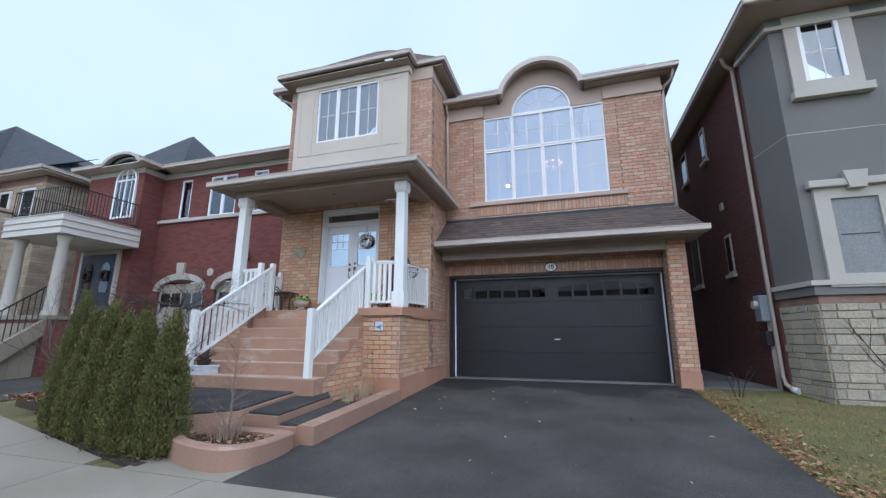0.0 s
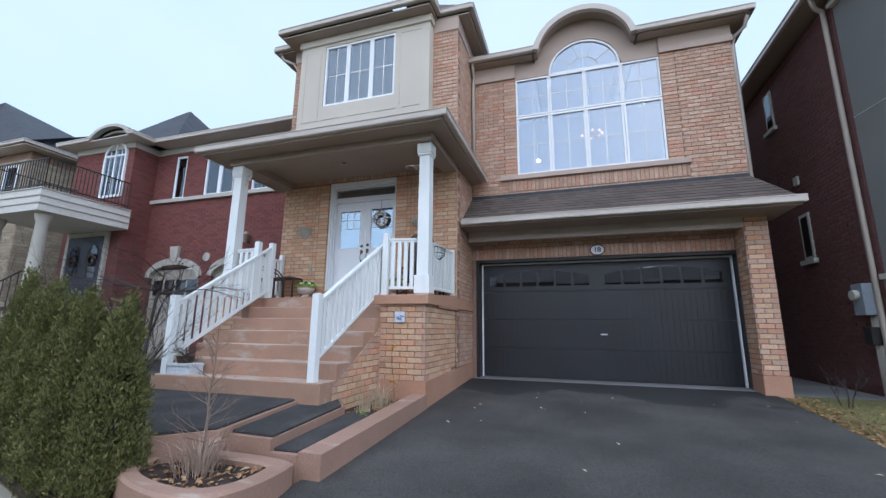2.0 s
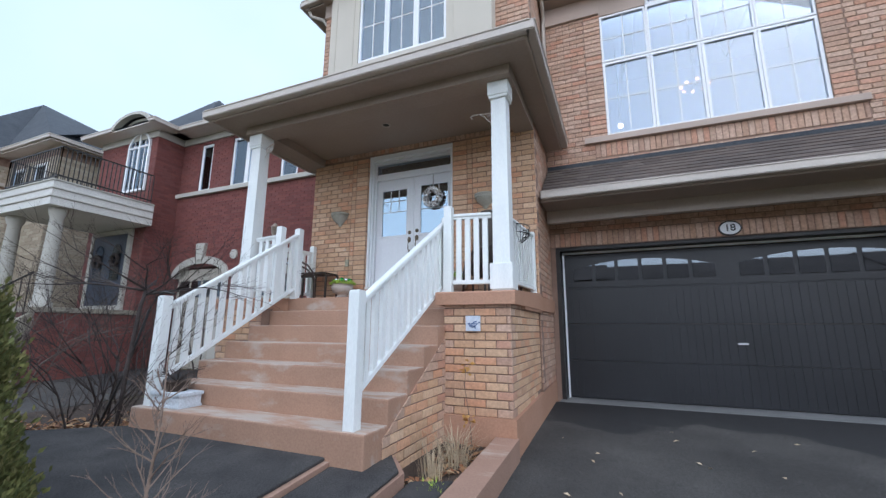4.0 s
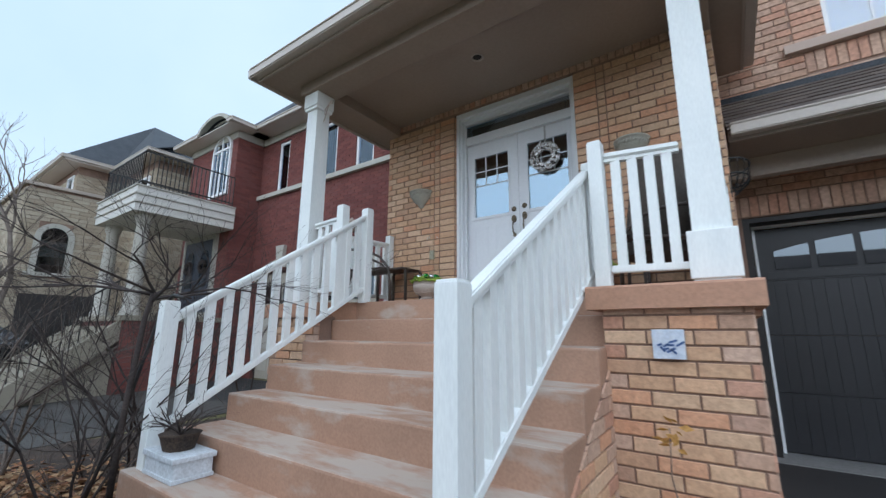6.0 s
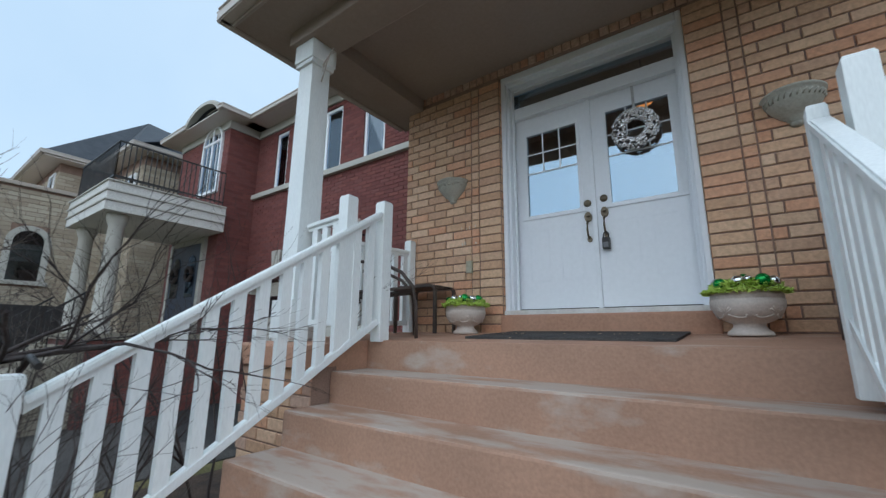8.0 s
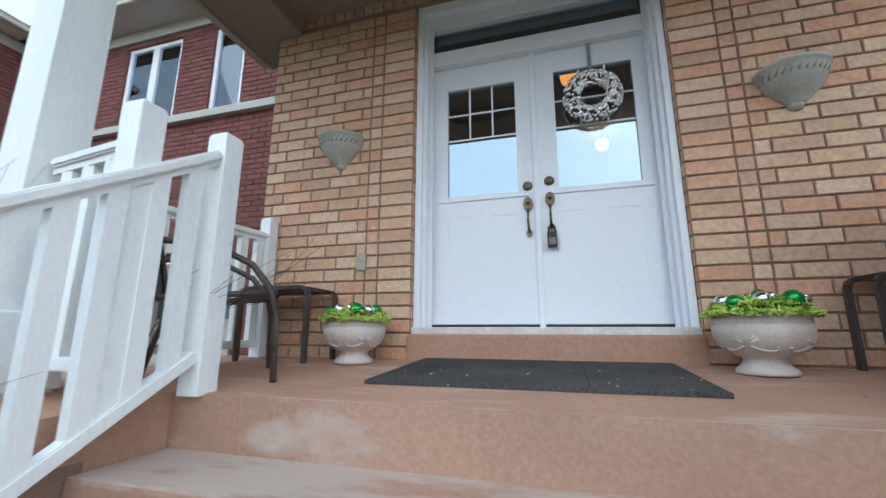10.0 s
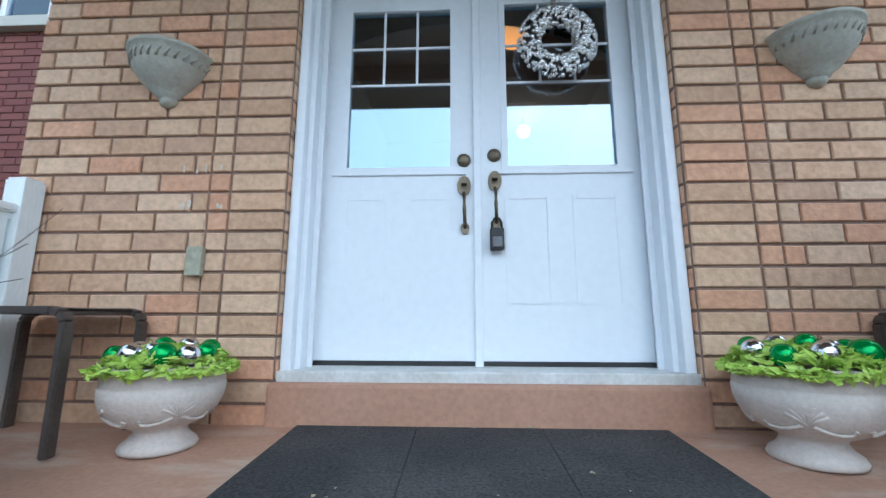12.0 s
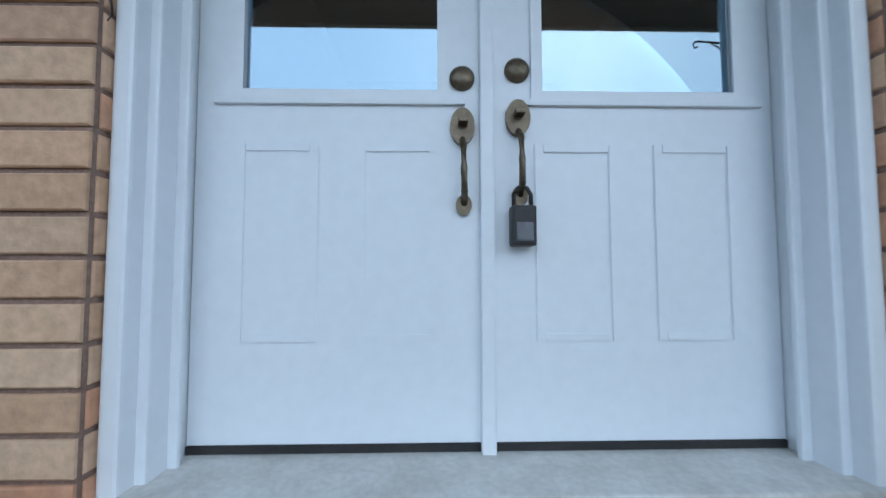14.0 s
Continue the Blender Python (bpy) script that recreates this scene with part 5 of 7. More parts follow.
# entrance under the balcony
ent = wpart("front_door", one(-16.75, -15.05, 9.38, 9.45, 1.75, 4.05), surf("navy_door", (0.02, 0.03, 0.05), (0.03, 0.04, 0.065), 0.4), red, "dark blue double door with arched lights")
part("door_frame", frame_bars(-16.9, -14.9, 1.75, 4.2, 9.36, 9.46, 0.14), CASTSTONE, ent)
for q in (-16.35, -15.45):
    part("light", prism(bmesh.new(), [(q - 0.20, 2.65), (q + 0.22, 2.65)] + [(q + 0.22 * math.cos(math.pi * i / 12), 3.45 + 0.3 * math.sin(math.pi * i / 12)) for i in range(13)], (9.35, 9.38)), DARKPANE, ent)
    part("wreath", tube(bmesh.new(), [(q + 0.17 * math.cos(2 * math.pi * i / 16), 9.31, 3.25 + 0.17 * math.sin(2 * math.pi * i / 16)) for i in range(17)], 0.05, sides=6), DARKBARK, ent, "dark round wreath")
bal = wpart("balcony", one(-16.95, -14.15, 7.05, 9.46, 4.22, 4.85, bevel=0.01), surf("white_siding", (0.62, 0.60, 0.56), (0.56, 0.54, 0.50), 0.6), red, "boxed white balcony on two round columns")
for z in (4.42, 4.63, 4.84):
    part("board", one(-16.98, -14.12, 7.02, 9.46, z, z + 0.035, bevel=0.008), CASTSTONE, bal)
for a, b in (((-16.85, 7.15), (-14.25, 7.15)), ((-14.25, 7.15), (-14.25, 9.4)), ((-16.85, 7.15), (-16.85, 9.4))):
    for z in (5.0, 5.78):
        part("rail", bar(bmesh.new(), (*a, z), (*b, z), 0.03, 0.03), BLACK, bal)
    for i in range(23):
        x, y = a[0] + (b[0] - a[0]) * i / 22, a[1] + (b[1] - a[1]) * i / 22
        part("baluster", one(x - 0.009, x + 0.009, y - 0.009, y + 0.009, 4.87, 5.78), BLACK, bal)
for x in (-14.5, -16.6):
    wpart("column", lathe(bmesh.new(), [(0.22, 0), (0.22, 0.12), (0.17, 0.16), (0.165, 0.9), (0.14, 2.25), (0.17, 2.3), (0.2, 2.42), (0.2, 2.5)], x, 7.4, 1.72, 20), CASTSTONE, red, "round cream column")
wpart("porch", one(-17.2, -14.12, 7.15, 9.46, -0.2, 1.60), REDMORTAR, red, "brick porch base")
masonry("brickwork", red.children[-1], -14.12, 7.15, 90, 2.3, 0.0, 1.58, REDBRICK, L=0.25, H=0.072, J=0.012, proud=0.01)
wpart("porch_slab", one(-17.25, -14.05, 7.08, 9.46, 1.60, 1.72, bevel=0.01), PAVING, red, "pale concrete porch slab")
for x in (-14.12, -17.0):
    wpart("stair_cheek", prism(bmesh.new(), [(7.15, 1.62), (7.15, 1.15), (5.5, -0.25), (5.05, -0.25), (5.05, -0.02)], (x - 0.18, x), "x"), PAVING, red, "sloping pale concrete cheek of the steps")
for k in range(7):
    wpart("step", one(-16.98, -14.31, 7.14 - 0.29 * (k + 1), 7.14 - 0.29 * k, -0.2, 1.72 - 0.245 * (k + 1), bevel=0.01), PAVING, red)
for x in (-14.35, -16.95):
    sr = wpart("stair_rail", bar(bmesh.new(), (x, 7.1, 2.55), (x, 5.2, 0.95), 0.03, 0.04), BLACK, red, "black iron stair rail")
    for i in range(14):
        y = 7.05 - 1.8 * i / 13
        part("baluster", one(x - 0.01, x + 0.01, y - 0.01, y + 0.01, 1.55 - 0.8 * (7.1 - y), 2.55 - 0.842 * (7.1 - y)), BLACK, sr)

# ---- the stone house beyond ----
far = thing("house", "buff stone house with dark hip roof, partly behind the red house", "house", -23, 10, 0)
KW = dict(L=0.42, H=0.11, J=0.012, proud=0.02, ragged=0.008)
fw = wpart("wall", one(-31, -22.5, 7.64, 16, -0.2, 7.5), MORTAR, far, "buff stone wall")
masonry("stonework", fw, -31, 7.64, 0, 8.5, 5.0, 7.2, BUFFSTONE, **KW)
masonry("stonework", fw, -22.5, 7.64, 90, 1.5, 5.0, 7.2, BUFFSTONE, **KW)
fb = wpart("bay", one(-22.5, -19.3, 9.1, 16, -0.2, 7.5), MORTAR, far, "projecting stone bay")
masonry("stonework", fb, -22.5, 9.1, 0, 3.2, 0, 7.2, BUFFSTONE, holes=[(0.35, 1.25, 5.3, 7.05), (1.85, 2.75, 5.3, 7.05)], **KW)
masonry("stonework", fb, -19.3, 9.1, 90, 6.9, 0, 7.2, BUFFSTONE, **KW)
for x0 in (-22.1, -20.6):
    sash(far, x0, x0 + 0.8, 5.35, 7.0, 9.06, 1, 2, 0.08)
    wpart("curtain", one(x0 + 0.08, x0 + 0.72, 9.092, 9.098, 5.45, 6.9), SHEER, far)
wing = wpart("wing", one(-27, -20.9, 6.16, 9.1, -0.2, 6.0), MORTAR, far, "lower stone wing with an arched opening")
masonry("stonework", wing, -20.9, 6.16, 90, 2.94, 0, 5.95, BUFFSTONE, L=0.45, H=0.12, J=0.012, proud=0.02, ragged=0.008, holes=[(0.45, 1.3, 3.1, 4.8)])
masonry("stonework", wing, -27, 6.16, 0, 6.1, 0, 5.95, BUFFSTONE, L=0.45, H=0.12, J=0.012, proud=0.02, ragged=0.008)
wpart("coping", one(-27.1, -20.8, 6.05, 9.1, 6.0, 6.12, bevel=0.02), TRIM, far)
op = [(6.70, 3.2), (7.38, 3.2)] + [(7.04 + 0.34 * math.cos(math.pi * i / 12), 4.35 + 0.35 * math.sin(math.pi * i / 12)) for i in range(13)]
wpart("arched_window", prism(bmesh.new(), op, (-20.9, -20.875), "x"), DARKPANE, far)
trimr = [(7.04 + 0.50 * math.cos(math.pi * i / 12), 4.35 + 0.5 * math.sin(math.pi * i / 12)) for i in range(13)] + [(7.04 - 0.34 * math.cos(math.pi * i / 12), 4.35 + 0.35 * math.sin(math.pi * i / 12)) for i in range(13)]
wpart("arch_trim", prism(bmesh.new(), trimr, (-20.9, -20.82), "x"), CASTSTONE, far)
for y0 in (6.54, 7.38):
    wpart("arch_trim", one(-20.9, -20.82, y0, y0 + 0.16, 3.2, 4.35), CASTSTONE, far)
wpart("sill", one(-20.9, -20.8, 6.45, 7.62, 3.08, 3.2), CASTSTONE, far)
gd = wpart("garage_door", one(-20.9, -20.855, 6.45, 8.4, -0.1, 2.5, bevel=0.01), BLACK, far, "dark garage door in the stone wing")
for z in (0.5, 1.15, 1.8):
    part("panel_joint", one(-20.857, -20.85, 6.47, 8.38, z, z + 0.03), GARAGE, gd)
sash(far, -23.6, -22.8, 5.9, 7.2, 7.6, 1, 2, 0.08)
wpart("soffit", one(-31.6, -22.0, 7.1, 16, 7.5, 7.55), GUTTER, far)
wpart("soffit", one(-22.0, -18.8, 8.62, 16, 7.5, 7.545), GUTTER, far)
wgutter(far, (-31.6, 7.05, 7.62), (-21.97, 7.05, 7.62))
wgutter(far, (-22.0, 7.0, 7.62), (-22.0, 8.6, 7.62))
wgutter(far, (-22.0, 8.60, 7.62), (-18.75, 8.60, 7.62))
wgutter(far, (-18.78, 8.55, 7.62), (-18.78, 16, 7.62))
frf = wpart("roof", quad_slab([(-22.1, 8.62, 7.64), (-18.78, 8.62, 7.64), (-20.5, 11.5, 9.4), (-22.1, 11.5, 9.4)], 0.02), SLATE, far, "dark hip roof")
hip_roof(frf, -31.7, -21.95, 7.05, 15.25, 7.64, 4.28, 4.75, SLATE)
for ring in ([(-22.1, 8.62, 7.64), (-18.78, 8.62, 7.64), (-26.7, 11.15, 11.92)], [(-18.78, 8.62, 7.64), (-18.78, 16, 7.64), (-26.7, 11.15, 11.92)]):
    part("roof_slope", quad_slab(ring, 0.02), SLATE, frf)

# ---- the grey stucco house beside the driveway ----
rn = thing("house", "grey stucco house with limestone base and dark brick side", "house", 6.8, 12, 0)
RNX = 4.68
sw = wpart("wall", one(RNX, RNX + 0.3, 9.07, 21, -0.2, 7.5), REDMORTAR, rn, "dark red brick side wall")
SH = [(10.95, 11.35, 2.72, 3.75), (13.6, 14.4, 2.72, 4.3), (11.75, 12.15, 6.2, 7.2), (13.7, 14.3, 6.25, 7.3)]
masonry("brickwork", sw, RNX, 21, -90, 11.9, 0.1, 7.4, DARKBRICK, L=0.25, H=0.072, J=0.012, proud=0.01, holes=[(21 - d, 21 - c, a, b) for c, d, a, b in SH])
for c, d, a, b in SH:
    f = wpart("window", one(RNX - 0.03, RNX + 0.01, c, d, a, b), CASTSTONE, rn)
    part("pane", one(RNX - 0.036, RNX - 0.028, c + 0.07, d - 0.07, a + 0.07, b - 0.07), DARKPANE, f)
    part("sill", one(RNX - 0.10, RNX, c - 0.08, d + 0.08, a - 0.1, a, bevel=0.01), CASTSTONE, f)
wpart("wall_vent", one(RNX - 0.06, RNX - 0.01, 11.1, 11.28, 4.45, 4.65, bevel=0.01), CASTSTONE, rn, "small pale wall vent")


def bayline(k):
    """The front's outline, pushed out by k."""
    return [(4.69 - k, 9.06), (4.86 - k, 8.0 - k), (10.5, 8.0 - k), (10.5, 14), (5.0, 14), (5.0, 9.06)]


outline_wall("stucco_wall", rn, bayline(0.0), 2.1, 7.6, GREYSTUCCO, "grey stucco upper front")
outline_wall("stone_base", rn, bayline(-0.02), -0.2, 1.86, MORTAR, "split limestone base")
sb = rn.children[-1]
ang = math.degrees(math.atan2(8.02 - 9.06, 0.17))
zc = -0.05
for k, (h, l) in enumerate(((0.12, 0.42), (0.17, 0.30), (0.09, 0.5), (0.15, 0.36), (0.20, 0.46), (0.10, 0.34), (0.14, 0.52), (0.18, 0.33), (0.09, 0.44), (0.16, 0.38), (0.13, 0.48), (0.12, 0.30))):
    top = min(1.86, zc + h)
    masonry("stone", sb, 4.71, 9.06, ang, 1.05, zc, top, STONE, L=l * 0.8, H=h, J=0.010, proud=0.026, ragged=0.016, chamfer=0.010, shift=0.13 * k % l)
    masonry("stone", sb, 4.88, 8.02, 0, 4.4, zc, top, STONE, L=l, H=h, J=0.010, proud=0.026, ragged=0.016, chamfer=0.010, shift=0.17 * k % l)
    zc = top + 0.010
    if zc > 1.82:
        break
outline_wall("stone_cap", rn, bayline(0.04), 1.87, 2.04, GREYSTUCCO)
outline_wall("band", rn, bayline(0.09), 2.04, 2.13, CASTSTONE, "pale stone band")
outline_wall("joint", rn, bayline(0.005), 5.0, 5.015, CASTSTONE)
outline_wall("frieze", rn, bayline(0.05), 7.36, 7.6, GREYSTUCCO)
outline_wall("moulding", rn, bayline(0.09), 7.32, 7.40, CASTSTONE)
wpart("window_trim", frame_bars(5.10, 6.23, 5.86, 7.59, 7.93, 8.0, 0.22), CASTSTONE, rn, "wide pale window surround")
wpart("window_trim", frame_bars(5.07, 6.25, 2.0, 3.88, 7.93, 8.0, 0.24), CASTSTONE, rn, "wide pale window surround")
wpart("window_sill", one(5.04, 6.32, 7.84, 8.0, 5.70, 5.86, bevel=0.01), CASTSTONE, rn)
sash(rn, 5.32, 6.01, 5.93, 7.5, 7.955, 2, 2, 0.07)
wpart("curtain", one(5.35, 5.98, 7.99, 7.997, 5.95, 7.5), SHEER, rn)
wpart("panel", one(5.31, 6.01, 7.97, 7.999, 2.15, 3.76), surf("grey_blank_panel", (0.20, 0.215, 0.22), (0.23, 0.24, 0.245), 0.6), rn, "blank grey panel in the window opening")
for z in (2.95, 3.68):
    wpart("panel_joint", one(5.38, 5.94, 7.962, 7.97, z, z + 0.015), BLACK, rn)
wpart("cornice", one(4.98, 6.34, 7.84, 8.0, 3.85, 3.99, bevel=0.02), CASTSTONE, rn)
wpart("keystone", prism(bmesh.new(), [(5.58, 3.79), (5.82, 3.79), (5.88, 4.12), (5.51, 4.12)], (7.81, 7.93)), CASTSTONE, rn)
wpart("eave", prism(bmesh.new(), [(4.30, 21), (4.30, 7.42), (10.5, 7.42), (10.5, 21)], (7.60, 7.64), "z"), SOFFIT, rn, "deep brown eaves")
for a, b in (((4.29, 21, 7.68), (4.29, 7.36, 7.68)), ((4.24, 7.37, 7.68), (10.5, 7.37, 7.68))):
    wgutter(rn, a, b)
wpart("roof", quad_slab([(4.27, 21, 7.70), (4.27, 7.38, 7.70), (10.5, 7.38, 7.70), (10.5, 14, 10.4), (7.5, 14, 10.4)], 0.04), SLATE, rn, "dark roof")
bm = bmesh.new()
tube(bm, [(4.36, 9.05, 7.62), (4.45, 9.12, 7.42), (4.60, 9.20, 7.36), (4.61, 9.20, 7.2), (4.61, 9.20, 0.35), (4.62, 9.12, 0.2), (4.66, 8.98, 0.12)], 0.045)
wpart("downspout", bm, TRIM, rn, "taupe downspout")
wpart("drain_end", tube(bmesh.new(), [(4.66, 8.98, 0.12), (4.70, 8.84, 0.10)], 0.06), VINYL, rn, "white drain end")
meter = wpart("electric_meter", one(4.42, 4.67, 9.22, 9.52, 1.45, 2.0, bevel=0.015), surf("grey_meter_box", (0.20, 0.23, 0.26), (0.24, 0.27, 0.30), 0.5), rn, "grey electric meter box with conduits")
part("dial", tube(bmesh.new(), [(4.44, 9.37, 1.80), (4.34, 9.37, 1.80)], 0.09, sides=16), CASTSTONE, meter)
part("lower_box", one(4.46, 4.67, 9.25, 9.46, 0.95, 1.25, bevel=0.01), BLACK, meter)
for y in (9.29, 9.36, 9.43):
    part("conduit", tube(bmesh.new(), [(4.60, y, 1.45), (4.60, y, 0.0)], 0.022), GUTTER, meter)

# ---- terraced walk, planter, plants ----
def slab_poly(pts, z0, z1):
    return prism(bmesh.new(), pts, (z0, z1), "z")


terrace = thing("terraced_walk", "three low brown-edged steps topped with dark rubber pavers", "steps", -3.6, 4.2, -0.2)
A = [(-7.2, 4.35), (-7.2, 3.88), (-4.05, 3.17), (-3.60, 3.55), (-3.66, 4.2), (-3.74, 5.2), (-6.30, 5.2), (-6.36, 4.88)]
B = [(-3.62, 3.66), (-3.09, 3.64), (-3.13, 5.0), (-3.40, 5.32), (-3.76, 5.2)]
C = [(-3.09, 3.63), (-2.80, 3.64), (-2.80, 5.25), (-3.13, 5.12)]
def tilted(pts, z0, z1, fall):
    """A slab whose top falls towards the street."""
    bm = slab_poly(pts, z0, z1)
    for v in bm.verts:
        if v.co.z > -0.25:
            v.co.z += fall * (v.co.y - 5.1)
    return bm


for pts, z, fall in ((A, 0.27, 0.045), (B, 0.21, 0.045), (C, 0.10, 0.045)):
    wpart("edging", tilted(pts, -0.3, z - 0.028, fall), KERB, terrace, "worn brown painted concrete edging")
    c = Vector((sum(p[0] for p in pts) / len(pts), sum(p[1] for p in pts) / len(pts)))
    inner = [tuple(Vector(p) + (c - Vector(p)).normalized() * 0.05) for p in pts]
    bm = tilted(inner, z - 0.0275, z, fall)
    bmesh.ops.bevel(bm, geom=bm.edges[:], offset=0.006, segments=1, affect="EDGES")
    wpart("paver", bm, MATTING, terrace, "dark rubber paver")
wpart("kerb", prism(bmesh.new(), [(3.66, -0.3), (6.42, -0.3), (6.42, 0.16), (5.0, 0.09), (3.66, 0.03)], (-2.80, -2.555), "x"), KERB, terrace, "brown concrete kerb beside the driveway")
bed = tagged(link("soil_bed", slab_poly([(-3.41, 5.05), (-2.80, 5.05), (-2.80, 6.41), (-3.41, 6.41)], -0.2, 0.05), SOIL), "dark mulched bed below the porch wall", "soil")
far_bed = tagged(link("soil_bed", slab_poly([(-9.6, 4.4), (-6.44, 3.76), (-6.44, 6.4), (-7.2, 8.0), (-9.6, 8.0)], -0.3, 0.02), SOIL), "dark mulched bed of bare shrubs beside the stairs", "soil")
hedge_bed = tagged(link("soil_bed", slab_poly([(-7.3, 3.41), (-4.2, 2.57), (-4.0, 2.55), (-3.85, 3.66), (-6.44, 3.75), (-7.2, 4.0)], -0.35, -0.237), SOIL), "dark mulch strip under the cedars", "soil")

planter = thing("raised_planter", "rounded brown concrete planter full of mulch", "planter", -3.4, 3.1, -0.25)
outer = [(-4.12, 3.60), (-4.12, 3.10), (-3.98, 2.88), (-3.6, 2.70), (-3.2, 2.61), (-2.95, 2.62), (-2.76, 2.78), (-2.69, 3.05), (-2.70, 3.4), (-2.78, 3.62)]


def rounded(pts, n=2):
    for _ in range(n):
        q = []
        for i, p in enumerate(pts):
            r = pts[(i + 1) % len(pts)]
            q += [(0.75 * p[0] + 0.25 * r[0], 0.75 * p[1] + 0.25 * r[1]), (0.25 * p[0] + 0.75 * r[0], 0.25 * p[1] + 0.75 * r[1])]
        pts = q
    return pts


def rim_wall(outer, inner, z0, z1, lean=0.0):
    bm = bmesh.new()
    o0 = [bm.verts.new((*p, z0)) for p in outer]
    o1 = [bm.verts.new((*p, z1 - 0.02)) for p in outer]
    o2 = [bm.verts.new((*(0.85 * Vector(p) + 0.15 * Vector(q)), z1)) for p, q in zip(outer, inner)]
    i2 = [bm.verts.new((*(0.15 * Vector(p) + 0.85 * Vector(q)), z1)) for p, q in zip(outer, inner)]
    i1 = [bm.verts.new((*q, z1 - 0.02)) for q in inner]
    i0 = [bm.verts.new((*q, z0)) for q in inner]
    n = len(outer)
    for a, b in ((o0, o1), (o1, o2), (o2, i2), (i2, i1), (i1, i0)):
        for k in range(n):
            bm.faces.new((a[k], a[(k + 1) % n], b[(k + 1) % n], b[k]))
    bmesh.ops.recalc_face_normals(bm, faces=bm.faces)
    return bm


ro = rounded(outer)
cx, cy = -3.40, 3.12
ri = [(cx + (p[0] - cx) * 0.76, cy + (p[1] - cy) * 0.64) for p in ro]
wpart("rim", rim_wall(ro, ri, -0.32, -0.01), KERB, planter, "thick worn brown concrete rim")
wpart("soil", slab_poly([(cx + (p[0] - cx) * 0.8, cy + (p[1] - cy) * 0.7) for p in ro], -0.3, -0.07), SOIL, planter, "dark mulch")


def cedar(x, y, h, r, seed):
    """An upright cedar: a hidden stem and thousands of small flat sprays in vertical fans."""
    rng = random.Random(seed)
    z = -0.2
    t = thing("cedar_tree", "narrow upright green cedar in a row by the sidewalk", "cedar", x, y, z, group="row of cedars")
    part("trunk", tube(bmesh.new(), [(0, 0, -0.05), (0.01, 0, h * 0.5), (0, 0, h * 0.9)], 0.035, 0.008), BARK, t)
    verts, faces = [], []
    lobes = [(rng.uniform(0, 6.28), rng.uniform(0.05, 0.3) * r, rng.uniform(0.84, 1.0)) for _ in range(5)]
    for c in range(620):
        k, lobe, a = rng.random() ** 1.1, rng.choice(lobes), rng.uniform(0, 2 * math.pi)
        prof = min(1.0, 0.92 + 0.6 * k) if k < 0.2 else 1.0 - ((k - 0.2) / 0.8) ** 1.9
        rad = r * 0.63 * max(0.06, prof) * rng.uniform(0.62, 1.08) * (1 + 0.12 * math.sin(4 * a + 9 * k + seed))
        shift = lobe[1] * (1 - 0.6 * k)
        out = Vector((math.cos(a), math.sin(a), 0))
        hub = Vector((shift * math.cos(lobe[0]), shift * math.sin(lobe[0]) - 0.05, 0.0 + k * h * lobe[2] * 0.96)) + out * rad
        for i in range(24):
            p = hub + Vector((rng.gauss(0, 0.026), rng.gauss(0, 0.026), rng.gauss(0, 0.05)))
            up = (Vector((0, 0, 1)) + out * rng.uniform(0.0, 0.9) + Vector((rng.uniform(-.4, .4), rng.uniform(-.4, .4), 0))).normalized()
            side = up.cross(Vector((rng.uniform(-1, 1), rng.uniform(-1, 1), 0.2))).normalized()
            L, W = rng.uniform(0.022, 0.055), rng.uniform(0.005, 0.011)
            n = len(verts)
            verts += [p, p + up * L * 0.45 + side * W, p + up * L, p + up * L * 0.45 - side * W]
            faces.append((n, n + 1, n + 2, n + 3))
            q = side.cross(up) * W
            n = len(verts)
            verts += [p + up * L * 0.2, p + up * L * 0.6 + q * 1.6, p + up * L * 1.05 + q * 1.2, p + up * L * 0.55 - q]
            faces.append((n, n + 1, n + 2, n + 3))
    me = bpy.data.meshes.new("crown")
    me.from_pydata([tuple(v) for v in verts], [], faces)
    me.materials.append(CEDAR)
    ob = new("crown", me)
    ob.parent = t


cedar(-4.12, 2.92, 1.74, 0.34, 3)
cedar(-4.58, 2.92, 1.80, 0.36, 8)
cedar(-5.08, 3.06, 1.73, 0.34, 4)
cedar(-5.55, 3.18, 1.82, 0.32, 5)
cedar(-6.05, 3.32, 1.76, 0.36, 6)
cedar(-6.75, 3.54, 2.16, 0.44, 7)


def branching(bm, p, d, length, r, depth, rng, spread=0.5, droop=0.0, sides=5):
    """Bare limbs that fork and taper."""
    pts = [p]
    n = 4
    for i in range(n):
        d = (d + Vector((rng.uniform(-1, 1), rng.uniform(-1, 1), rng.uniform(-0.7, 0.8) - droop)) * 0.16).normalized()
        pts.append(pts[-1] + d * length / n)
    tube(bm, pts, r, r * 0.6, sides if r > 0.006 else 3)
    if depth == 0:
        return
    for k in range(rng.choice((2, 3, 3))):
        at = rng.choice(pts[2:])
        nd = (d + Vector((rng.uniform(-1, 1), rng.uniform(-1, 1), rng.uniform(-0.4, 0.7))) * spread).normalized()
        branching(bm, at, nd, length * rng.uniform(0.55, 0.8), r * rng.uniform(0.45, 0.62), depth - 1, rng, spread, droop, sides)


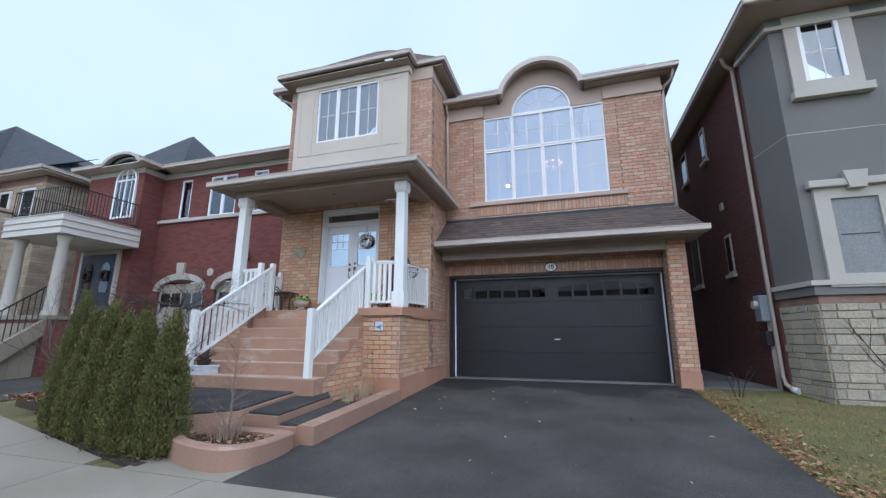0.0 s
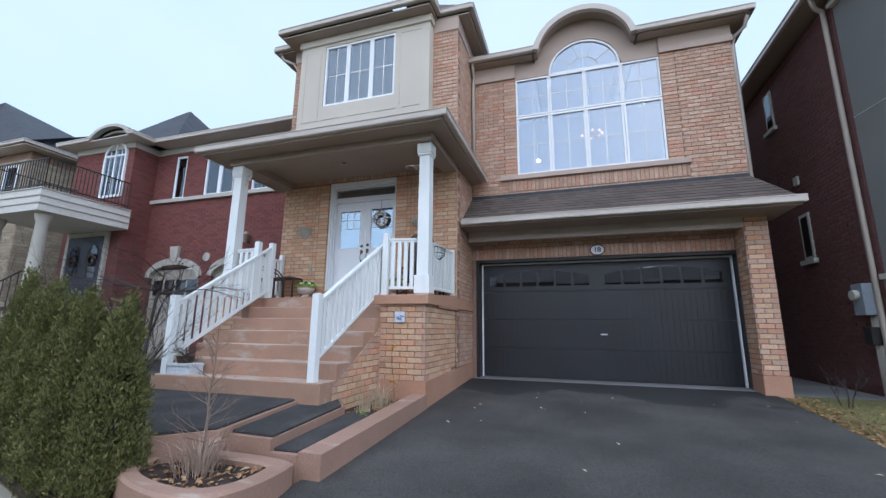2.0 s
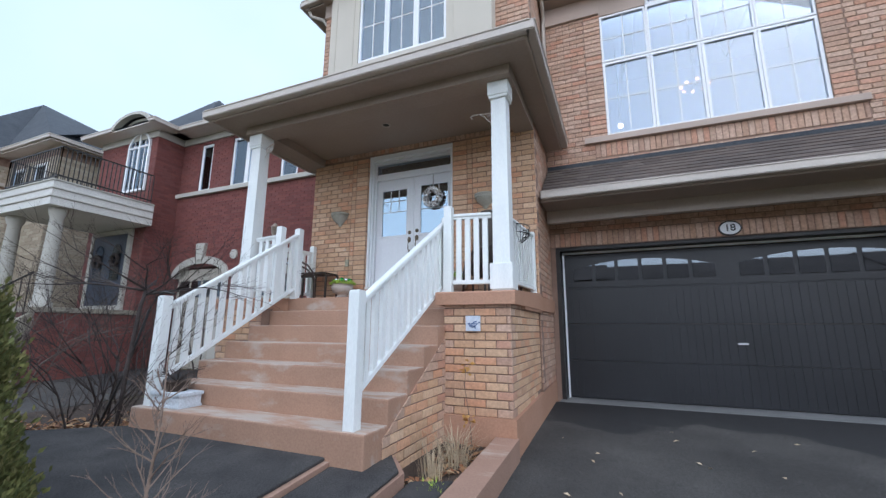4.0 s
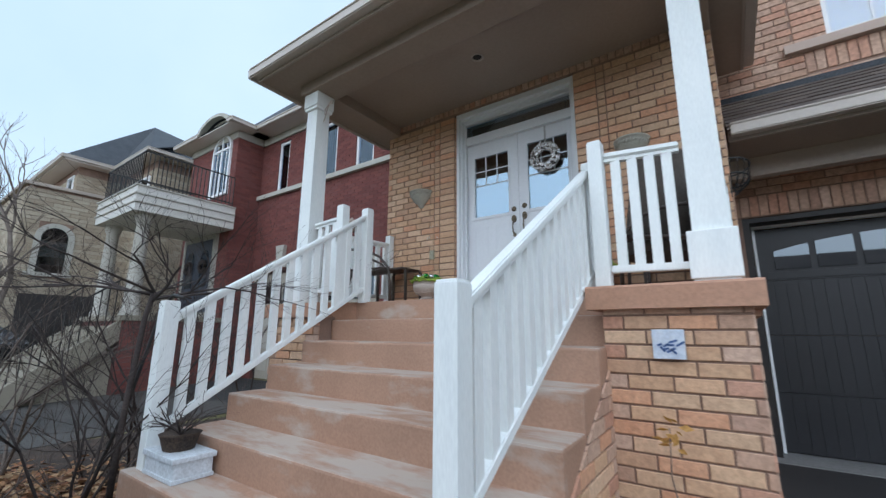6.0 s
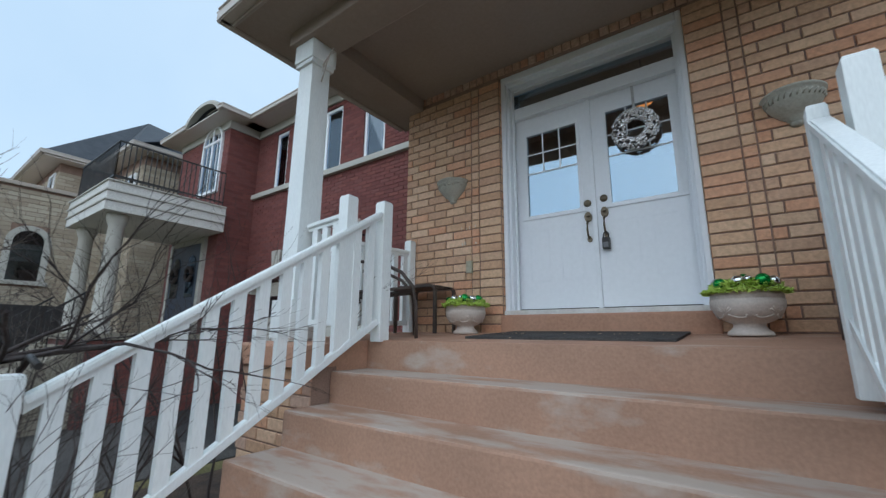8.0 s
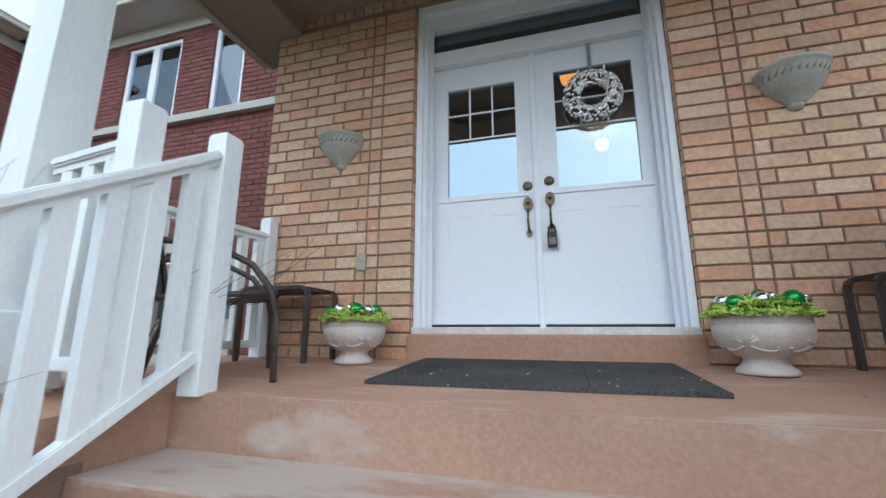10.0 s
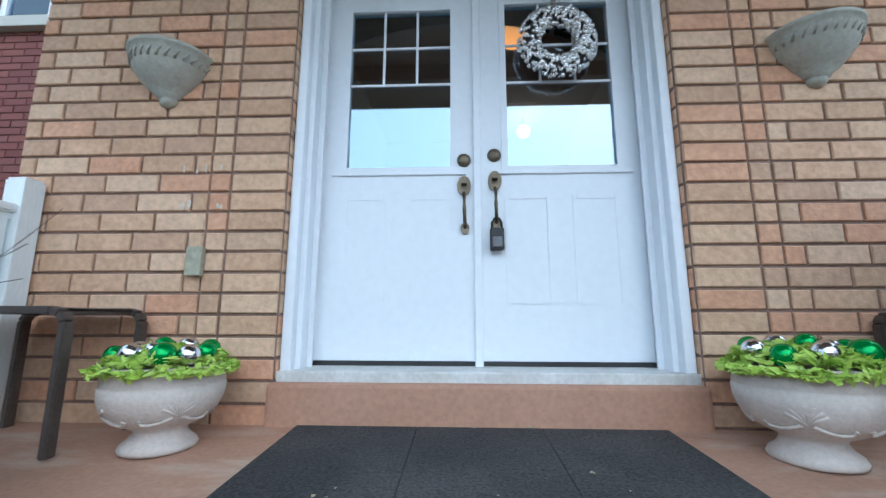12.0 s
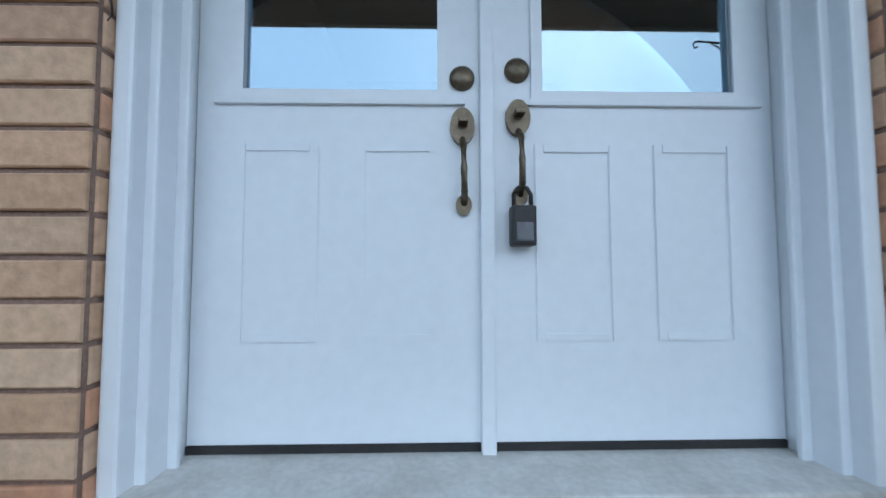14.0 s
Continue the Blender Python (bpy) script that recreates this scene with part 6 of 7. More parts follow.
def bare_plant(name, label, category, x, y, z, stems, length, r, depth, seed, material, spread=0.6, lean=0.5, droop=0.0):
    rng = random.Random(seed)
    t = thing(name, label, category, x, y, z)
    for s in range(stems):
        bm = bmesh.new()
        a = rng.uniform(0, 6.28)
        branching(bm, Vector((0.05 * math.cos(a) * (stems > 1), 0.05 * math.sin(a) * (stems > 1), -0.05)), Vector((lean * math.cos(a), lean * math.sin(a), 1)).normalized(), length, r, depth, rng, spread, droop)
        part("trunk" if stems == 1 else "stem", bm, material, t)
    return t


bare_plant("shrub", "bare dark spreading shrub beside the stairs", "shrub", -7.6, 5.4, 0.0, 4, 1.0, 0.016, 5, 11, DARKBARK, 0.75, 0.55)
bare_plant("shrub", "bare dark tangled shrub in the mulch bed", "shrub", -8.2, 4.6, 0.0, 6, 1.1, 0.016, 5, 12, BARK, 0.8, 0.6)
bare_plant("shrub", "low bare brown shrub in the mulch bed", "shrub", -7.4, 4.3, 0.0, 6, 0.45, 0.010, 3, 13, BARK, 0.8, 0.9)
bare_plant("shrub", "bare climbing shrub against the porch column", "shrub", -7.25, 6.35, 0.0, 3, 1.25, 0.014, 4, 14, DARKBARK, 0.55, 0.25)
bare_plant("shrub", "bare shrub of fine dark twigs by the railing", "shrub", -6.85, 4.75, 0.0, 5, 0.95, 0.012, 5, 15, DARKBARK, 0.85, 0.7)
bare_plant("shrub", "bare shrub of fine grey twigs in leaf litter", "shrub", -7.9, 5.7, 0.0, 5, 1.05, 0.013, 5, 16, DARKBARK, 0.8, 0.6)
bare_plant("shrub", "low dense thicket of fine brown twigs", "shrub", -7.15, 4.95, 0.0, 7, 0.42, 0.009, 4, 71, BARK, 0.9, 0.9)
bare_plant("shrub", "low dense thicket of fine dark twigs", "shrub", -7.9, 5.15, 0.0, 7, 0.5, 0.010, 4, 72, DARKBARK, 0.9, 0.8)
bare_plant("shrub", "knee-high bare shrub among fallen leaves", "shrub", -7.0, 5.7, 0.0, 6, 0.45, 0.009, 4, 73, BARK, 0.9, 0.7)
bare_plant("tree", "leafless young street tree with thin upright limbs", "tree", -16.0, 5.0, -0.2, 1, 2.9, 0.09, 5, 21, BARK, 0.55, 0.1)
bare_plant("tree", "leafless tree beyond the neighbours' driveways", "tree", -24.5, 3.6, -0.2, 1, 2.7, 0.11, 5, 22, BARK, 0.55, 0.1)
SAPBARK = surf("sapling_bark", (0.165, 0.115, 0.09), (0.24, 0.17, 0.13), 0.85)
sapling = thing("sapling", "bare brown sapling of many fine twigs in the planter", "sapling", -3.52, 3.30, -0.07)
part("trunk", tube(bmesh.new(), [(0, 0, -0.03), (0.012, 0, 0.3), (-0.012, 0.01, 0.6), (0.006, 0.02, 0.9), (0.0, 0.02, 1.22)], 0.013, 0.003, 6), SAPBARK, sapling)
srng = random.Random(31)
bm = bmesh.new()
for k in range(26):
    a = srng.uniform(0, 6.28)
    branching(bm, Vector((0.0, 0.01, 0.16 + 0.036 * k)), Vector((math.cos(a), math.sin(a), srng.uniform(0.35, 1.0))).normalized(), 0.24 - 0.006 * k, 0.0048, 2, srng, 0.55, 0.0)
tagged(part("crown", bm, SAPBARK, sapling), "fine bare brown twigs", kind="stuff")
bare_plant("shrub", "small dark bare shrub on the lawn edge", "shrub", 3.55, 8.4, 0.03, 3, 0.32, 0.012, 3, 41, DARKBARK, 0.6, 0.3)
bare_plant("shrub", "bare leaning sapling before the limestone base", "sapling", 5.5, 7.4, 0.0, 1, 0.9, 0.018, 2, 42, DARKBARK, 0.4, 0.4)


def tuft(x, y, z, n, height, width, seed, material, label, name="grass_tuft", lean=0.35):
    rng = random.Random(seed)
    t = thing(name, label, "grass", x, y, z)
    verts, faces = [], []
    for i in range(n):
        a, l = rng.uniform(0, 6.28), height * rng.uniform(0.45, 1.1)
        out = Vector((math.cos(a), math.sin(a), 0)) * rng.uniform(0.15, 0.75)
        base = Vector((math.cos(a), math.sin(a), 0)) * rng.uniform(0, width)
        side = Vector((-math.sin(a), math.cos(a), 0)) * 0.004
        k = len(verts)
        m = base + (Vector((0, 0, 1)) + out * lean).normalized() * l * 0.6
        e = base + (Vector((0, 0, 1)) + out * 2.2 * lean).normalized() * l
        verts += [base - side, base + side, m + side * 0.8, m - side * 0.8, e]
        faces += [(k, k + 1, k + 2, k + 3), (k + 3, k + 2, k + 4)]
    me = bpy.data.meshes.new("foliage")
    me.from_pydata([tuple(v) for v in verts], [], faces)
    me.materials.append(material)
    ob = new("foliage", me)
    ob.parent = t
    return t


tuft(-3.44, 3.20, -0.08, 190, 0.38, 0.20, 1, surf("pinkish_dry_stem", (0.44, 0.33, 0.26), (0.34, 0.25, 0.19), 0.85, big=6, small=60, grain=0.2, bump=0.1), "spreading clump of dry pinkish stems in the planter", lean=0.75)
tuft(-3.0, 5.75, 0.04, 120, 0.42, 0.18, 2, STRAW, "clump of dry straw-coloured stems by the porch", lean=0.6)
tuft(-3.05, 5.35, 0.04, 70, 0.32, 0.14, 3, STRAW, "dry stems in the narrow bed")
tuft(-2.92, 5.05, 0.05, 60, 0.09, 0.13, 4, surf("lime_foliage", (0.30, 0.42, 0.05), (0.42, 0.50, 0.08), 0.7, bump=0), "low lime-green plant in the narrow bed", "plant")
stalk = thing("plant", "dry stalk holding clusters of orange leaves by the brick", "plant", -3.04, 6.18, 0.05)
part("stem", tube(bmesh.new(), [(0.05, 0.02, -0.03), (0.03, 0.0, 0.3), (-0.02, -0.01, 0.62), (-0.01, 0.0, 0.85)], 0.006, 0.003, 5), SAPBARK, stalk)
AMBER = surf("amber_leaf", (0.50, 0.27, 0.06), (0.60, 0.36, 0.11), 0.7, big=9, small=50, grain=0.2, bump=0.1)
prng = random.Random(88)
for cz, n, w in ((0.80, 16, 0.09), (0.30, 12, 0.08)):
    for k in range(n):
        a, l = prng.uniform(0, 6.28), prng.uniform(0.025, 0.045)
        p = Vector((-0.01 + prng.gauss(0, w * 0.5), prng.gauss(0, w * 0.3), cz + prng.gauss(0, 0.035)))
        u, v = Vector((math.cos(a), 0.3 * math.sin(a), 0.5 * math.sin(a))) * l, Vector((-math.sin(a), -0.4, 0.8 * math.cos(a))).normalized() * l * 0.4
        bm = bmesh.new()
        q = [bm.verts.new(c) for c in (p - u, p - v + Vector((0, 0, 0.006)), p + u, p + v)]
        bm.faces.new(q)
        bmesh.ops.solidify(bm, geom=bm.faces[:], thickness=0.001)
        part("leaf", bm, AMBER, stalk)


def litter(name, label, n, place, size, seed, material=LEAF):
    """Fallen leaves: small bent blades, too many to count."""
    rng = random.Random(seed)
    verts, faces = [], []
    for i in range(n):
        x, y, z = place(rng)
        a, s = rng.uniform(0, 6.28), size * rng.uniform(0.5, 1.2)
        u, v = Vector((math.cos(a), math.sin(a), rng.uniform(-0.4, 0.4))) * s, Vector((-math.sin(a), math.cos(a), rng.uniform(-0.4, 0.4))) * s * 0.6
        p = Vector((x, y, z + s * 0.35))
        k = len(verts)
        verts += [p - u, p - v * 0.9 + Vector((0, 0, s * 0.2)), p + u, p + v + Vector((0, 0, s * 0.3)), p + u * 0.2]
        faces += [(k, k + 1, k + 4), (k + 1, k + 2, k + 4), (k + 2, k + 3, k + 4), (k + 3, k, k + 4)]
    me = bpy.data.meshes.new(name)
    me.from_pydata([tuple(v) for v in verts], [], faces)
    me.materials.append(material)
    return tagged(new(name, me), label, "leaves", kind="stuff")


edge = lambda y: 2.62 + 0.045 * max(0, y - 3)


def by_drive(r):
    y = r.uniform(2.6, 8.9)
    return edge(y) + abs(r.gauss(0.05, 0.25)) + 0.02, y, lie(y) - 0.015


litter("fallen_leaves", "brown fallen leaves along the driveway's edge", 1500, by_drive, 0.031, 1)


def on_lawn(r):
    y = r.uniform(2.6, 8.4)
    return r.uniform(2.9, 8.0), y, lie(y) - 0.025


litter("fallen_leaves", "brown fallen leaves scattered on the lawn", 1100, on_lawn, 0.032, 2)
litter("fallen_leaves", "rust-coloured leaves in the mulch beside the stairs", 1900, lambda r: (lambda x: (x, 4.9 + 0.56 * (x + 6.4) + abs(r.gauss(0, 0.55)), 0.03 + 0.10 * r.random()))(-6.42 - 2.2 * r.random()), 0.05, 3)
litter("fallen_leaves", "dry leaves under the cedars and in the planter", 260, lambda r: (r.uniform(-3.9, -2.9), r.uniform(2.85, 3.4), -0.06) if r.random() < 0.5 else (lambda x: (x, 2.6 - 0.27 * (x + 4.0) + 0.22 * r.random(), -0.215))(r.uniform(-7.1, -4.0)), 0.035, 4)
litter("fallen_leaves", "dry leaves heaped in the narrow bed", 160, lambda r: (r.uniform(-3.2, -2.72), r.uniform(5.0, 6.35), 0.055), 0.045, 5)


def on_drive(r):
    y = r.uniform(3, 9.2)
    return r.uniform(-2.3, 2.5), y, lie(y) + 0.001


litter("fallen_leaves", "a few pale leaves strewn on the driveway", 26, on_drive, 0.03, 6, STRAW)
rng = random.Random(9)
verts, faces = [], []
for i in range(26000):
    y = 2.5 + 6.3 * rng.random()
    x = edge(y) + 0.03 + 5.5 * rng.random() ** 1.3
    if noise.noise((x * 0.9, y * 0.9, 0)) < -0.25 and rng.random() < 0.7:
        continue
    h, a = rng.uniform(0.02, 0.07), rng.uniform(0, 6.28)
    p, s = Vector((x, y, lie(y) - 0.032)), Vector((math.cos(a), math.sin(a), 0)) * 0.003
    k = len(verts)
    verts += [p - s, p + s, p + Vector((rng.uniform(-0.03, 0.03), rng.uniform(-0.03, 0.03), h))]
    faces.append((k, k + 1, k + 2))
me = bpy.data.meshes.new("grass")
me.from_pydata([tuple(v) for v in verts], [], faces)
me.materials.append(surf("grass_blades", (0.13, 0.15, 0.04), (0.26, 0.22, 0.09), 0.9, big=2, small=40, grain=0.3, bump=0, pick="island", palette=[(0.14, 0.19, 0.04), (0.26, 0.25, 0.08), (0.19, 0.215, 0.05), (0.36, 0.30, 0.14)]))
tagged(new("grass", me), "thin winter grass, green and straw mixed", "grass", kind="stuff")

hook = thing("shepherd_hook", "thin black iron garden hook leaning by the stairs", "garden hook", -6.62, 5.0, 0.0)
part("rod", tube(bmesh.new(), [(-0.15, -0.25, -0.1), (0.0, -0.05, 0.8), (0.13, 0.03, 1.45), (0.20, 0.05, 1.60), (0.32, 0.05, 1.66), (0.50, 0.05, 1.63)], 0.014), BLACK, hook)


weeper = thing("tree", "small bare grafted tree with a dark trunk and drooping twigs", "tree", -6.56, 4.90, 0.0)
part("trunk", tube(bmesh.new(), [(0, 0, -0.05), (0.01, 0.02, 0.8), (0.02, 0.06, 1.5), (0.03, 0.09, 1.68)], 0.024, 0.019), DARKBARK, weeper)
rng = random.Random(61)
for k in range(9):
    a = 2 * math.pi * k / 9 + rng.uniform(-0.3, 0.3)
    bm = bmesh.new()
    branching(bm, Vector((0.03, 0.09, 1.62 + 0.01 * k)), Vector((math.cos(a), math.sin(a), rng.uniform(0.05, 0.45))).normalized(), rng.uniform(0.5, 0.75), 0.012, 4, rng, 0.55, 0.12)
    part("branch", bm, DARKBARK, weeper)

# ---- things on the porch ----
CLAY = surf("weathered_cream_clay", (0.50, 0.43, 0.37), (0.56, 0.49, 0.43), 0.85, big=5, small=70, grain=0.08, bump=0.25)
TULLE = surf("lime_tulle", (0.36, 0.52, 0.06), (0.48, 0.62, 0.12), 0.5, big=8, small=60, grain=0.2, bump=0)
GREENBALL = surf("green_bauble", (0.01, 0.24, 0.04), (0.015, 0.28, 0.05), 0.2, 0.6, big=2, small=30, grain=0.02, bump=0)
SILVER = surf("silver_bauble", (0.75, 0.75, 0.76), (0.70, 0.70, 0.72), 0.12, 1.0, big=2, small=30, grain=0.02, bump=0)


def urn(x, y, scale, seed, label):
    z = FLOOR(y)
    t = thing("urn_planter", label, "planter", x, y, z, group="urns beside the door")
    s = scale
    prof = [(0.0, 0.0), (0.125, 0.0), (0.13, 0.012), (0.122, 0.028), (0.10, 0.045), (0.088, 0.065), (0.092, 0.08), (0.14, 0.10), (0.185, 0.14), (0.207, 0.19), (0.21, 0.232), (0.203, 0.236), (0.207, 0.242), (0.20, 0.285), (0.203, 0.305), (0.185, 0.306), (0.18, 0.27), (0.0, 0.265)]
    part("bowl", lathe(bmesh.new(), [(r * s, h * s) for r, h in prof], sides=48), CLAY, t)
    for k in range(4):
        a0 = radians(-130 + 90 * k)
        for j in range(7):
            q = -60 + 20 * j
            bm = bmesh.new()
            L = 0.06 * s
            du, dz = math.sin(radians(q)) * L, math.cos(radians(q)) * L
            place = lambda u, h: Vector((math.cos(a0 + u / (0.2 * s)) * (0.186 * s + 0.22 * max(0, h - 0.14 * s)), math.sin(a0 + u / (0.2 * s)) * (0.186 * s + 0.22 * max(0, h - 0.14 * s)), h))
            tube(bm, [place(0, 0.142 * s), place(du * 0.55, 0.142 * s + dz * 0.55), place(du, 0.142 * s + dz)], 0.004 * s, 0.010 * s, 6)
            part("shell_rib", bm, CLAY, t)
        bm = bmesh.new()
        for sg in (-1, 1):
            tube(bm, [Vector((math.cos(a0 + sg * u) * rr * s, math.sin(a0 + sg * u) * rr * s, h * s)) for u, rr, h in ((0.08, 0.182, 0.138), (0.25, 0.17, 0.122), (0.45, 0.164, 0.115), (0.6, 0.168, 0.118), (0.68, 0.175, 0.128), (0.62, 0.18, 0.134))], 0.006 * s, 0.005 * s, 6)
        part("scroll", bm, CLAY, t)
    rng = random.Random(seed)
    verts, faces = [], []
    for i in range(2600):
        a, r = rng.uniform(0, 6.28), 0.245 * s * math.sqrt(rng.random())
        h = (0.31 + 0.06 * (1 - (r / (0.24 * s)) ** 2) * rng.random() + 0.02 * rng.random()) * s - (0.03 * s if r > 0.2 * s else 0)
        p = Vector((r * math.cos(a), r * math.sin(a), h))
        u = Vector((rng.uniform(-1, 1), rng.uniform(-1, 1), rng.uniform(-0.3, 0.6))).normalized() * rng.uniform(0.012, 0.030) * s
        v = Vector((rng.uniform(-1, 1), rng.uniform(-1, 1), rng.uniform(-0.5, 1))).normalized() * rng.uniform(0.006, 0.017) * s
        k = len(verts)
        verts += [p - u, p + v, p + u, p - v]
        faces.append((k, k + 1, k + 2, k + 3))
    me = bpy.data.meshes.new("tulle")
    me.from_pydata([tuple(q) for q in verts], [], faces)
    me.materials.append(TULLE)
    ob = new("tulle", me)
    ob.parent = t
    tagged(ob, "crumpled lime-green tulle")
    for a, r, h, b, m in ((200, 0.17, 0.335, 0.034, GREENBALL), (240, 0.14, 0.345, 0.036, SILVER), (265, 0.10, 0.36, 0.024, SILVER), (290, 0.16, 0.345, 0.040, GREENBALL), (318, 0.17, 0.34, 0.036, SILVER), (345, 0.16, 0.345, 0.034, GREENBALL), (30, 0.14, 0.35, 0.036, GREENBALL), (75, 0.10, 0.36, 0.034, SILVER), (120, 0.14, 0.35, 0.034, GREENBALL), (160, 0.15, 0.345, 0.034, SILVER), (255, 0.03, 0.37, 0.030, GREENBALL)):
        a += 9 * seed
        part("bauble", ball(bmesh.new(), r * s * math.cos(radians(a)), r * s * math.sin(radians(a)), (h + 0.008) * s, b * 1.12 * s, 16, 12), m, t)
    return t


urn(-5.965, 7.90, 0.90, 1, "weathered clay urn with green tulle and green and silver baubles")
urn(-3.83, 7.885, 0.95, 2, "large weathered clay urn with lime tulle and shiny baubles")

mat = thing("door_mat", "dark grey rubber mat of three tiles before the door", "mat", -4.87, 7.6, FLOOR(7.6))
for i in range(3):
    a = -0.70 + 0.466 * i
    bm = one(a + 0.0006, a + 0.4654, -0.33, 0.50, 0.0, 0.018, bevel=0.003)
    for v in bm.verts:
        v.co.z += 0.058 * v.co.y
    part("tile", bm, MATTING, mat)


PLASTER = surf("grey_green_plaster", (0.36, 0.35, 0.295), (0.43, 0.415, 0.35), 0.8, big=8, small=60, grain=0.1, bump=0.2)


litter("debris", "pale leaf scraps and grit on the mat and porch", 60, lambda r: (r.uniform(-5.6, -4.1), 7.1 + r.random(), FLOOR(7.6) + 0.02) if r.random() < 0.6 else (r.uniform(-6.0, -3.6), r.uniform(7.0, 8.0), FLOOR(7.5) - 0.005), 0.009, 12, STRAW)


def sconce(x, z, label):
    t = thing("wall_sconce", label, "wall lamp", x, 8.15, z, group="sconces beside the door")
    prof = [(0.0, 0.0), (0.018, 0.002), (0.034, 0.012), (0.040, 0.028), (0.038, 0.040), (0.052, 0.044), (0.052, 0.052), (0.086, 0.078), (0.124, 0.118), (0.150, 0.158), (0.163, 0.196), (0.167, 0.222), (0.176, 0.226), (0.178, 0.240), (0.170, 0.248), (0.155, 0.246)]
    bm = lathe(bmesh.new(), [(1.04 * r, h) for r, h in prof], sides=28, half=True)
    part("bowl", bm, PLASTER, t)
    for k in range(15):
        a = math.pi + math.pi * (k + 0.5) / 15
        part("leaf_relief", tube(bmesh.new(), [(0.160 * math.cos(a), 0.160 * math.sin(a), 0.168), (0.172 * math.cos(a + 0.06), 0.172 * math.sin(a + 0.06), 0.188), (0.173 * math.cos(a + 0.13), 0.173 * math.sin(a + 0.13), 0.202)], 0.006, 0.004, 5), PLASTER, t)
    return t


sconce(-6.275, 3.155, "half-bowl grey plaster wall lamp on brick")
sconce(-3.40, 3.185, "half-bowl grey plaster wall lamp on brick")

twig = thing("twig", "thin dry green-brown twig lying on the wall lamp", "twig", -6.36, 8.10, 3.41)
part("stem", tube(bmesh.new(), [(-0.09, -0.02, 0.03), (-0.03, -0.03, 0.012), (0.05, -0.03, 0.004), (0.12, -0.02, -0.006)], 0.004, 0.002, 5), STRAW, twig)
for q in (-0.06, -0.01, 0.04):
    part("leaf", prism(bmesh.new(), [(q, 0.0), (q + 0.02, 0.012), (q + 0.05, 0.006), (q + 0.02, -0.002)], (-0.03, -0.027)), BARK, twig)
wire_hook = thing("wire_hook", "small bent black wire hook on the door casing", "hook", -5.705, 8.19, 3.02)
part("wire", tube(bmesh.new(), [(0.0, 0.0, 0.04), (0.014, -0.012, 0.015), (0.018, -0.014, -0.01), (0.004, -0.010, -0.022)], 0.0025, sides=5), BLACK, wire_hook)
LIME = surf("pale_mortar_smear", (0.62, 0.55, 0.46), (0.55, 0.47, 0.38), 0.95, big=30, small=90, grain=0.15, bump=0.2)
srng = random.Random(15)
for x, z in ((-6.17, 2.86), (-6.11, 2.85), (-6.13, 2.70), (-6.00, 2.69), (-5.985, 2.685), (-6.16, 2.69), (-6.0, 2.87), (-6.07, 2.86)):
    h, w = srng.uniform(0.012, 0.024), srng.uniform(0.004, 0.010)
    ring = [(x + w * math.cos(1.05 * i) * srng.uniform(0.6, 1.2), z + h * math.sin(1.05 * i) * srng.uniform(0.7, 1.2)) for i in range(6)]
    part("mortar_smear", prism(bmesh.new(), ring, (FACE - 0.0022, FACE + 0.002)), LIME, wall_porch, "pale mortar smear on the brick")
litter("debris", "curled pale leaf scraps beside the mat", 7, lambda r: (r.uniform(-5.5, -4.6), r.uniform(8.06, 8.11), FLOOR(8.08) + 0.004), 0.024, 19, STRAW)

rng = random.Random(5)
wreath = thing("wreath", "round wreath of silver bells hung on the door", "wreath", -4.445, 8.34, 3.58)
part("ring", tube(bmesh.new(), [(0.14 * math.cos(2 * math.pi * i / 32), 0, 0.14 * math.sin(2 * math.pi * i / 32)) for i in range(33)], 0.030, sides=8), surf("wreath_twig", (0.05, 0.048, 0.046), (0.08, 0.075, 0.07), 0.8), wreath)
BELL = surf("dull_silver_bell", (0.88, 0.87, 0.86), (0.62, 0.61, 0.60), 0.2, 0.95, big=30, small=60, grain=0.15, bump=0)
PIP = {}
for i in range(620):
    a, b = rng.uniform(0, 2 * math.pi), rng.uniform(-3.0, 0.1)
    r = 0.14 + 0.052 * math.cos(b)
    k = rng.choice((0.008, 0.010, 0.012, 0.014))
    if k not in PIP:
        bm = ball(bmesh.new(), 0, 0, 0, k, 8, 6)
        PIP[k] = bpy.data.meshes.new("bell")
        bm.to_mesh(PIP[k])
        bm.free()
        PIP[k].materials.append(BELL)
    ob = new("bell", PIP[k])
    ob.parent = wreath
    ob.location = (r * math.cos(a), 0.045 * math.sin(b), r * math.sin(a))
part("hanger", one(-0.012, 0.012, 0.03, 0.034, 0.12, 0.44), surf("hanger_metal", (0.5, 0.5, 0.5), (0.45, 0.45, 0.45), 0.3, 0.8), wreath, "flat metal hanger over the door")


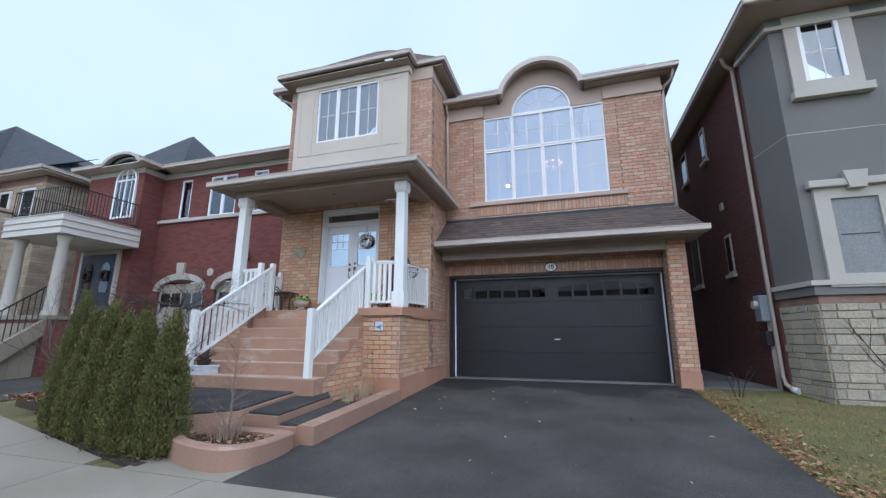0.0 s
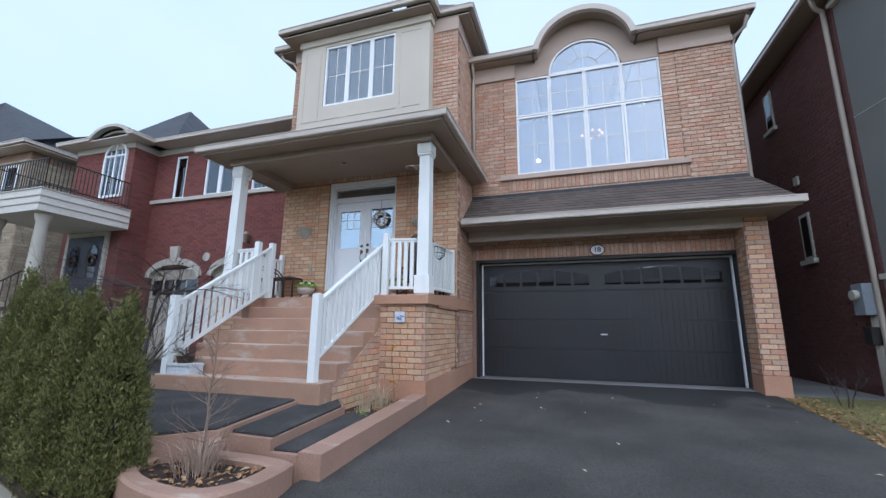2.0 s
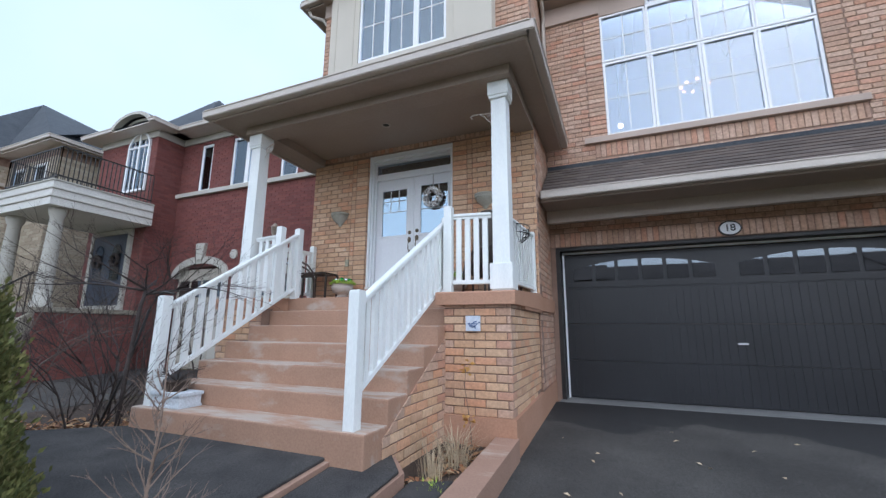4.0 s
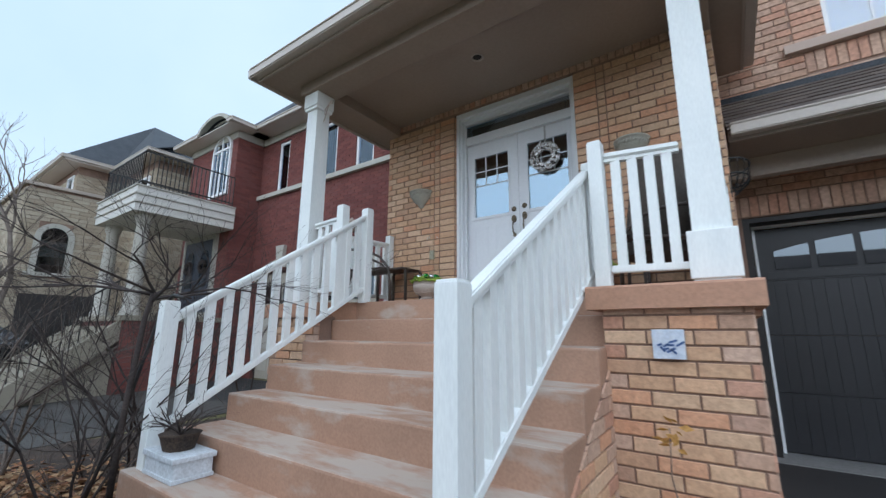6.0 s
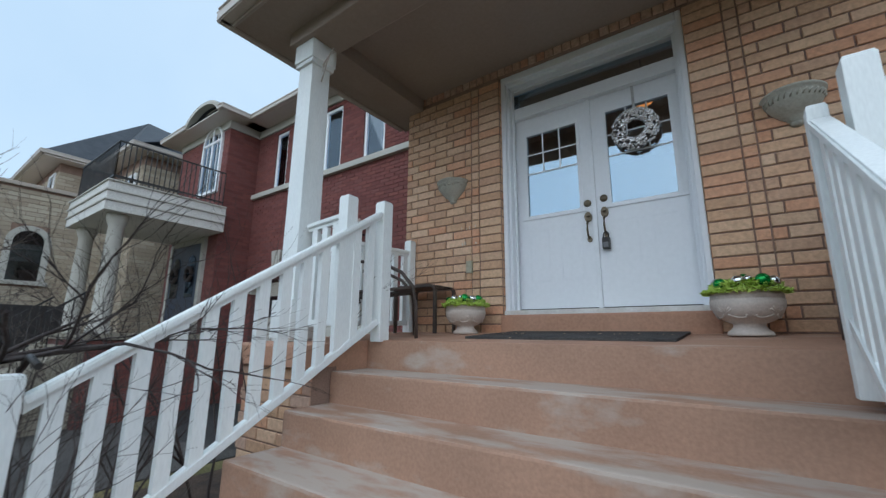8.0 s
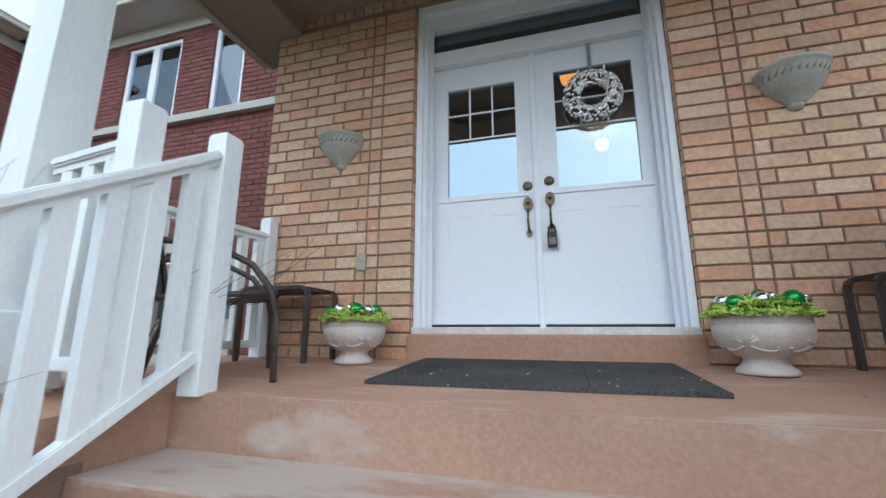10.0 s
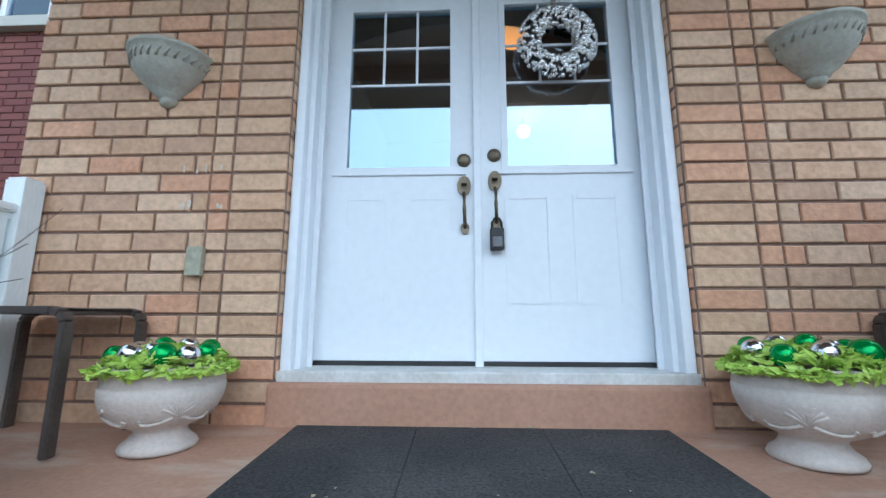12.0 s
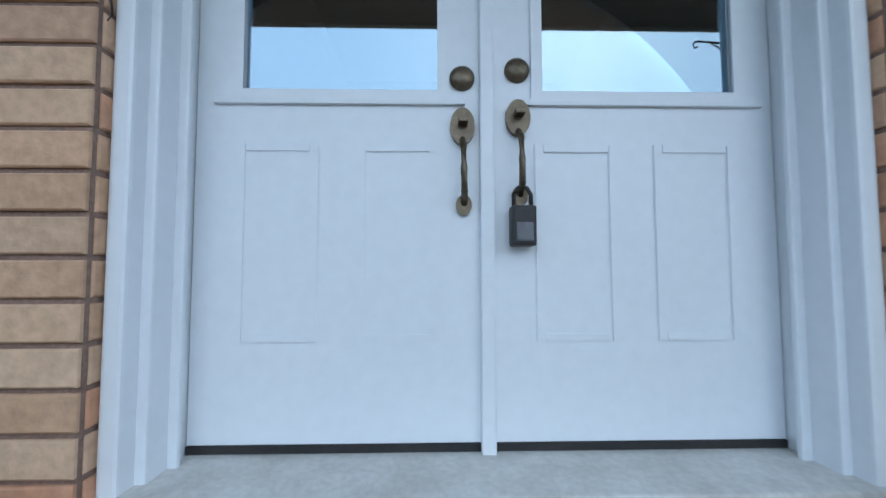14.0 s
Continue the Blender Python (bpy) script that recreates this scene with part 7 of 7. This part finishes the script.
def patio_chair(x, y, turn, label):
    """A low metal armchair: sling seat, arched arms that run down into the legs."""
    t = thing("patio_chair", label, "chair", x, y, FLOOR(y), group="metal patio chairs")
    t.matrix_world = Matrix.Translation((x, y, FLOOR(y))) @ Matrix.Rotation(radians(turn), 4, "Z")
    for s in (-1, 1):
        part("front_leg", tube(bmesh.new(), [(s * 0.27, -0.30, 0.0), (s * 0.27, -0.29, 0.28), (s * 0.27, -0.26, 0.42), (s * 0.27, -0.17, 0.53), (s * 0.27, -0.02, 0.60), (s * 0.27, 0.20, 0.615)], 0.015), BROWNMETAL, t)
        part("rear_leg", tube(bmesh.new(), [(s * 0.25, 0.30, 0.0), (s * 0.25, 0.22, 0.36), (s * 0.25, 0.30, 0.70)], 0.014), BROWNMETAL, t)
        part("seat_rail", tube(bmesh.new(), [(s * 0.25, -0.29, 0.41), (s * 0.25, 0.23, 0.36)], 0.014), BROWNMETAL, t)
    for z0, y0, z1, y1, n in ((0.41, -0.29, 0.36, 0.22, "seat"), (0.38, 0.235, 0.70, 0.30, "backrest")):
        sling = bmesh.new()
        rows = [[sling.verts.new((x, y0 + (y1 - y0) * q / 6, z0 + (z1 - z0) * q / 6 - 0.02 * math.sin(math.pi * q / 6))) for x in (-0.245, 0.0, 0.245)] for q in range(7)]
        for a, b in zip(rows, rows[1:]):
            for j in (0, 1):
                sling.faces.new((a[j], a[j + 1], b[j + 1], b[j]))
        bmesh.ops.solidify(sling, geom=sling.faces[:], thickness=0.008)
        part(n, sling, BROWNMETAL, t)
    part("back_top", tube(bmesh.new(), [(-0.25, 0.30, 0.70), (0, 0.33, 0.73), (0.25, 0.30, 0.70)], 0.014), BROWNMETAL, t)
    return t


def side_table(x, y, w, d, h, label, turn=0):
    t = thing("side_table", label, "table", x, y, FLOOR(y))
    t.matrix_world = Matrix.Translation((x, y, FLOOR(y))) @ Matrix.Rotation(radians(turn), 4, "Z")
    part("tabletop", one(-w / 2 + 0.03, w / 2 - 0.03, -d / 2 + 0.03, d / 2 - 0.03, h - 0.018, h - 0.004, bevel=0.004), BROWNMETAL, t)
    for sy in (-1, 1):
        bm = bmesh.new()
        y = sy * (d / 2 - 0.02)
        path = [(-w / 2, 0.0), (-w / 2, h - 0.05), (-w / 2 + 0.018, h - 0.022), (-w / 2 + 0.05, h - 0.012), (w / 2 - 0.05, h - 0.012), (w / 2 - 0.018, h - 0.022), (w / 2, h - 0.05), (w / 2, 0.0)]
        for p, q in zip(path, path[1:]):
            bar(bm, (p[0], y, p[1]), (q[0], y, q[1]), 0.040, 0.026, 0.004)
        part("leg_frame", bm, BROWNMETAL, t, "bent metal bar with rounded corners")
    for sx in (-1, 1):
        part("rail", bar(bmesh.new(), (sx * (w / 2 - 0.045), -d / 2 + 0.03, h - 0.014), (sx * (w / 2 - 0.045), d / 2 - 0.03, h - 0.014), 0.03, 0.022, 0.004), BROWNMETAL, t)
    return t


patio_chair(-6.40, 7.22, 131, "brown metal patio armchair on the porch by the railing")
side_table(-6.48, 7.93, 0.50, 0.36, 0.47, "low brown metal side table against the brick")
side_table(-3.10, 8.0, 0.5, 0.26, 0.46, "low brown metal table beside the large urn")
patio_chair(-3.12, 7.35, -85, "brown metal patio armchair with a dark cover over it")
bm = bmesh.new()
tube(bm, [(-3.12, 7.42, 2.0), (-3.10, 7.44, 2.4), (-3.08, 7.46, 2.72), (-3.08, 7.47, 2.86), (-3.08, 7.47, 2.90)], 0.30, 0.19, 18)
for v in bm.verts:
    v.co += Vector((0.03 * noise.noise(v.co * 5), 0.03 * noise.noise(v.co * 5 + Vector((9, 0, 0))), 0))
cover = tagged(link("chair_cover", bm, surf("dark_fabric_cover", (0.07, 0.058, 0.048), (0.09, 0.075, 0.063), 0.9, big=4, small=60, grain=0.2, bump=0.3)), "dark fabric cover draped over a patio chair", "cover")

tile = thing("ceramic_tile", "square blue and white ceramic tile fixed on the brick", "tile", -3.04, 6.40, 1.325)
part("tile_body", one(-0.085, 0.085, -0.012, 0.015, -0.085, 0.085, bevel=0.004), surf("glazed_white", (0.62, 0.66, 0.72), (0.5, 0.56, 0.66), 0.15, big=18, small=60, grain=0.1, bump=0.05), tile)
for i in range(9):
    a, b = rng.uniform(-0.065, 0.045), rng.uniform(-0.07, 0.065)
    part("motif", bar(bmesh.new(), (a, -0.0135, b), (a + rng.uniform(0.02, 0.05), -0.0135, b + rng.uniform(-0.03, 0.03)), 0.003, 0.012), surf("cobalt_glaze", (0.08, 0.13, 0.28), (0.10, 0.16, 0.32), 0.2) if i == 0 else bpy.data.materials["cobalt_glaze"], tile)

outlet = thing("outlet_cover", "beige weatherproof outlet cover on the brick", "outlet", -6.066, 8.15, 2.38)
part("lid", one(-0.035, 0.035, -0.03, 0.0, 0.0, 0.125, bevel=0.005), surf("beige_plastic", (0.33, 0.31, 0.22), (0.36, 0.34, 0.25), 0.5), outlet)

box_pot = thing("planter_box", "white wooden planter box holding a pot of dry plants", "planter", -5.84, 5.03, 0.46)
bm = bmesh.new()
box(bm, -0.21, 0.21, -0.12, 0.12, 0.0, 0.13, bevel=0.006)
box(bm, -0.225, 0.225, -0.135, 0.135, 0.115, 0.15, bevel=0.006)
box(bm, -0.218, 0.218, -0.128, 0.128, 0.0, 0.025, bevel=0.004)
part("box", bm, surf("chipped_white_wood", (0.60, 0.64, 0.68), (0.52, 0.55, 0.58), 0.6, big=12, small=60, grain=0.15, bump=0.2), box_pot)
part("pot", lathe(bmesh.new(), [(0.08, 0.10), (0.12, 0.24), (0.13, 0.25), (0.0, 0.235)], -0.02, 0.0, 0, 20), SOIL, box_pot, "dark plastic pot")
bm = bmesh.new()
r2 = random.Random(77)
for i in range(14):
    a = r2.uniform(0, 6.28)
    branching(bm, Vector((-0.02, 0, 0.24)), Vector((math.cos(a), math.sin(a), 0.9)).normalized(), 0.2, 0.006, 1, r2, 0.7, 0.5)
part("dry_stem", bm, DARKBARK, box_pot, "withered brown stems")

basket = thing("wire_basket", "black wire half basket hanging on the railing", "basket", -2.62, 7.05, 2.35)
for k in range(9):
    a = radians(-90 + 180 * k / 8)
    part("wire", tube(bmesh.new(), [(0.12 * math.cos(a), 0.2 * math.sin(a), 0.2), (0.11 * math.cos(a), 0.18 * math.sin(a), 0.08), (0.03 * math.cos(a), 0.05 * math.sin(a), 0.0)], 0.004, sides=5), BLACK, basket)
for z, k in ((0.2, 1.0), (0.1, 0.93)):
    part("hoop", tube(bmesh.new(), [(0.12 * k * math.cos(radians(-90 + 15 * i)), 0.2 * k * math.sin(radians(-90 + 15 * i)), z) for i in range(13)], 0.006, sides=6), BLACK, basket)


def scroll_bracket(x, y, z, sx, sy, label):
    t = thing("hanging_bracket", label, "bracket", x, y, z)
    P = lambda d, h: (sx * d, sy * d, h)
    part("arm", tube(bmesh.new(), [P(0, 0), P(0.28, 0.02), P(0.31, 0.0), P(0.30, -0.03), P(0.275, -0.02)], 0.007, sides=6), GUTTER, t)
    part("brace", tube(bmesh.new(), [P(0, -0.16), P(0.07, -0.10), P(0.12, -0.03), P(0.18, 0.005)], 0.006, sides=6), GUTTER, t)
    part("curl", tube(bmesh.new(), [P(0.05 + 0.03 * math.cos(i * 0.8), -0.05 + 0.03 * math.sin(i * 0.8)) for i in range(8)], 0.004, sides=5), GUTTER, t)
    return t


scroll_bracket(-2.86, 6.76, 4.05, -1, 0, "pale iron scroll bracket on the porch column")
scroll_bracket(-6.77, 6.70, 4.20, 0.9, -0.3, "pale iron scroll bracket on the porch column by the stairs")

spot = thing("recessed_light", "small round recessed light in the porch ceiling", "ceiling light", -4.85, 7.35, 4.57)
part("ring", lathe(bmesh.new(), [(0.075, 0.0), (0.075, -0.008), (0.055, -0.008), (0.05, 0.0)], sides=24), TRIM, spot)
part("well", lathe(bmesh.new(), [(0.05, 0.0), (0.045, -0.003), (0.0, -0.003)], sides=20), BLACK, spot)

hall_lamp = thing("pendant_lamp", "glowing orange wicker ball lamp in the hall", "lamp", -4.50, 9.5, 4.53)
part("shade", ball(bmesh.new(), 0, 0, 0, 0.13, 16, 12), glow("orange_shade", (1.0, 0.36, 0.08), 2.2), hall_lamp)
bm = bmesh.new()
for i in range(22):
    ax = Vector((rng.gauss(0, 1), rng.gauss(0, 1), rng.gauss(0, 1))).normalized()
    s = ax.orthogonal().normalized()
    q = ax.cross(s)
    off = rng.uniform(-0.06, 0.06)
    rr = math.sqrt(0.118 ** 2 - off ** 2)
    tube(bm, [ax * off + rr * (math.cos(2 * math.pi * j / 14) * s + math.sin(2 * math.pi * j / 14) * q) for j in range(15)], 0.004, sides=3)
part("wicker", bm, DARKBARK, hall_lamp, "dark wicker strands")
part("cord", tube(bmesh.new(), [(0, 0, 0.12), (0, 0, 0.48)], 0.006), BLACK, hall_lamp)

# ---- downspouts of the brick house ----
def downspout(label, pts, w=0.038):
    t = thing("downspout", label, "downspout", pts[-1][0], pts[-1][1], pts[-1][2])
    wpart("pipe", tube(bmesh.new(), pts, w, sides=10), GUTTER, t)
    for z in (pts[-1][2] + 0.5, pts[-1][2] + 1.8):
        wpart("strap", one(pts[-2][0] - 0.05, pts[-2][0] + 0.05, pts[-2][1] - 0.045, pts[-2][1] + 0.045, z, z + 0.03), GUTTER, t)


downspout("taupe downspout in the corner of tower and garage front", [(-2.50, 9.18, 7.72), (-2.50, 9.28, 7.55), (-2.52, 9.42, 7.45), (-2.52, 9.42, 7.3), (-2.52, 9.42, 4.72)])
downspout("taupe downspout at the garage corner", [(3.40, 9.25, 7.68), (3.38, 9.4, 7.5), (3.22, 9.52, 7.4), (3.18, 9.55, 7.2), (3.18, 9.55, 0.1)])
downspout("taupe downspout with an elbow under the tower eave", [(-7.45, 8.12, 8.28), (-7.38, 8.15, 8.1), (-7.12, 8.25, 8.0), (-7.0, 8.3, 7.8), (-7.0, 8.3, 4.8)])

# ---- a parked dark car beyond the shrubs ----
def car(x, y, turn):
    t = thing("car", "dark parked car behind bare shrubs", "car", x, y, -0.1)
    t.matrix_world = Matrix.Translation((x, y, -0.1)) @ Matrix.Rotation(radians(turn), 4, "Z")
    paint = surf("black_car_paint", (0.012, 0.012, 0.014), (0.014, 0.014, 0.016), 0.25, 0.3, coat=0.8, bump=0)
    side = [(-2.25, 0.35), (-2.3, 0.7), (-2.1, 0.95), (-1.1, 1.05), (-0.4, 1.6), (1.2, 1.65), (1.95, 1.15), (2.25, 1.0), (2.3, 0.4)]
    bm = prism(bmesh.new(), side, (-0.88, 0.88))
    for v in bm.verts:
        if v.co.z > 1.3:
            v.co.y *= 0.8
    bmesh.ops.bevel(bm, geom=bm.edges[:], offset=0.05, segments=2, affect="EDGES")
    body = part("body", bm, paint, t)
    part("windscreen", quad_slab([(-1.06, -0.68, 1.11), (-1.06, 0.68, 1.11), (-0.48, 0.62, 1.57), (-0.48, -0.62, 1.57)], 0.02), DARKPANE, t)
    for s in (-1, 1):
        part("side_window", prism(bmesh.new(), [(-0.8, 1.1), (1.5, 1.12), (1.1, 1.55), (-0.35, 1.53)], (s * 0.80, s * 0.83)), DARKPANE, t)
        part("headlight", ball(bmesh.new(), -2.24, s * 0.62, 0.78, 0.12), VINYL, t)
        for wx in (-1.45, 1.45):
            w = part("wheel", tube(bmesh.new(), [(wx, s * 0.74, 0.34), (wx, s * 0.92, 0.34)], 0.34, sides=24), BLACK, t)
            part("rim", tube(bmesh.new(), [(wx, s * 0.90, 0.34), (wx, s * 0.93, 0.34)], 0.21, sides=20), SILVER, w)


car(-18.8, 4.6, 80)
